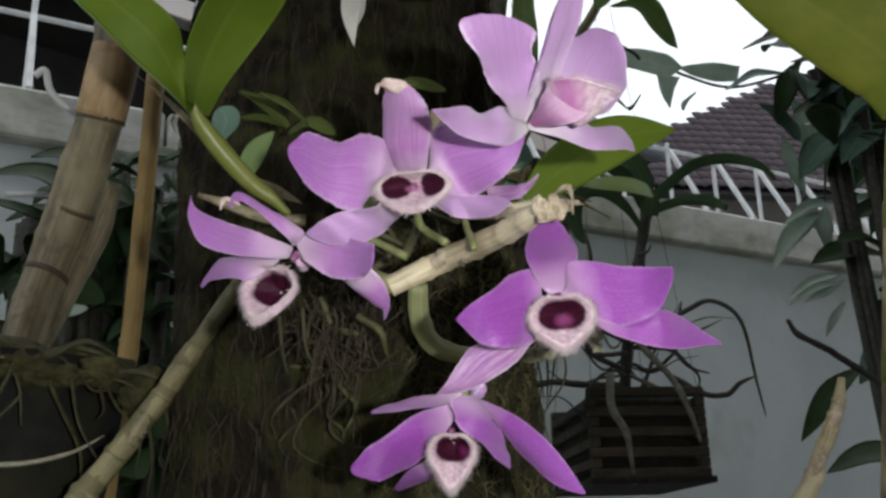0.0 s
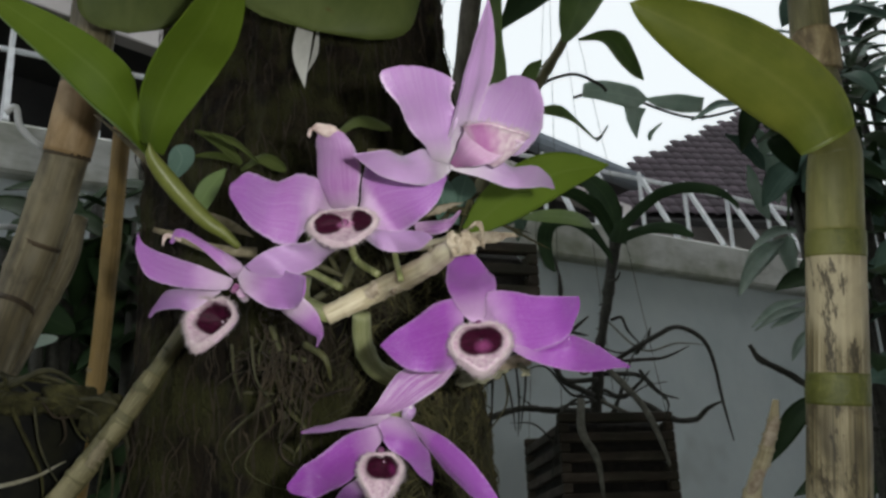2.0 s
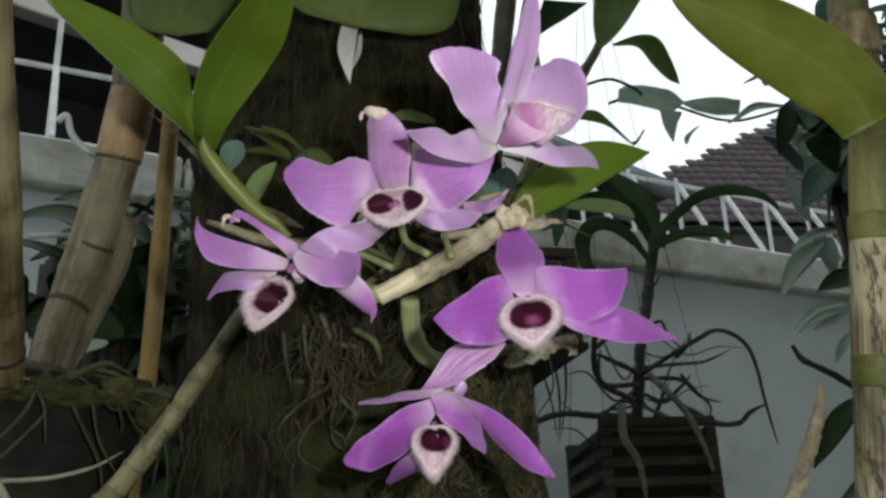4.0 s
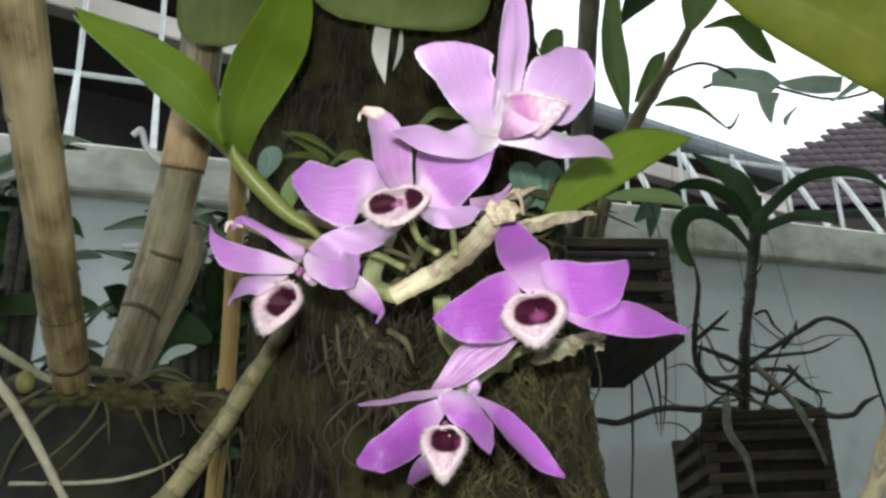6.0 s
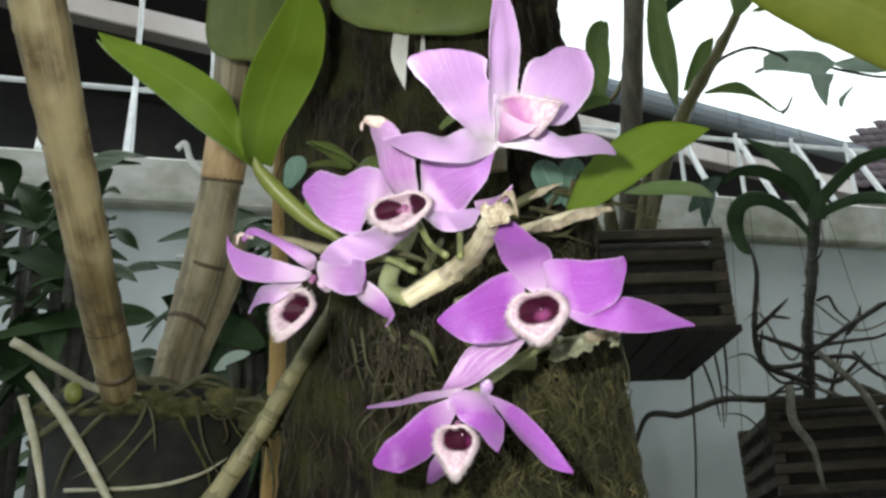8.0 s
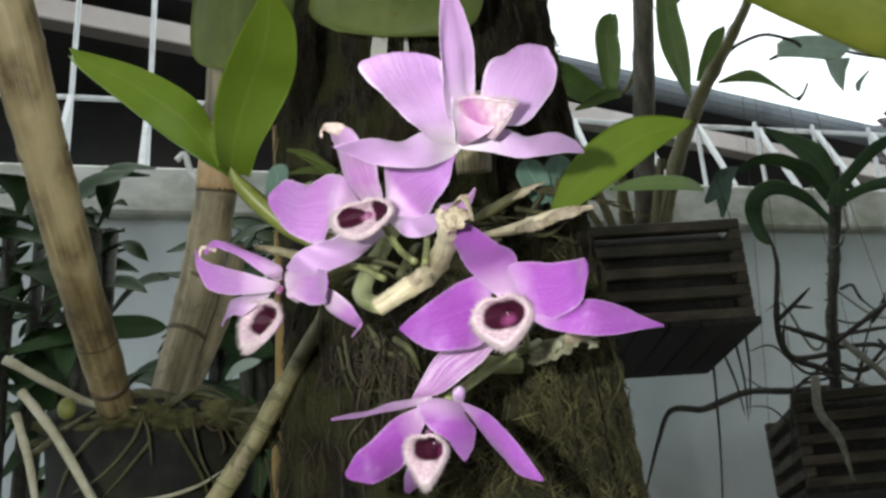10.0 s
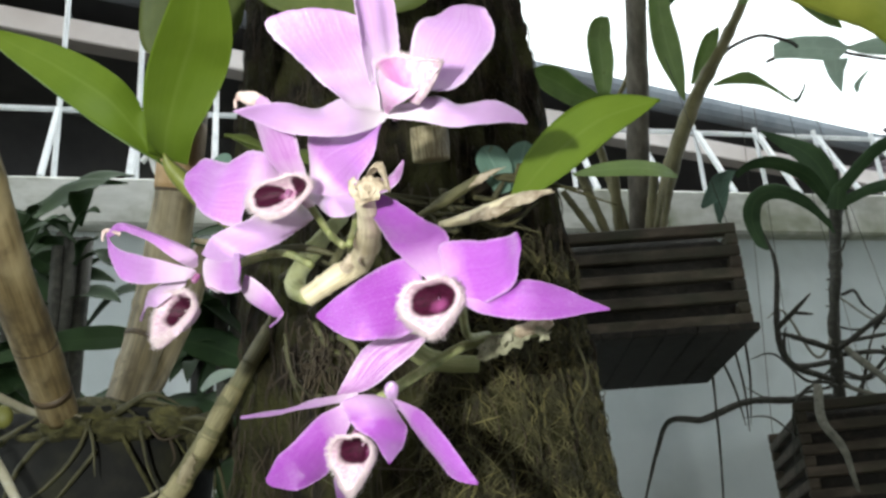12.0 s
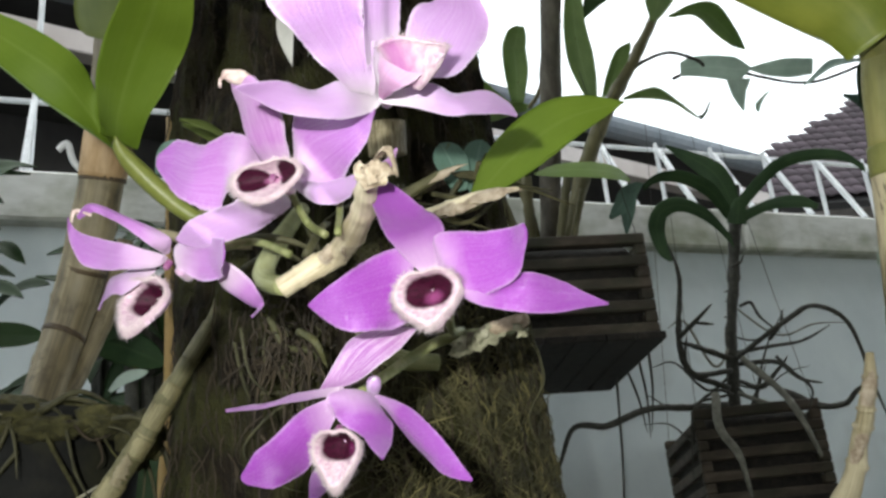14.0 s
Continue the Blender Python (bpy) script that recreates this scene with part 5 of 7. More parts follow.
for k in range(12):
    a0, z0 = rr.gauss(-8, 9), rr.uniform(1.455, 1.5)
    ln, curl = rr.uniform(0.008, 0.032), rr.uniform(0.4, 1.6)
    drift, ph = rr.uniform(-12, 12), rr.uniform(0, 6)
    stem("aerial_root", [trunk_point(a0 + drift * q + 5 * curl * math.sin(6 * q + ph), z0 - ln * q + 0.004 * curl * math.sin(5 * q + ph), 0.002 + 0.008 * math.sin(3.1 * q) * rr.random()) for q in (0.0, 0.2, 0.4, 0.6, 0.8, 1.0)],
         rr.uniform(0.00025, 0.0008), (ROOT, LIVE_ROOT, DARK_FIBRE, DARK_FIBRE)[k % 4], orchid, sides=6, per=4, wobble=0.3)

fuzz = bmesh.new()
rr = random.Random(19)
for k in range(170):
    p = Vector((-0.036 + rr.gauss(0, 0.008), 0.336 + rr.gauss(0, 0.004), 1.483 + rr.gauss(0, 0.008)))
    q = p + Vector((rr.gauss(0, 0.004), rr.gauss(-0.001, 0.003), -abs(rr.gauss(0.006, 0.008))))
    tube(fuzz, [(*p, 0.0004), (*(p.lerp(q, 0.5) + Vector((rr.gauss(0, 0.0012), 0, 0.0008))), 0.0004), (*q, 0.0002)], 0.0004, sides=4, per=3)
part("root_fuzz", fuzz, DARK_FIBRE, orchid, "matted olive rootlets")["kind"] = "stuff"

# ---- leafy orchid on the trunk ----
leafy = thing("leafy_orchid", (-0.0623, 0.3362, 1.5320), "young orchid shoot with two broad light green leaves", "orchid")
stem("stalk", [(-0.0500, 0.3140, 1.5160, 0.0012), (-0.0550, 0.3110, 1.5205, 0.0022), (-0.0610, 0.3085, 1.5245, 0.0029), (-0.0680, 0.3030, 1.5310, 0.0033), (-0.0745, 0.2975, 1.5385, 0.0032), (-0.0778, 0.2935, 1.5435, 0.0022), (-0.0782, 0.2900, 1.5470, 0.0006)], 0.003, GREEN_STEM, leafy, "green stalk wrapped in leaf bases", sides=14)
lofted("leaf", [(-0.0773, 0.2786, 1.5416), (-0.0789, 0.2770, 1.5574), (-0.0794, 0.2623, 1.5628), (-0.0976, 0.2565, 1.5754), (-0.1213, 0.2481, 1.5841)],
       [(-0.0798, 0.2913, 1.5441), (-0.0831, 0.2758, 1.5452), (-0.0916, 0.2674, 1.5516), (-0.1018, 0.2585, 1.5610), (-0.1190, 0.2530, 1.5775), (-0.1212, 0.2483, 1.5835)],
       LEAF_LIGHT, leafy, dome=-0.08, behind=0.0, frill=0.0, ruffle=0.01, thick=0.0012)
lofted("leaf", [(-0.0774, 0.2798, 1.5425), (-0.0786, 0.2766, 1.5569), (-0.0748, 0.2706, 1.5646), (-0.0685, 0.2644, 1.5727), (-0.0560, 0.2540, 1.5800), (-0.0428, 0.2452, 1.5892)],
       [(-0.0772, 0.3038, 1.5487), (-0.0710, 0.2978, 1.5559), (-0.0641, 0.2962, 1.5654), (-0.0556, 0.2918, 1.5760), (-0.0469, 0.2800, 1.5805), (-0.0415, 0.2643, 1.5874), (-0.0417, 0.2460, 1.5891)],
       LEAF_LIGHT, leafy, dome=-0.08, behind=0.0, frill=0.0, ruffle=0.01, thick=0.0012)
lofted("leaf", [(-0.0754, 0.3002, 1.5394), (-0.0792, 0.2925, 1.5445), (-0.0825, 0.2770, 1.5456), (-0.0910, 0.2686, 1.5520), (-0.1012, 0.2597, 1.5614), (-0.1184, 0.2542, 1.5779), (-0.1234, 0.2512, 1.5834)],
       [(-0.0761, 0.3006, 1.5389), (-0.0800, 0.2929, 1.5438), (-0.0834, 0.2774, 1.5448), (-0.0919, 0.2690, 1.5512), (-0.1021, 0.2601, 1.5606), (-0.1193, 0.2546, 1.5771), (-0.1240, 0.2516, 1.5830)],
       LEAF_MID, leafy, dome=0.1, behind=0.0, frill=0.0, ruffle=0.02, label="older leaf rolled to its grey underside")
leaf("leaf", [(-0.0692, 0.3237, 1.5317), (-0.0635, 0.3187, 1.5404), (-0.0561, 0.3152, 1.5480)], 0.0085, (0.2, -0.9, 0.2), LEAF_MID, leafy, wide_at=0.5, blunt=2.0, fold=0.2, base=0.4)
leaf("leaf", [(-0.0785, 0.3254, 1.5493), (-0.0762, 0.3278, 1.5583), (-0.0797, 0.3307, 1.5656)], 0.011, (-0.1, -0.95, 0.2), LEAF_BLUE, leafy, "small grey-green leaf", wide_at=0.5, blunt=2.5, fold=0.1, base=0.4)
petal("sheath", (-0.0669, 0.3274, 1.5331), (-0.1068, 0.3151, 1.5721), 0.005, (0.3, -0.7, 0.6), SHEATH, leafy, 0.05, wide_at=0.4, blunt=1.5, cup=-0.6, base=0.7, label="dry brown sheath")
petal("sheath", (-0.0635, 0.3251, 1.5337), (-0.0477, 0.3297, 1.5258), 0.006, (0.1, -0.9, 0.3), SHEATH, leafy, 0.05, wide_at=0.4, blunt=1.5, cup=-0.6, base=0.7, label="dry brown sheath")
stem("old_bulb", [(*(-0.0837, 0.3222, 1.5272), 0.001), (*(-0.0744, 0.3260, 1.5247), 0.0017), (*(-0.0611, 0.3312, 1.5213), 0.0022), (*(-0.0473, 0.3353, 1.5213), 0.0022)], 0.0025, SHEATH, leafy, "short dry bulb", sides=10, wobble=0.3)

sprout = thing("orchid_seedling", (-0.0561, 0.3330, 1.5579), "small mossy green orchid seedling on the bark", "orchid")
leaf("leaf", [(-0.0545, 0.3357, 1.5591), (-0.0614, 0.3316, 1.5656), (-0.0715, 0.3278, 1.5710)], 0.007, (0.1, -0.8, 0.5), LEAF_OLIVE, sprout, wide_at=0.5, blunt=2, fold=0.15, base=0.4)
leaf("leaf", [(-0.0555, 0.3355, 1.5598), (-0.0637, 0.3329, 1.5616), (-0.0728, 0.3310, 1.5613)], 0.005, (0.1, -0.8, 0.5), LEAF_OLIVE, sprout, wide_at=0.5, blunt=2, fold=0.15, base=0.4)
leaf("leaf", [(-0.0545, 0.3362, 1.5577), (-0.0453, 0.3311, 1.5602), (-0.0358, 0.3311, 1.5535)], 0.009, (0, -0.8, 0.6), LEAF_OLIVE, sprout, wide_at=0.5, blunt=3, cup=-0.2, base=0.5)
leaf("leaf", [(-0.0158, 0.3354, 1.5722), (-0.0070, 0.3320, 1.5757), (0.0058, 0.3314, 1.5708)], 0.008, (0, -0.9, 0.5), LEAF_OLIVE, sprout, wide_at=0.5, blunt=3, cup=-0.2, base=0.5)
leaf("leaf", [(-0.0428, 0.3084, 1.5476), (-0.0494, 0.3003, 1.5518), (-0.0581, 0.2960, 1.5536)], 0.0065, (0, -0.8, 0.6), LEAF_OLIVE, sprout, wide_at=0.5, blunt=2, cup=-0.2, base=0.5)

# ---- grey cane across the lower trunk ----
oldcane = thing("old_cane", (-0.1374, 0.3855, 1.4306), "leaning greyish olive orchid cane with ringed joints", "cane")
stem("cane", [(*(-0.0818, 0.3952, 1.5309), 0.0025), (*(-0.0805, 0.3847, 1.5127), 0.0030), (*(-0.1000, 0.3801, 1.4788), 0.0039), (*(-0.1138, 0.3815, 1.4587), 0.0042), (*(-0.1356, 0.3807, 1.4291), 0.0049), (*(-0.1535, 0.3831, 1.4060), 0.0059), (*(-0.1911, 0.4023, 1.3641), 0.0059)], 0.006, OLIVE_CANE, oldcane, sides=16, per=14, joints=9, swell=0.2, wobble=0.16)
for at, to, r in (((-0.1000, 0.3801, 1.4788), (-0.0993, 0.3797, 1.4799), 0.0043), ((-0.1138, 0.3815, 1.4587), (-0.1129, 0.3811, 1.4599), 0.0047), ((-0.0898, 0.3811, 1.4949), (-0.0891, 0.3807, 1.4960), 0.0037), ((-0.1251, 0.3812, 1.4435), (-0.1242, 0.3808, 1.4447), 0.0050)):
    stem("joint_ring", [at, to], r, OLIVE_CANE, oldcane, "pale ridge at a joint", sides=18, per=2)
OLD_PATH = spline([(-0.0805, 0.3847, 1.5127, 0.0030), (-0.1000, 0.3801, 1.4788, 0.0039), (-0.1138, 0.3815, 1.4587, 0.0042), (-0.1356, 0.3807, 1.4291, 0.0049), (-0.1535, 0.3831, 1.4060, 0.0059)], 20)
for k, (q0, q1) in enumerate(((0.03, 0.17), (0.21, 0.37), (0.4, 0.545), (0.58, 0.71), (0.745, 0.87), (0.9, 0.99))):
    cut = OLD_PATH[int(q0 * 80):int(q1 * 80) + 1]
    stem("sheath", [(*q[:3], q[3] * (1.1 - 0.09 * n / (len(cut) - 1))) for n, q in enumerate(cut)], 0.005, DULL_SHEATH, oldcane, "dull buff sheath round an internode", sides=16, per=2, wobble=0.14, seed=k * 1.3)
petal("sheath", (-0.1193, 0.3756, 1.4478), (-0.1117, 0.3740, 1.4590), 0.007, (0.1, -0.9, 0.3), GREY_CANE, oldcane, 0.03, wide_at=0.4, blunt=2, cup=-0.8, base=0.8, ragged=0.5, crumple=0.04, behind=0.0, label="thin grey sheath")

# ---- potted orchid beside the trunk ----
pot_at = Vector((-0.2002, 0.4452, 1.4640))
potted = thing("potted_orchid", (pot_at.x, pot_at.y, pot_at.z - 0.06), "orchid with thick brown canes in a dark hanging pot", "orchid")
pb = bmesh.new()
profile = [(0.0, -0.075), (0.03, -0.074), (0.042, -0.06), (0.05, -0.02), (0.054, 0.018), (0.057, 0.02), (0.057, 0.026), (0.052, 0.026), (0.048, 0.01), (0.0, 0.012)]
prev = None
for r, z in profile:
    cur = [pb.verts.new(pot_at + Vector((r * math.cos(2 * math.pi * k / 36), r * math.sin(2 * math.pi * k / 36), z))) for k in range(36)] if r else [pb.verts.new(pot_at + Vector((0, 0, z)))]
    if prev is not None:
        for k in range(36):
            a, b = (prev[k % len(prev)], prev[(k + 1) % len(prev)]), (cur[(k + 1) % len(cur)], cur[k % len(cur)])
            corners = list(dict.fromkeys([*a, *b]))
            pb.faces.new(corners)
    prev = cur
part("pot", pb, POT, potted, "dark grey plastic pot")
heap = bmesh.new()
bmesh.ops.create_uvsphere(heap, u_segments=72, v_segments=30, radius=0.056)
for v in heap.verts:
    k = 1 + 0.2 * noise.noise(v.co * 60) + 0.1 * noise.noise(v.co * 170)
    v.co = Vector((v.co.x * k, v.co.y * k, v.co.z * 0.3 * k + 0.02)) + pot_at
part("moss", heap, MOSS, potted, "mossy root mat")
for k, (at, size) in enumerate((((-0.188, 0.397, 1.481), (0.015, 0.012, 0.005)), ((-0.162, 0.402, 1.479), (0.015, 0.011, 0.005)), ((-0.141, 0.408, 1.481), (0.012, 0.011, 0.0065)), ((-0.126, 0.414, 1.473), (0.010, 0.010, 0.011)))):
    clump = bmesh.new()
    bmesh.ops.create_uvsphere(clump, u_segments=48, v_segments=24, radius=1.0)
    for v in clump.verts:
        d = 1 + 0.45 * noise.noise(v.co * 2.2 + Vector((k, 0, 0))) + 0.2 * noise.noise(v.co * 6)
        v.co = Vector(at) + Vector([c * d * w for c, w in zip(v.co, size)])
    part("moss", clump, MOSS, potted, "moss cushion on the pot's edge")
stem("cane", [(*(-0.1880, 0.3905, 1.4868), 0.0086), (*(-0.1764, 0.3547, 1.5101), 0.0092), (*(-0.1627, 0.3168, 1.5302), 0.0090), (*(-0.1538, 0.2803, 1.5644), 0.0094), (*(-0.1474, 0.2517, 1.5940), 0.0102), (*(-0.1441, 0.2336, 1.6144), 0.0100), (*(-0.1438, 0.2168, 1.6445), 0.0096)],
     0.0115, OLD_CANE, potted, "thick brown cane with ringed joints", sides=24, per=16, joints=9, swell=0.05, wobble=0.05)
stem("cane", [(*(-0.1997, 0.4434, 1.4802), 0.0075), (*(-0.1987, 0.4524, 1.4997), 0.0095), (*(-0.1962, 0.4656, 1.5373), 0.0108), (*(-0.1846, 0.4637, 1.5756), 0.0118), (*(-0.1685, 0.4495, 1.6200), 0.0116), (*(-0.1608, 0.4428, 1.6552), 0.0118), (*(-0.1561, 0.4362, 1.7030), 0.012), (*(-0.1526, 0.4281, 1.7681), 0.0115)],
     0.0105, GREY_CANE, potted, "thick grey-brown cane with ringed joints", sides=24, per=16, joints=8, swell=0.06, wobble=0.06)
stem("cane", [(*(-0.1931, 0.4584, 1.5005), 0.005), (*(-0.1904, 0.4787, 1.5338), 0.0065), (*(-0.1774, 0.4829, 1.5711), 0.0065), (*(-0.1698, 0.4796, 1.5973), 0.0045)], 0.006, GREY_CANE, potted, sides=14, per=10, joints=4, swell=0.08, wobble=0.1)
RING = cane_skin("joint_ring", (0.03, 0.02, 0.01), (0.06, 0.04, 0.02), (0.12, 0.08, 0.04))
for at, to, r in (((-0.1632, 0.3178, 1.5302), (-0.1624, 0.3153, 1.5314), 0.0093), ((-0.1544, 0.2813, 1.5645), (-0.1536, 0.2789, 1.5653), 0.0097), ((-0.1773, 0.3575, 1.5079), (-0.1770, 0.3558, 1.5097), 0.0093), ((-0.1841, 0.3791, 1.4937), (-0.1834, 0.3766, 1.4951), 0.0090),
                  ((-0.1686, 0.4499, 1.6188), (-0.1681, 0.4492, 1.6209), 0.0121), ((-0.1947, 0.4651, 1.5419), (-0.1940, 0.4655, 1.5442), 0.0112), ((-0.1847, 0.4639, 1.5750), (-0.1838, 0.4633, 1.5771), 0.012)):
    stem("joint_ring", [at, to], r, RING, potted, "dark ridge at a joint", sides=24, per=2)
stem("sheath", [(*(-0.1685, 0.4495, 1.6200), 0.0122), (*(-0.1637, 0.4446, 1.6377), 0.0126), (*(-0.1608, 0.4428, 1.6552), 0.0122)], 0.0122, TAN_SHEATH, potted, "smooth tan sheath round the cane", sides=24, per=6)
for pts, r, mt in (([(-0.1966, 0.3342, 1.4841), (-0.1807, 0.3394, 1.4630), (-0.1595, 0.3459, 1.4268), (-0.1520, 0.3646, 1.3951)], 0.0027, PALE_ROOT), ([(-0.2072, 0.3456, 1.4778), (-0.1975, 0.3465, 1.4514), (-0.1912, 0.3495, 1.4177)], 0.0025, PALE_ROOT),
                   ([(-0.2084, 0.3369, 1.5003), (-0.1996, 0.3576, 1.4923), (-0.1946, 0.3820, 1.4872), (-0.1770, 0.3911, 1.4852)], 0.0028, PALE_ROOT), ([(-0.2143, 0.3622, 1.4596), (-0.2022, 0.3701, 1.4725), (-0.1908, 0.3786, 1.4836)], 0.002, ROOT),
                   ([(-0.1723, 0.3904, 1.4834), (-0.1785, 0.3914, 1.4697), (-0.1935, 0.3912, 1.4552), (-0.2112, 0.3939, 1.4489)], 0.0013, ROOT), ([(-0.1737, 0.3907, 1.4822), (-0.1675, 0.3870, 1.4714), (-0.1649, 0.3861, 1.4565)], 0.001, ROOT),
                   ([(-0.1691, 0.3921, 1.4692), (-0.1829, 0.3921, 1.4547), (-0.2000, 0.3955, 1.4409)], 0.0012, ROOT), ([(-0.2161, 0.3961, 1.4439), (-0.1734, 0.3971, 1.4427), (-0.1508, 0.4004, 1.4468), (-0.1383, 0.4050, 1.4543)], 0.0014, PALE_ROOT),
                   ([(-0.1691, 0.3976, 1.4860), (-0.1504, 0.3990, 1.4903), (-0.1330, 0.4050, 1.4823), (-0.1260, 0.4170, 1.4680), (-0.1316, 0.4275, 1.4381)], 0.0013, ROOT), ([(-0.1653, 0.3962, 1.4828), (-0.1440, 0.3989, 1.4792), (-0.1259, 0.4017, 1.4798), (-0.1134, 0.4053, 1.4757)], 0.0017, ROOT),
                   ([(-0.1452, 0.4068, 1.4862), (-0.1291, 0.4136, 1.4756), (-0.1238, 0.4241, 1.4503), (-0.1273, 0.4321, 1.4279)], 0.0012, ROOT), ([(-0.1368, 0.4213, 1.4804), (-0.1199, 0.4232, 1.4686), (-0.1166, 0.4282, 1.4426)], 0.002, ROOT),
                   ([(-0.1616, 0.3939, 1.4847), (-0.1463, 0.3958, 1.4920), (-0.1351, 0.4027, 1.4873)], 0.0018, ROOT), ([(-0.1747, 0.3925, 1.4827), (-0.1932, 0.3910, 1.4784), (-0.2129, 0.3941, 1.4619), (-0.2254, 0.4002, 1.4403)], 0.0018, ROOT)):
    stem("aerial_root", pts, r * 0.8, mt, potted, sides=8, wobble=0.25)
rr = random.Random(8)
edge_a, edge_b = Vector((-0.1716, 0.3941, 1.4855)), Vector((-0.1207, 0.4100, 1.4744))
for k in range(6):
    p = edge_a + (edge_b - edge_a) * rr.uniform(0, 0.6) + Vector((0, 0, rr.uniform(-0.006, 0.006)))
    q = edge_a + (edge_b - edge_a) * rr.uniform(0.4, 1.1) + Vector((0, rr.uniform(-0.006, 0.01), rr.uniform(-0.05, 0.006)))
    stem("aerial_root", [p, p.lerp(q, 0.35) + Vector((0, -0.003, rr.uniform(0.0, 0.009))), p.lerp(q, 0.7) + Vector((rr.uniform(-0.004, 0.004), 0, rr.uniform(-0.004, 0.008))), q], rr.uniform(0.0006, 0.0013), (MOSS, DARK_FIBRE, ROOT)[k % 3], potted, sides=6, wobble=0.3)
bud = bmesh.new()
bmesh.ops.create_uvsphere(bud, u_segments=14, v_segments=10, radius=0.004)
for v in bud.verts:
    v.co = Vector((v.co.x, v.co.y, v.co.z * 1.25)) + Vector((-0.1910, 0.3581, 1.4805))
part("green_bud", bud, GREEN_CANE, potted, "small round green bulb")

stake = thing("stake", (-0.1991, 0.6014, 1.4913), "thin orange-brown bamboo stake", "stake")
stem("pole", [(*(-0.1717, 0.5449, 1.7088), 0.0057), (*(-0.1867, 0.5810, 1.5503), 0.0057), (*(-0.1996, 0.6020, 1.4708), 0.0057), (*(-0.2313, 0.6552, 1.3076), 0.0057)], 0.0057, BAMBOO, stake, sides=12, per=10, joints=5, swell=0.08)

for at, to in (((-0.1800, 0.5636, 1.6253), (-0.1802, 0.5645, 1.6229)), ((-0.1891, 0.5840, 1.5368), (-0.1895, 0.5849, 1.5345))):
    stem("joint", [at, to], 0.0057, OLD_CANE, stake, "ringed joint", sides=12, per=2)

# ---- shoot with a light green leaf on the trunk's side ----
spur = thing("side_orchid", (0.0382, 0.3491, 1.5330), "small orchid with a glossy green leaf and dry bulbs", "orchid")
leaf("leaf", [(0.0348, 0.3461, 1.5309), (0.0484, 0.3403, 1.5406), (0.0694, 0.3346, 1.5503), (0.0919, 0.3338, 1.5538)], 0.0225, (0.1, -0.95, 0.2), LEAF_LIGHT, spur, wide_at=0.55, blunt=2.0, fold=0.1, base=0.3, nu=26)
leaf("leaf", [(0.0268, 0.3671, 1.5441), (0.0257, 0.3614, 1.5521), (0.0218, 0.3587, 1.5620)], 0.013, (0.1, -0.95, 0.2), LEAF_BLUE, spur, "grey-green rounded leaf", wide_at=0.6, blunt=3, fold=0.1, base=0.4)
leaf("leaf", [(0.0324, 0.3708, 1.5441), (0.0336, 0.3703, 1.5545), (0.0371, 0.3716, 1.5675)], 0.013, (0.3, -0.9, 0.2), LEAF_BLUE, spur, "grey-green rounded leaf", wide_at=0.6, blunt=3, fold=0.1, base=0.4)
lofted("leaf", [(0.0577, 0.3457, 1.5371), (0.0660, 0.3550, 1.5435), (0.0782, 0.3654, 1.5474), (0.0883, 0.3765, 1.5488), (0.0940, 0.3885, 1.5479)],
       [(0.0569, 0.3461, 1.5361), (0.0652, 0.3570, 1.5391), (0.0772, 0.3679, 1.5420), (0.0874, 0.3786, 1.5443), (0.0934, 0.3889, 1.5470)],
       LEAF_MID, spur, dome=0.1, behind=0.0, frill=0.0, ruffle=0.01, thick=0.0012)
stem("bulb", [(*(0.0064, 0.3419, 1.5245), 0.0012), (*(0.0219, 0.3328, 1.5213), 0.0024), (*(0.0354, 0.3254, 1.5208), 0.0026), (*(0.0443, 0.3224, 1.5206), 0.0016), (*(0.0513, 0.3209, 1.5204), 0.0006)], 0.004, DRY_CANE, spur, "dry pale bulb", sides=12, joints=3, swell=0.15, wobble=0.15)
stem("bulb", [(*(-0.0040, 0.3474, 1.5316), 0.0012), (*(0.0089, 0.3439, 1.5351), 0.002), (*(0.0216, 0.3402, 1.5388), 0.0018), (*(0.0306, 0.3385, 1.5406), 0.0007)], 0.004, OLIVE_CANE, spur, "old dull bulb", sides=12, joints=3, swell=0.15, wobble=0.2)
stem("stub", [(*(0.0015, 0.3550, 1.5580), 0.0075), (*(0.0020, 0.3523, 1.5652), 0.0078), (*(0.0025, 0.3503, 1.5704), 0.0075)], 0.0075, YOUNG_CANE, spur, "cut cane stub", sides=16, wobble=0.08)
for k, (a, b, w) in enumerate((((0.0250, 0.3286, 1.5200), (0.0528, 0.3186, 1.5188), 0.0065), ((0.0204, 0.3298, 1.5197), (0.0407, 0.3243, 1.5189), 0.006), ((0.0181, 0.3400, 1.5370), (0.0336, 0.3371, 1.5404), 0.004))):
    petal("bract", a, b, w, (0.1, -0.9, 0.3), STRAW, spur, 0.1, wide_at=0.4, blunt=1.6, cup=-0.5, base=0.6, crumple=0.1, ragged=0.6, seed=k + 4.0, behind=0.0, thick=0.0002, label="torn papery bract")
for k in range(16):
    rr = random.Random(k + 50)
    p = Vector((0.0127, 0.3582, 1.5432)) + Vector((rr.uniform(-0.03, 0.03), rr.uniform(-0.006, 0.006), rr.uniform(-0.014, 0.001)))
    stem("aerial_root", [p, p + Vector((rr.uniform(-0.02, 0.02), -0.004, rr.uniform(-0.01, 0.01))), p + Vector((rr.uniform(-0.03, 0.03), 0.004, rr.uniform(-0.02, 0.01)))], 0.0011, ROOT if k % 2 else FIBRE, spur, sides=6, wobble=0.2)

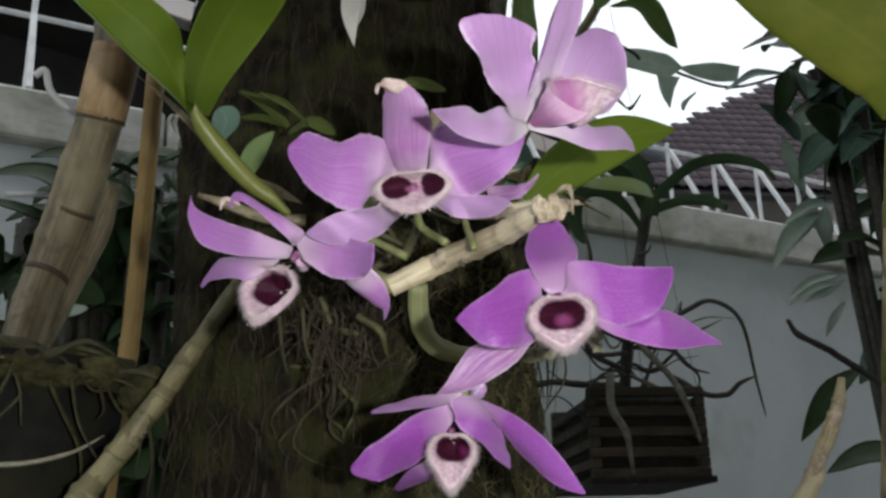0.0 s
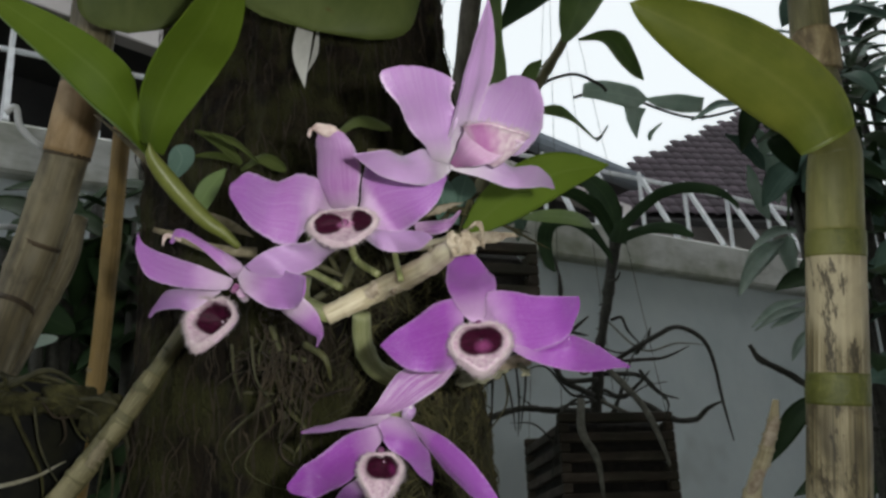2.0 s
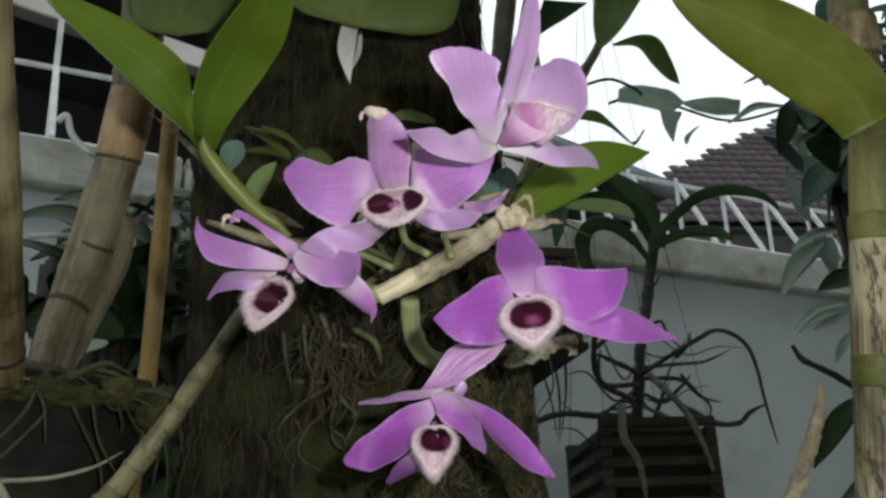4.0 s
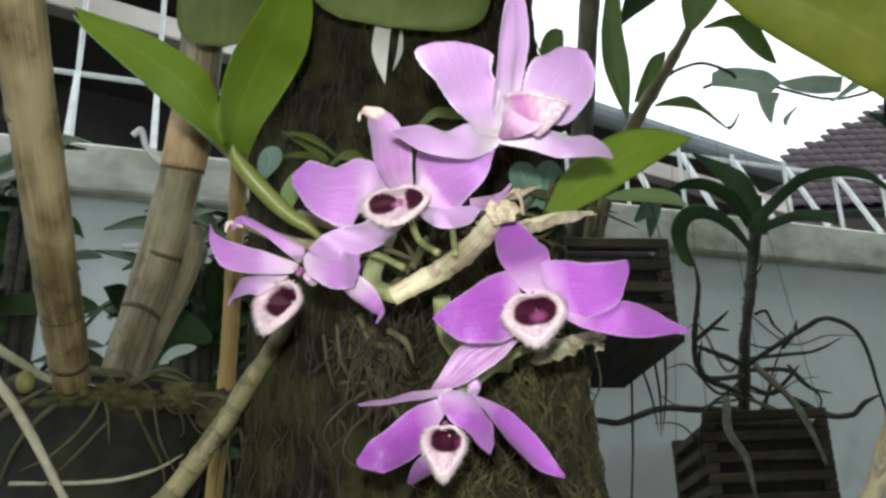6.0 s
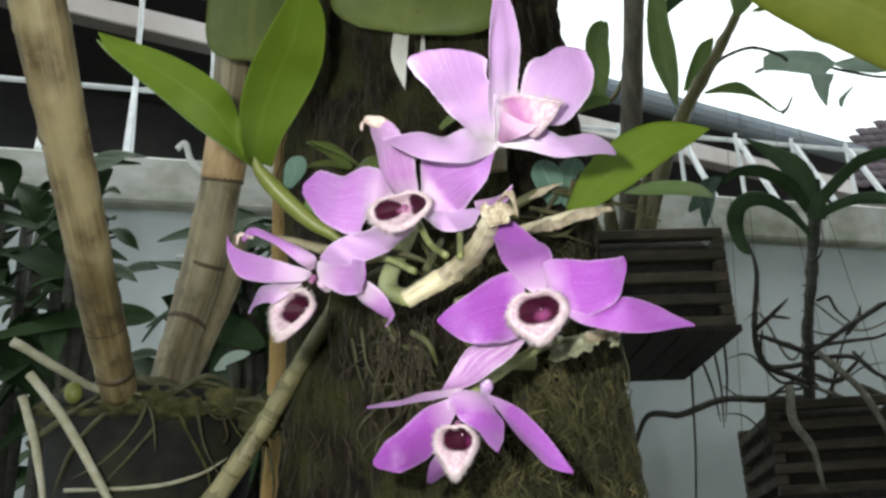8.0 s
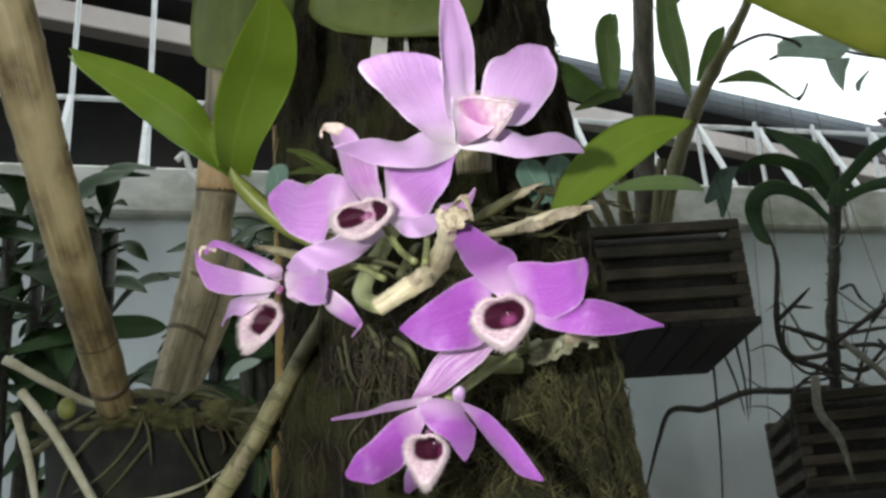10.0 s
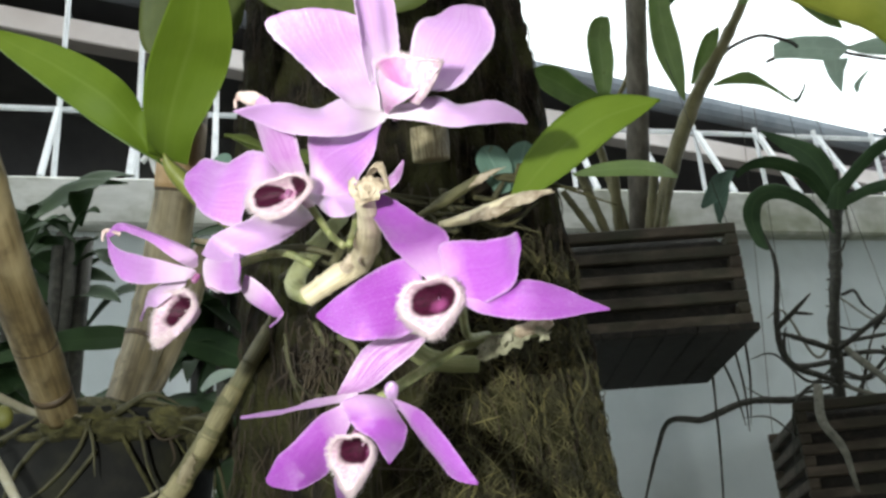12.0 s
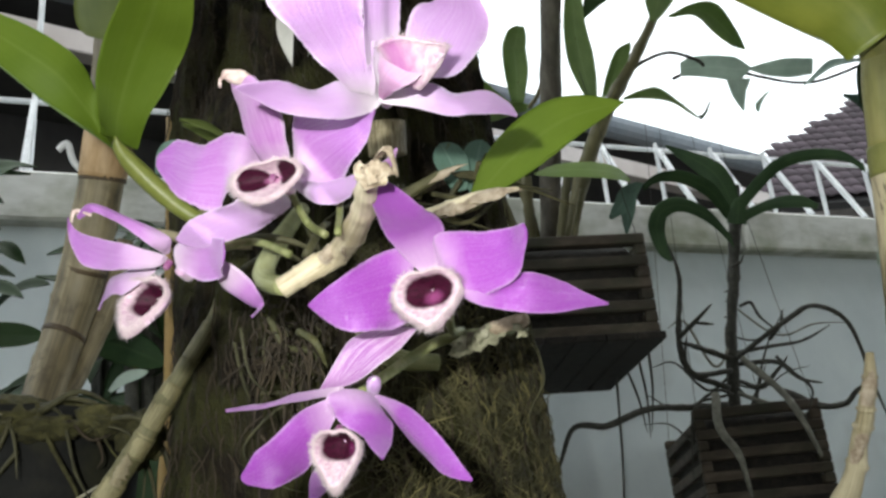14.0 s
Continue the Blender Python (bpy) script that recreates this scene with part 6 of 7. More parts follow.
# ---- plastic tag and the broad leaf over the trunk ----
tag = thing("plant_tag", (-0.0283, 0.3257, 1.6081), "pale pointed plastic plant tag", "tag")
leaf("strip", [(-0.0253, 0.3254, 1.6386), (-0.0278, 0.3275, 1.6204), (-0.0304, 0.3305, 1.6058), (-0.0295, 0.3339, 1.5917)], 0.0085, (-0.2, -0.95, 0.1), PAPER, tag, wide_at=0.62, blunt=1.3, fold=0.15, base=0.45, thick=0.0006)
leaf("strip", [(-0.0277, 0.3647, 1.6376), (-0.0292, 0.3677, 1.6284), (-0.0331, 0.3705, 1.6197)], 0.0028, (0.6, -0.8, 0.1), PAPER, tag, wide_at=0.5, blunt=1.3, base=0.5, thick=0.0006)

crown = thing("broad_leaf_plant", (-0.0151, 0.3158, 1.6681), "broad dull olive leaves hanging over the trunk", "plant")
leaf("leaf", [(-0.0031, 0.3360, 1.7371), (-0.0116, 0.3269, 1.6721), (-0.0189, 0.3141, 1.6313), (-0.0248, 0.3167, 1.6078)], 0.082, (0.0, -0.95, -0.2), LEAF_OLIVE, crown, wide_at=0.5, blunt=7.0, fold=0.05, base=0.4, cup=-0.25)
leaf("leaf", [(-0.0902, 0.3340, 1.7436), (-0.1002, 0.3426, 1.6921), (-0.1079, 0.3502, 1.6575), (-0.1100, 0.3542, 1.6325)], 0.058, (0.0, -0.95, -0.2), LEAF_OLIVE, crown, wide_at=0.5, blunt=5.0, fold=0.05, base=0.4, cup=-0.25)

# ---- thick cane with a big leaf ----
big = thing("big_cane_orchid", (0.178, 0.40, 0.0), "tall orchid with a thick sheathed cane and a heavy green leaf", "orchid")
low = Vector((0.1777, 0.3715, 1.4253))
high = Vector((0.1866, 0.3403, 1.5615))
stem("cane", [(*(low + (low - high) * 6.0), 0.0135), (*(low + (low - high) * 2.0), 0.0132), (*(low + (low - high) * 0.5), 0.0128), (*low, 0.0126), (*toward(low, high, 0.35), 0.0121), (*toward(low, high, 0.7), 0.0115), (*toward(low, high, 0.74), 0.0113)],
     0.0125, CRACKED_CANE, big, "thick cane wrapped in papery sheaths", sides=28, per=12, wobble=0.03)
for q0, q1 in ((0.255, 0.345), (0.675, 0.75)):
    stem("joint_band", [(*toward(low, high, q0), 0.0127 - 0.0012 * q0), (*toward(low, high, (q0 + q1) / 2), 0.0128 - 0.0012 * q0), (*toward(low, high, q1), 0.0127 - 0.0012 * q1)], 0.0125, GREEN_CANE, big, "bare olive green band", sides=28, per=5)
stem("upper_sheath", [(*toward(low, high, 0.745), 0.0113), (*toward(low, high, 0.9), 0.011), (*high, 0.0104), (*(0.1782, 0.3293, 1.5721), 0.0095)], 0.0105, OLIVE_SHEATH, big, "smooth olive green upper sheath", sides=24, per=8)
stem("upper_cane", [(*high, 0.0095), (*(0.1808, 0.3316, 1.5947), 0.0086), (*(0.1825, 0.3301, 1.6273), 0.0082), (*(0.1825, 0.3169, 1.6918), 0.008)], 0.0105, OLIVE_CANE, big, "brownish upper cane", sides=24, per=8)
stem("joint_band", [(*(0.1818, 0.3300, 1.6075), 0.0095), (*(0.1815, 0.3299, 1.5991), 0.0097), (*(0.1815, 0.3315, 1.5919), 0.0099)], 0.0095, OLD_CANE, big, "brown joint", sides=20)
leaf("leaf", [(0.1766, 0.3209, 1.5546), (0.1673, 0.3137, 1.5670), (0.1466, 0.3044, 1.5793), (0.1224, 0.2960, 1.5895), (0.0960, 0.2883, 1.5985)], 0.034, (-0.25, -0.85, -0.35), LEAF_YELLOW, big, "heavy yellow-green leaf", wide_at=0.42, blunt=2.2, cup=-0.32, base=0.72, thick=0.0022, nu=34, nv=16)

stub = thing("cane_stub", (0.1765, 0.4560, 1.4411), "short withered brown cane stub", "cane")
stem("cane", [(*(0.1792, 0.4286, 1.4745), 0.0017), (*(0.1775, 0.4327, 1.4626), 0.0027), (*(0.1757, 0.4373, 1.4556), 0.0032), (*(0.1738, 0.4433, 1.4475), 0.0034), (*(0.1670, 0.4553, 1.4283), 0.0046), (*(0.1537, 0.4711, 1.3989), 0.0055), (*(0.1350, 0.5084, 1.3222), 0.0065)], 0.005, YOUNG_CANE, stub, sides=16, per=12, joints=16, swell=0.22, wobble=0.4)
for k, (a, b) in enumerate((((0.1742, 0.4337, 1.4538), (0.1781, 0.4271, 1.4668)), ((0.1676, 0.4485, 1.4328), (0.1735, 0.4393, 1.4470)))):
    petal("sheath", a, b, 0.006, (0.1, -0.9, 0.2), STRAW, stub, 0.08, wide_at=0.5, blunt=2, cup=-0.5, base=0.7, crumple=0.1, ragged=0.6, seed=k + 0.5, behind=0.0, label="dry papery sheath")


# ---- slatted baskets ----
def basket(at, yaw, wide, deep, high, levels, label):
    """A hanging basket of crossed wooden slats; at is the middle of its floor."""
    ob = thing("slatted_basket", at, label, "basket", "slatted baskets")
    m = pose(*at, 0, 0, yaw)
    step = high / levels
    t = 0.013
    for i in range(levels):
        z = step * (i + 0.5)
        for sgn in (-1, 1):
            if i % 2 == 0:
                part("slat", box(bmesh.new(), (wide - t, t, step * 0.96), m @ pose(0, sgn * (deep / 2 - t), z), 0.0015), SLAT, ob, smooth=False)
            else:
                part("slat", box(bmesh.new(), (t, deep - t, step * 0.96), m @ pose(sgn * (wide / 2 - t), 0, z), 0.0015), SLAT, ob, smooth=False)
    # wooden floor slats take the filling's near-black colour as the underside's shade
    for k in range(7):
        part("floor_slat", box(bmesh.new(), (wide * 0.136, deep * 0.98, 0.008), m @ pose((k - 3) * wide * 0.14, 0, -0.003), 0.001), PEAT_AND_SHADE, ob, smooth=False)
    part("filling", box(bmesh.new(), (wide - 0.032, deep - 0.032, high * 0.9), m @ pose(0, 0, high * 0.47), 0.01), PEAT_AND_SHADE, ob, "dark fibrous filling")
    for sx in (-1, 1):
        for sy in (-1, 1):
            part("wire", tube(bmesh.new(), [m @ Vector((sx * (wide / 2 - t), sy * (deep / 2 - t), high)), m @ Vector((0, 0, high + 0.9))], 0.0004, sides=5), DARK_ROOT, ob, "thin hanging wire")
    return ob


basket((0.0165, 1.113, 1.658), 15, 0.235, 0.235, 0.115, 9, "weathered dark wooden slat basket with a shrub")
basket((0.2545, 1.358, 1.497), 6, 0.167, 0.24, 0.115, 9, "weathered dark wooden slat basket with a strap-leaved orchid")

# ---- shrub in the first basket ----
shrub = thing("basket_shrub", (0.03, 1.12, 1.76), "leafy dark-stemmed shrub growing out of a slatted basket", "shrub")
stem("main_stem", [(*(0.0494, 1.0927, 1.7952), 0.0125), (*(0.0638, 1.0851, 1.9075), 0.0135), (*(0.0786, 1.0780, 2.0185), 0.0135), (*(0.0976, 1.0623, 2.1543), 0.013), (*(0.1227, 1.0511, 2.3381), 0.012)], 0.013, BARKY, shrub, "dark woody stem", sides=12, wobble=0.15)
stem("twig", [(*(0.0699, 1.0769, 1.7927), 0.008), (*(0.1024, 1.0733, 1.8789), 0.009), (*(0.1374, 1.0769, 1.9487), 0.0085), (*(0.1783, 1.0839, 2.0137), 0.007), (*(0.2179, 1.0897, 2.0809), 0.006), (*(0.2598, 1.0901, 2.1632), 0.005)], 0.008, OLIVE_CANE, shrub, "olive twig", sides=10, wobble=0.2, joints=6, swell=0.2)
for a, b, r in (((0.0172, 1.0448, 1.7831), (-0.0021, 1.0129, 1.8508), 0.005), ((0.0283, 1.0673, 1.7895), (0.0334, 1.0395, 1.8628), 0.006), ((0.0601, 1.0572, 1.7801), (0.0808, 1.0321, 1.8569), 0.005), ((0.0049, 1.0413, 1.7840), (-0.0236, 1.0138, 1.8342), 0.004), ((0.0736, 1.0611, 1.7791), (0.0949, 1.0622, 1.8462), 0.004), ((0.0362, 1.0985, 1.7998), (0.0186, 1.0602, 1.9126), 0.005)):
    stem("cane", [a, toward(a, b, 0.5), b], r, OLIVE_CANE, shrub, sides=10, per=8, joints=4, swell=0.15, wobble=0.1)
SHRUB_LEAVES = (
        ([(0.0267, 1.0949, 1.9914), (0.0095, 1.0773, 2.0024), (-0.0071, 1.0583, 2.0147), (-0.0252, 1.0441, 2.0180), (-0.0452, 1.0354, 2.0114)],
         [(0.0185, 1.0978, 1.9852), (-0.0025, 1.0903, 1.9779), (-0.0236, 1.0738, 1.9857), (-0.0403, 1.0559, 1.9957), (-0.0470, 1.0365, 2.0092)], LEAF_MID, -0.1),
        ([(0.0256, 1.0940, 1.9928), (0.0224, 1.0772, 2.0212), (0.0238, 1.0590, 2.0506), (0.0325, 1.0498, 2.0654), (0.0463, 1.0462, 2.0718)],
         [(0.0405, 1.0961, 1.9905), (0.0518, 1.0778, 2.0225), (0.0524, 1.0595, 2.0518), (0.0504, 1.0487, 2.0683), (0.0477, 1.0464, 2.0716)], LEAF_MID, -0.1),
        ([(0.0470, 1.0977, 1.9882), (0.0275, 1.0867, 1.9890), (0.0060, 1.0813, 1.9790), (-0.0125, 1.0776, 1.9655)],
         [(0.0442, 1.1014, 1.9813), (0.0247, 1.0942, 1.9754), (0.0036, 1.0877, 1.9671), (-0.0125, 1.0793, 1.9624)], LEAF_MID, -0.1),
        ([(0.1131, 0.9975, 2.0985), (0.1016, 1.0279, 2.0508), (0.1010, 1.0509, 2.0101), (0.1149, 1.0704, 1.9713), (0.1246, 1.0781, 1.9516)],
         [(0.1270, 0.9991, 2.0957), (0.1276, 1.0306, 2.0457), (0.1318, 1.0467, 2.0155), (0.1316, 1.0634, 1.9827), (0.1265, 1.0782, 1.9512)], LEAF_MID, -0.1),
        ([(0.1368, 1.1047, 1.9855), (0.1455, 1.0887, 2.0061), (0.1604, 1.0711, 2.0275), (0.1772, 1.0632, 2.0318)],
         [(0.1489, 1.1044, 1.9849), (0.1676, 1.0872, 2.0061), (0.1785, 1.0710, 2.0253), (0.1791, 1.0633, 2.0314)], LEAF_MID, -0.1),
        ([(0.1633, 1.1119, 1.9842), (0.1832, 1.1120, 1.9906), (0.2069, 1.1138, 1.9924), (0.2305, 1.1256, 1.9753), (0.2534, 1.1383, 1.9548)],
         [(0.1629, 1.1133, 1.9818), (0.1882, 1.1168, 1.9810), (0.2202, 1.1226, 1.9736), (0.2427, 1.1329, 1.9583), (0.2525, 1.1392, 1.9532)], LEAF_MID, -0.1),
        ([(0.2524, 1.1376, 1.9563), (0.2589, 1.1334, 1.9572), (0.2675, 1.1240, 1.9672)],
         [(0.2547, 1.1401, 1.9508), (0.2610, 1.1346, 1.9542), (0.2692, 1.1242, 1.9661)], LEAF_DARK, -0.1),
        ([(0.2336, 1.0983, 2.0821), (0.2683, 1.0965, 2.0935), (0.2973, 1.1034, 2.0917), (0.3184, 1.1262, 2.0661), (0.3296, 1.1471, 2.0459)],
         [(0.2384, 1.0991, 2.0794), (0.2676, 1.1050, 2.0803), (0.2890, 1.1227, 2.0633), (0.3107, 1.1382, 2.0488), (0.3288, 1.1479, 2.0448)], LEAF_MID, -0.1),
        ([(0.2065, 1.0406, 2.1210), (0.2053, 1.0620, 2.0897), (0.2093, 1.0769, 2.0655)],
         [(0.2668, 1.0371, 2.1101), (0.2432, 1.0598, 2.0832), (0.2218, 1.0743, 2.0664), (0.2112, 1.0775, 2.0640)], LEAF_MID, -0.1),
        ([(0.1968, 1.0304, 2.1025), (0.1646, 1.0419, 2.0858), (0.1429, 1.0470, 2.0754), (0.1237, 1.0518, 2.0644)],
         [(0.1403, 1.0314, 2.1110), (0.1307, 1.0441, 2.0876), (0.1261, 1.0489, 2.0747), (0.1231, 1.0510, 2.0657)], LEAF_DARK, -0.1),
        ([(0.0262, 1.0541, 2.0468), (0.0304, 1.0430, 2.0583), (0.0403, 1.0359, 2.0633), (0.0528, 1.0338, 2.0603)],
         [(0.0483, 1.0580, 2.0407), (0.0538, 1.0517, 2.0444), (0.0556, 1.0416, 2.0542), (0.0548, 1.0343, 2.0595)], LEAF_MID, -0.1),
        ([(0.1635, 1.1343, 1.8783), (0.1439, 1.1311, 1.8718), (0.1316, 1.1321, 1.8537), (0.1235, 1.1322, 1.8367)],
         [(0.1709, 1.1350, 1.8756), (0.1598, 1.1364, 1.8574), (0.1453, 1.1365, 1.8417), (0.1261, 1.1336, 1.8331)], LEAF_BLUE, -0.1),
        ([(0.1469, 1.1349, 1.8668), (0.1389, 1.1371, 1.8432), (0.1397, 1.1396, 1.8168)],
         [(0.1628, 1.1339, 1.8670), (0.1555, 1.1375, 1.8401), (0.1431, 1.1404, 1.8142)], LEAF_BLUE, -0.1),
)
for near, far, mt, bend in SHRUB_LEAVES:
    lofted("leaf", near, far, mt, shrub, dome=bend, behind=0.0, frill=0.0, ruffle=0.02, thick=0.001, nu=18, nv=10)
stem("twig", [(0.1764, 1.0899, 2.0072), (0.1948, 1.088, 2.0174), (0.2253, 1.0872, 2.0228), (0.256, 1.0951, 2.012), (0.2655, 1.0987, 2.0031)], 0.0022, DARK_ROOT, shrub, "thin bent twig", sides=7)
stem("twig", [(0.0461, 1.1, 1.984), (0.0592, 1.093, 1.9972), (0.0751, 1.0729, 2.0219)], 0.003, OLIVE_CANE, shrub, sides=7)

climber = thing("climbing_twig", (0.2781, 1.1933, 2.0556), "greyish leafy twig against the sky", "plant")
for near, far, mt, bend in (
        ([(0.2458, 1.1489, 2.0423), (0.2572, 1.1411, 2.0429), (0.2795, 1.1345, 2.0381), (0.3099, 1.1297, 2.0265), (0.3270, 1.1304, 2.0089)],
         [(0.2445, 1.1578, 2.0272), (0.2635, 1.1530, 2.0205), (0.2881, 1.1488, 2.0103), (0.3109, 1.1443, 2.0004), (0.3267, 1.1318, 2.0066)], LEAF_PALE, 0.1),
        ([(0.3258, 1.1305, 2.0092), (0.3451, 1.1274, 2.0105), (0.3700, 1.1237, 2.0098), (0.3994, 1.1218, 2.0027)],
         [(0.3253, 1.1325, 2.0058), (0.3430, 1.1355, 1.9968), (0.3699, 1.1355, 1.9886), (0.3970, 1.1318, 1.9859)], LEAF_PALE, 0.1),
        ([(0.2968, 1.1442, 2.0054), (0.3002, 1.1459, 1.9799), (0.3084, 1.1446, 1.9574)],
         [(0.3261, 1.1418, 1.9992), (0.3169, 1.1424, 1.9802), (0.3102, 1.1448, 1.9563)], LEAF_PALE, 0.1),
        ([(0.3241, 1.1439, 1.9526), (0.3234, 1.1345, 1.9599), (0.3383, 1.1215, 1.9676)],
         [(0.3278, 1.1433, 1.9522), (0.3308, 1.1334, 1.9591), (0.3400, 1.1217, 1.9665)], LEAF_PALE, 0.1),
):
    lofted("leaf", near, far, mt, climber, dome=bend, behind=0.0, frill=0.05, ruffle=0.08, thick=0.0008, nu=18, nv=10)
stem("twig", [(0.2402, 1.2014, 2.0500), (0.2956, 1.2027, 2.0651), (0.3552, 1.2280, 2.0486), (0.4323, 1.2525, 2.0396), (0.5353, 1.2741, 2.0739)], 0.0022, DARK_ROOT, climber, sides=6, wobble=0.2)
for k, (pts, w, fc) in enumerate((
        (((0.4028, 1.1974, 2.0079), (0.4506, 1.1893, 2.0284), (0.5052, 1.1913, 2.0190)), 0.03, (0, -0.7, 0.6)), (((0.4492, 1.2034, 1.9876), (0.4800, 1.2095, 1.9680), (0.4990, 1.2103, 1.9335)), 0.035, (0, -0.9, 0.2)),
        (((0.4888, 1.1992, 1.9974), (0.5148, 1.2142, 1.9519), (0.5170, 1.2254, 1.8886)), 0.04, (-0.2, -0.9, 0.2)), (((0.4793, 1.2171, 1.9457), (0.4898, 1.2298, 1.9082), (0.5046, 1.2331, 1.8669)), 0.036, (0.2, -0.9, 0.2)))):
    leaf("leaf", pts, w * 0.75, fc, LEAF_BLUE if k < 2 else LEAF_PALE, climber, wide_at=0.5, blunt=2.2, fold=0.15, base=0.2, nu=14, nv=8, wave=0.15, seed=k + 9)

# ---- strap-leaved orchid in the second basket ----
strap = thing("strap_orchid", (0.2547, 1.3033, 1.6382), "strap-leaved orchid on a bare dark stem with wiry roots", "orchid")
STALK = [Vector(p) for p in ((0.2485, 1.3014, 1.6121), (0.2585, 1.2676, 1.7053), (0.2737, 1.2535, 1.7772), (0.2884, 1.2389, 1.8502), (0.2959, 1.2335, 1.8962))]
stem("main_stem", [(*p, r) for p, r in zip(STALK, (0.008, 0.0072, 0.0068, 0.0078, 0.006))], 0.007, DARK_ROOT, strap, "bare dark stem with old leaf bases", sides=12, per=10, joints=18, swell=0.22, wobble=0.35)
rr = random.Random(31)
spots = spline(STALK, 8)
for k in range(3, 27):
    p = Vector(spots[k][:3])
    d = Vector((1 if k % 2 else -1, rr.uniform(-0.8, 0.1), rr.uniform(0.1, 0.9))).normalized()
    leaf("leaf_base", [p, p + d * 0.006 + Vector((0, 0, 0.002)), p + d * rr.uniform(0.008, 0.011)], 0.009, (0, -0.7, 0.7), DARK_ROOT, strap, "withered leaf base", wide_at=0.3, blunt=1.5, cup=-0.4, base=0.8, nu=6, nv=4, ragged=0.6, seed=k)
for k in range(12):
    p = Vector(spots[rr.randint(0, 12)][:3])
    side = 1 if k % 3 else -1
    reach = rr.uniform(0.04, 0.13)
    q = p + Vector((side * reach, -rr.uniform(0.01, 0.06), rr.uniform(-0.05, 0.06)))
    m1 = p.lerp(q, 0.35) + Vector((0, 0, rr.uniform(-0.05, 0.0)))
    m2 = p.lerp(q, 0.7) + Vector((0, 0, rr.uniform(-0.02, 0.02)))
    stem("aerial_root", [p, m1, m2, q], rr.uniform(0.001, 0.0026), DARK_ROOT if k % 4 else GREY_ROOT, strap, sides=6, per=6, wobble=0.4)
for near, far, mt, bend in (
        ([(0.2900, 1.1978, 1.8470), (0.2905, 1.1974, 1.8812), (0.2787, 1.1987, 1.9141), (0.2500, 1.2055, 1.9388), (0.2173, 1.2135, 1.9597)],
         [(0.2718, 1.2009, 1.8465), (0.2649, 1.2031, 1.8773), (0.2505, 1.2067, 1.9056), (0.2318, 1.2105, 1.9330), (0.2156, 1.2144, 1.9581)], LEAF_STRAP, 0.12),
        ([(0.2788, 1.1986, 1.8495), (0.2654, 1.1786, 1.8716), (0.2501, 1.1634, 1.8815), (0.2188, 1.1495, 1.8922), (0.1903, 1.1410, 1.8880), (0.1693, 1.1358, 1.8740)],
         [(0.2716, 1.2042, 1.8381), (0.2511, 1.1839, 1.8639), (0.2266, 1.1681, 1.8778), (0.2038, 1.1559, 1.8815), (0.1864, 1.1461, 1.8775), (0.1713, 1.1389, 1.8667)], LEAF_STRAP, 0.12),
        ([(0.2738, 1.2102, 1.8212), (0.2496, 1.1942, 1.8534), (0.2159, 1.1839, 1.8709), (0.1877, 1.1822, 1.8642), (0.1723, 1.1866, 1.8384), (0.1798, 1.1926, 1.8016), (0.1906, 1.1891, 1.7888)],
         [(0.2761, 1.2160, 1.8042), (0.2525, 1.2020, 1.8325), (0.2224, 1.1912, 1.8513), (0.1997, 1.1874, 1.8487), (0.1919, 1.1890, 1.8281), (0.1939, 1.1912, 1.8023), (0.1953, 1.1886, 1.7892)], LEAF_STRAP, 0.12),
        ([(0.2778, 1.1994, 1.8529), (0.3157, 1.1685, 1.8798), (0.3373, 1.1475, 1.8878), (0.3669, 1.1284, 1.8852), (0.4003, 1.1128, 1.8693), (0.4184, 1.1046, 1.8451)],
         [(0.2873, 1.2020, 1.8412), (0.3283, 1.1691, 1.8710), (0.3495, 1.1495, 1.8758), (0.3784, 1.1315, 1.8702), (0.4054, 1.1169, 1.8557), (0.4190, 1.1082, 1.8357)], LEAF_STRAP, 0.12),
        ([(0.2804, 1.2030, 1.8422), (0.3231, 1.1788, 1.8482), (0.3530, 1.1611, 1.8412), (0.3712, 1.1505, 1.8223)],
         [(0.2864, 1.2060, 1.8310), (0.3221, 1.1838, 1.8355), (0.3519, 1.1669, 1.8269), (0.3689, 1.1535, 1.8162)], LEAF_STRAP, 0.12),
        ([(0.2703, 1.2009, 1.8332), (0.2790, 1.1950, 1.8517), (0.2862, 1.1921, 1.8627)],
         [(0.2936, 1.1995, 1.8266), (0.2963, 1.1936, 1.8478), (0.2937, 1.1915, 1.8610)], LEAF_STRAP, 0.12),
):
    lofted("leaf", near, far, mt, strap, dome=bend, behind=0.0, frill=0.0, ruffle=0.01, thick=0.0016, nu=30, nv=10)
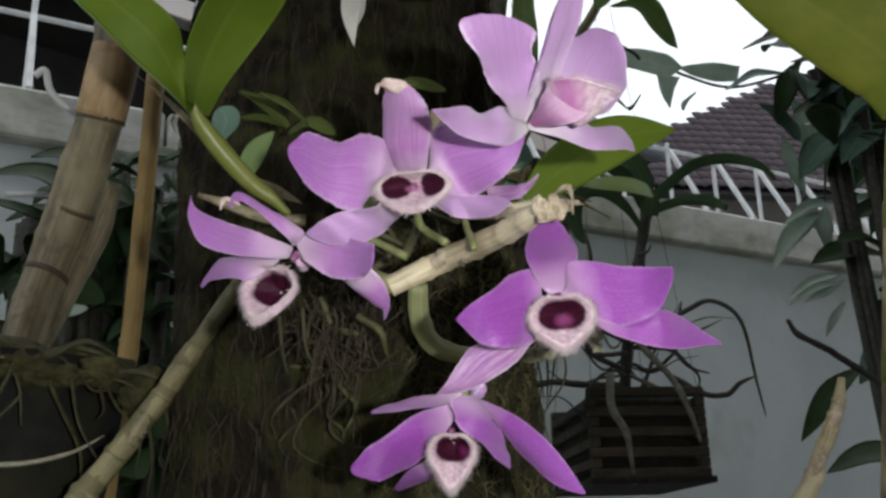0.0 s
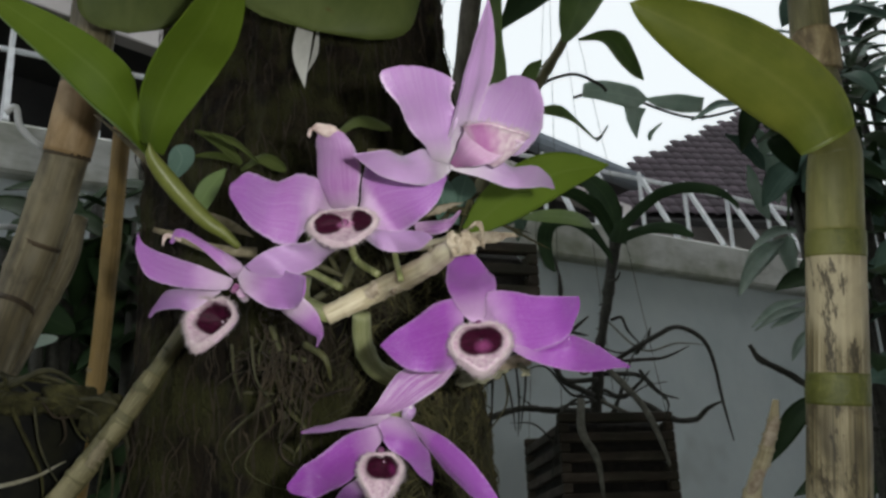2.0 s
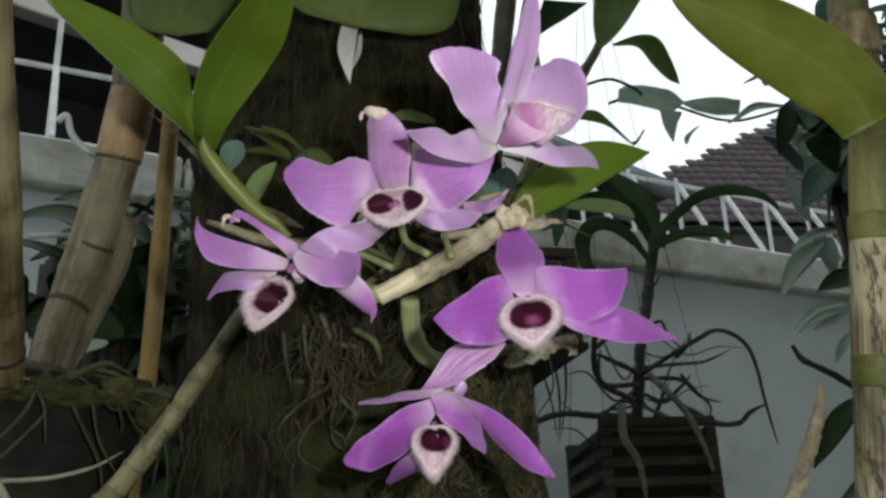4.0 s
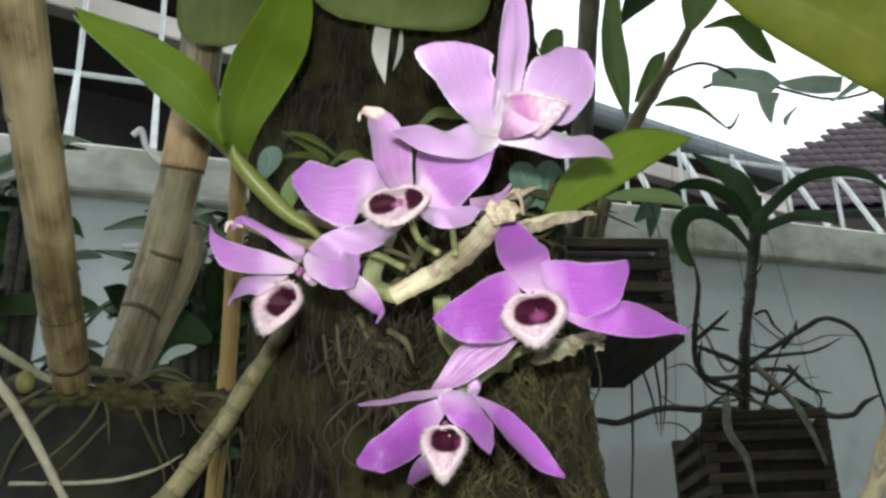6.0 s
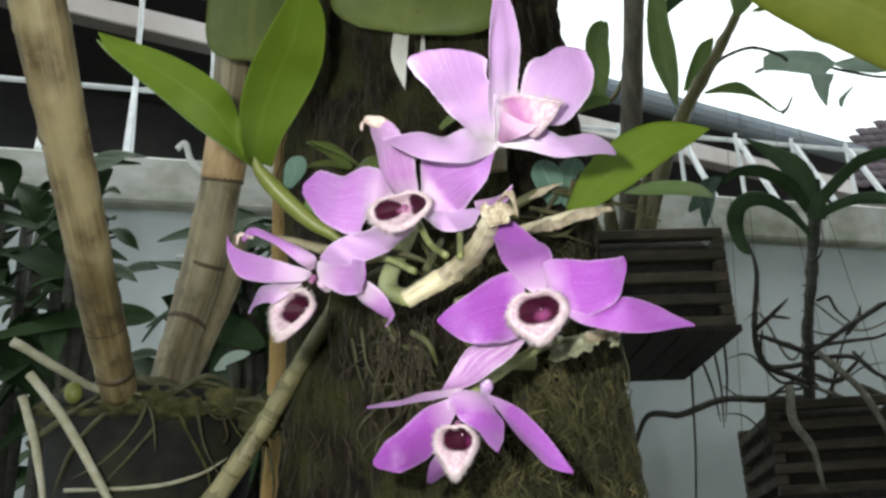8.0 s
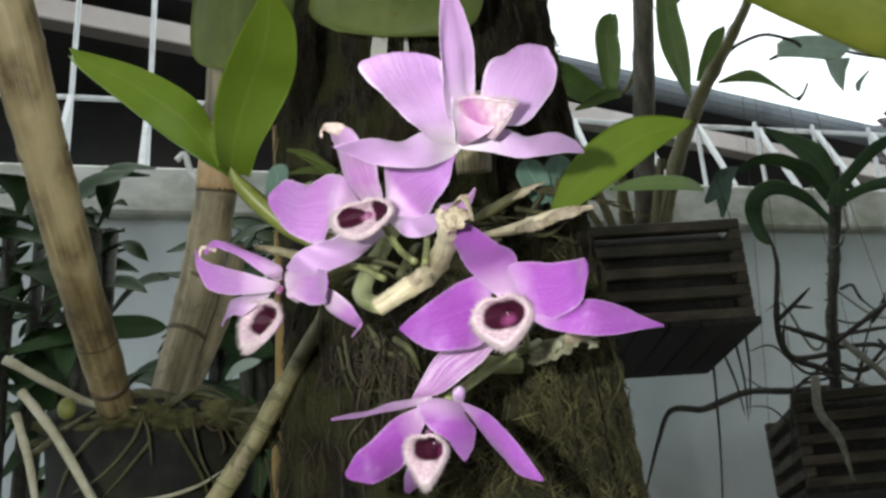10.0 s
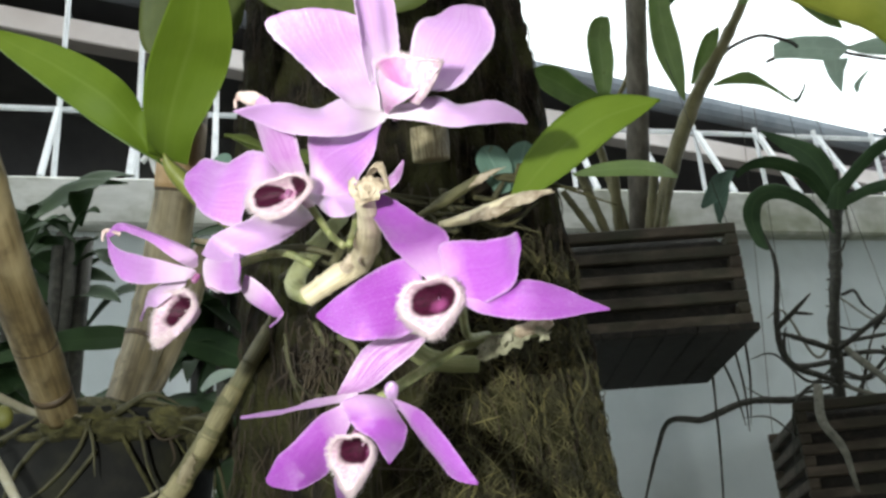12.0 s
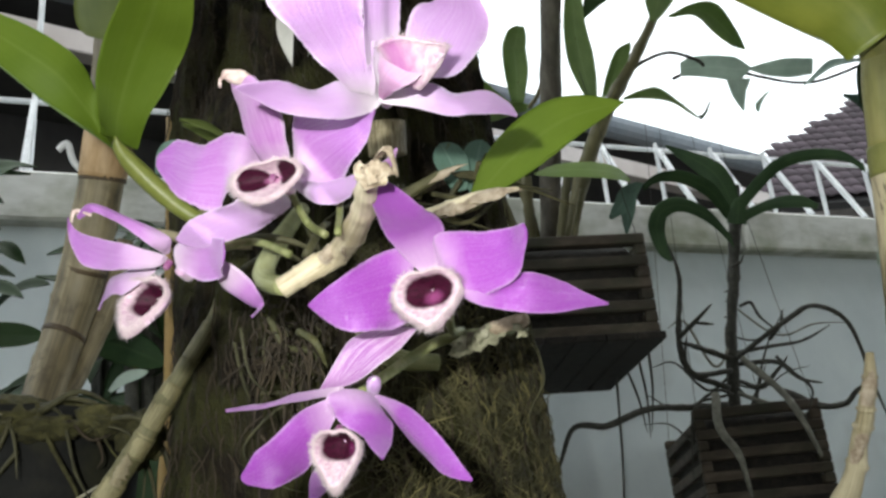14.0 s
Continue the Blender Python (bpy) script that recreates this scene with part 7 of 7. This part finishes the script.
for pts, r, mt in (
        (((0.2449, 1.2789, 1.6413), (0.1966, 1.2325, 1.6568), (0.1869, 1.2055, 1.6948), (0.1977, 1.1821, 1.7610), (0.1916, 1.1753, 1.8046)), 0.0042, DARK_ROOT), (((0.2520, 1.2670, 1.6754), (0.2147, 1.2353, 1.6855), (0.1837, 1.2065, 1.6909)), 0.004, DARK_ROOT),
        (((0.1869, 1.2055, 1.6948), (0.2055, 1.1829, 1.7053), (0.2264, 1.1598, 1.7184)), 0.0032, DARK_ROOT), (((0.2055, 1.1829, 1.7053), (0.2176, 1.1761, 1.7002), (0.2262, 1.1683, 1.6959)), 0.002, DARK_ROOT),
        (((0.2506, 1.2720, 1.6617), (0.2033, 1.2349, 1.6532), (0.1912, 1.2165, 1.6680), (0.1947, 1.1971, 1.6919)), 0.0035, DARK_ROOT), (((0.2393, 1.2857, 1.6209), (0.1867, 1.2561, 1.6188), (0.1356, 1.2268, 1.6167), (0.0846, 1.2037, 1.5982), (0.0469, 1.1767, 1.5959), (0.0269, 1.1661, 1.5582), (0.0011, 1.1751, 1.4948)), 0.0045, DARK_ROOT),
        (((0.2592, 1.2683, 1.6752), (0.2898, 1.2252, 1.6879), (0.3149, 1.2038, 1.6983), (0.3458, 1.1839, 1.7072), (0.3813, 1.1887, 1.6814), (0.3981, 1.2085, 1.6086), (0.4105, 1.2264, 1.5670)), 0.0034, DARK_ROOT), (((0.2621, 1.2715, 1.6682), (0.3007, 1.2386, 1.6576), (0.3221, 1.2301, 1.6325), (0.3464, 1.2269, 1.6230)), 0.0032, DARK_ROOT),
        (((0.2964, 1.2277, 1.6843), (0.3099, 1.2140, 1.6978), (0.3150, 1.2086, 1.7142)), 0.0026, DARK_ROOT), (((0.3086, 1.2728, 1.6281), (0.3420, 1.2557, 1.6023), (0.3678, 1.2401, 1.5976), (0.3835, 1.2272, 1.6100), (0.4017, 1.2167, 1.6169)), 0.0042, DARK_ROOT),
        (((0.2551, 1.2833, 1.6341), (0.2859, 1.2739, 1.6154), (0.3182, 1.2734, 1.6022), (0.3293, 1.2678, 1.5933)), 0.003, GREY_ROOT), (((0.2207, 1.2370, 1.6271), (0.2167, 1.2210, 1.5821), (0.2337, 1.2261, 1.5476), (0.2428, 1.2498, 1.4893)), 0.0056, GREY_ROOT),
        (((0.2647, 1.2594, 1.6726), (0.3020, 1.2427, 1.6189), (0.3209, 1.2421, 1.5720), (0.3422, 1.2682, 1.5128)), 0.0045, GREY_ROOT), (((0.2584, 1.2687, 1.6456), (0.2790, 1.2549, 1.6338), (0.3036, 1.2417, 1.6508), (0.3154, 1.2387, 1.6637)), 0.0028, DARK_ROOT),
        (((0.2743, 1.2572, 1.7394), (0.2873, 1.2485, 1.7395), (0.2945, 1.2465, 1.7193), (0.3153, 1.2482, 1.6955)), 0.0022, DARK_ROOT), (((0.2719, 1.2383, 1.7880), (0.2813, 1.2291, 1.7879), (0.2874, 1.2262, 1.7980)), 0.002, DARK_ROOT),
        (((0.3014, 1.2362, 1.6642), (0.3159, 1.2264, 1.6393), (0.3322, 1.2268, 1.6170), (0.3225, 1.2362, 1.5882)), 0.002, DARK_ROOT), (((0.2463, 1.2717, 1.6323), (0.2224, 1.2460, 1.6324), (0.1905, 1.2404, 1.6048), (0.1793, 1.2676, 1.5286)), 0.0022, DARK_ROOT)):
    stem("aerial_root", pts, r, mt, strap, sides=7, per=8, wobble=0.3)
for a, b in (((0.1052, 1.1812, 1.6662), (0.0817, 1.2668, 1.4314)), ((0.1155, 1.1830, 1.6659), (0.1316, 1.2159, 1.5868)), ((0.1333, 1.1837, 1.6718), (0.1344, 1.2189, 1.5801)), ((0.1469, 1.1812, 1.6844), (0.1371, 1.2169, 1.5866))):
    stem("thin_root", [a, toward(a, b, 0.5) + Vector((0.003, 0, 0)), b], 0.0016, DARK_ROOT, strap, sides=5, wobble=0.3)

# ---- dark twig and pale leaves near the thick cane ----
far_twig = thing("dry_twig", (0.3826, 0.9666, 1.6042), "thin dark dry twig", "twig")
stem("twig", [(*(0.3554, 0.9593, 1.6272), 0.002), (*(0.3654, 0.9639, 1.6131), 0.003), (*(0.3911, 0.9680, 1.5995), 0.0035), (*(0.4168, 0.9728, 1.5837), 0.0035), (*(0.4852, 0.9864, 1.5400), 0.004)], 0.003, DARK_ROOT, far_twig, sides=7, wobble=0.3)
pale_bush = thing("pale_leaved_bush", (0.5674, 1.2801, 1.7570), "bush with narrow silvery green leaves", "bush")
for k, (pts, w) in enumerate((
        (((0.5121, 1.2031, 1.8306), (0.4664, 1.1945, 1.7971), (0.4335, 1.1998, 1.7531)), 0.03), (((0.5160, 1.2019, 1.8341), (0.5038, 1.1917, 1.8028), (0.5100, 1.1942, 1.7644)), 0.028), (((0.5322, 1.2300, 1.7513), (0.4868, 1.2149, 1.7366), (0.4491, 1.2141, 1.7107)), 0.016),
        (((0.5395, 1.2324, 1.7439), (0.5012, 1.2196, 1.7220), (0.4750, 1.2138, 1.7097)), 0.014), (((0.5386, 1.2422, 1.7153), (0.5150, 1.2304, 1.6898), (0.5016, 1.2280, 1.6669)), 0.014), (((0.5425, 1.2004, 1.8367), (0.4899, 1.1822, 1.8315), (0.4485, 1.1816, 1.8050)), 0.02),
        (((0.6539, 1.2190, 1.7755), (0.6155, 1.2267, 1.7554), (0.5752, 1.2225, 1.7088)), 0.02), (((0.4998, 1.1853, 1.8218), (0.4578, 1.1775, 1.7885), (0.4286, 1.1838, 1.7447)), 0.024), (((0.5274, 1.2164, 1.7358), (0.4856, 1.2004, 1.7246), (0.4480, 1.1989, 1.7025)), 0.013))):
    leaf("leaf", pts, w, (0.1, -0.8, 0.5), LEAF_PALE, pale_bush, wide_at=0.45, blunt=1.6, fold=0.25, base=0.2, nu=12, nv=6, seed=k)


def bush(name, label, centre, spread, count, size, seed, material):
    """A bush: stems from the soil with many leaves at all angles."""
    ob = thing(name, (centre[0], centre[1], 0), label, "bush")
    rr = random.Random(seed)
    c = Vector(centre)
    for s in range(6):
        p = c + Vector((rr.uniform(-1, 1) * spread[0] * 0.7, rr.uniform(-1, 1) * spread[1], spread[2] * rr.uniform(0.4, 0.9)))
        stem("branch", [(c.x + rr.uniform(-0.03, 0.03), c.y + rr.uniform(-0.03, 0.03), 0.0), (c.x * 0.6 + p.x * 0.4, c.y, p.z * 0.5), p], 0.006, DARK_ROOT, ob, sides=6, wobble=0.2)
    for k in range(count):
        p = c + Vector((rr.uniform(-1, 1) * spread[0], rr.uniform(-1, 1) * spread[1], rr.uniform(-1, 1) * spread[2]))
        a = rr.uniform(0, 2 * math.pi)
        d = Vector((math.cos(a), 0.6 * math.sin(a) - 0.2, rr.uniform(-0.9, 0.35))).normalized() * size * rr.uniform(0.6, 1.3)
        leaf("leaf", [p, p + d * 0.5 + Vector((0, 0, 0.012)), p + d], size * rr.uniform(0.32, 0.5), (rr.uniform(-0.4, 0.4), -0.6, 0.7), material[k % len(material)], ob, wide_at=0.45, blunt=2.0, fold=0.2, base=0.15, nu=10, nv=6, seed=k)
    return ob


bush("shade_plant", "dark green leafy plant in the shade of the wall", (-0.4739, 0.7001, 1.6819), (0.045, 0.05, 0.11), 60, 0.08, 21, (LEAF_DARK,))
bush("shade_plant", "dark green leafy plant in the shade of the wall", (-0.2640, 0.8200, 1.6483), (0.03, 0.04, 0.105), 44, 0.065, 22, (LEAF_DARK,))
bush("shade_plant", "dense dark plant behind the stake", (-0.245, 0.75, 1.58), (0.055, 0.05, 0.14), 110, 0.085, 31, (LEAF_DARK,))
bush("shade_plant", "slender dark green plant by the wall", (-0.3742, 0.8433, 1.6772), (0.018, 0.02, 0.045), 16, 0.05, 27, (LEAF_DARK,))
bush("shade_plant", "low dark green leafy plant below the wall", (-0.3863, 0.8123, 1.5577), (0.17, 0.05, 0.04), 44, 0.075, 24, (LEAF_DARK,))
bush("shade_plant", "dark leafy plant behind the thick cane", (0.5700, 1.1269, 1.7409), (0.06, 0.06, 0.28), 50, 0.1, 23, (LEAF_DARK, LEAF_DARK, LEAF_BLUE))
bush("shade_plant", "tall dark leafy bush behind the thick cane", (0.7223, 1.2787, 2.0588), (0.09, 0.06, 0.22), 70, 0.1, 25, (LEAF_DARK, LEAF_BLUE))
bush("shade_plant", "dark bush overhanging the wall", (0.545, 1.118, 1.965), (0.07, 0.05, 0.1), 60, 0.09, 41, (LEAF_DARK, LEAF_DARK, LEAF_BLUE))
shade = thing("shade_plant", (-0.45, 0.66, 1.6), "plant with broad dark leaves behind the canes", "bush")
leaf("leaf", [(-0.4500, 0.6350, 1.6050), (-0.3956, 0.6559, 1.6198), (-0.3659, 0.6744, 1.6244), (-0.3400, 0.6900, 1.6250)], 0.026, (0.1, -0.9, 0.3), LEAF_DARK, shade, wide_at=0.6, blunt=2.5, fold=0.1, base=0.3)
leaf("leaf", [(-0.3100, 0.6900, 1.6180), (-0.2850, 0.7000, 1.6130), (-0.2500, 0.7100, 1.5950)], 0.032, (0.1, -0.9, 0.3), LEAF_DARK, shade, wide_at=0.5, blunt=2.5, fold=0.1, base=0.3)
leaf("leaf", [(-0.2807, 0.6805, 1.5712), (-0.2699, 0.6833, 1.5806), (-0.2546, 0.6894, 1.5856)], 0.011, (0.1, -0.9, 0.3), LEAF_PALE, shade, "pale silvery leaf", wide_at=0.6, blunt=2.2, fold=0.1, base=0.3)
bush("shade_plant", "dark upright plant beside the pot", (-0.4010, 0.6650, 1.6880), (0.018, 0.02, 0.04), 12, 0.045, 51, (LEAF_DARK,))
for path in ([(-0.3302, 0.7004, 1.6803), (-0.3041, 0.7004, 1.6796), (-0.2845, 0.7013, 1.6762)],
             [(-0.2342, 0.5152, 1.6813), (-0.2285, 0.5156, 1.6849), (-0.2268, 0.5216, 1.6750), (-0.2191, 0.5289, 1.6669), (-0.2085, 0.5355, 1.6619)]):
    cord = thing("white_cord", path[0], "short bent white cord", "cord")
    stem("cord", path, 0.0022, SIGN_WHITE, cord, sides=7)

# ---- unseen roof and wall, added behind the camera to block sky light ----
slab("roof_sky_block", (5.2, 3.6, 0.12), pose(1.93, -0.16, 2.75, 0, 0, WALL_YAW), FASCIA, "plain pale unseen slab, added overhead to shade the trunk")
slab("wall_sky_block", (5.2, 0.15, 2.8), pose(1.6, -2.4, 1.35), FASCIA, "plain unseen wall, added to block the low sky")
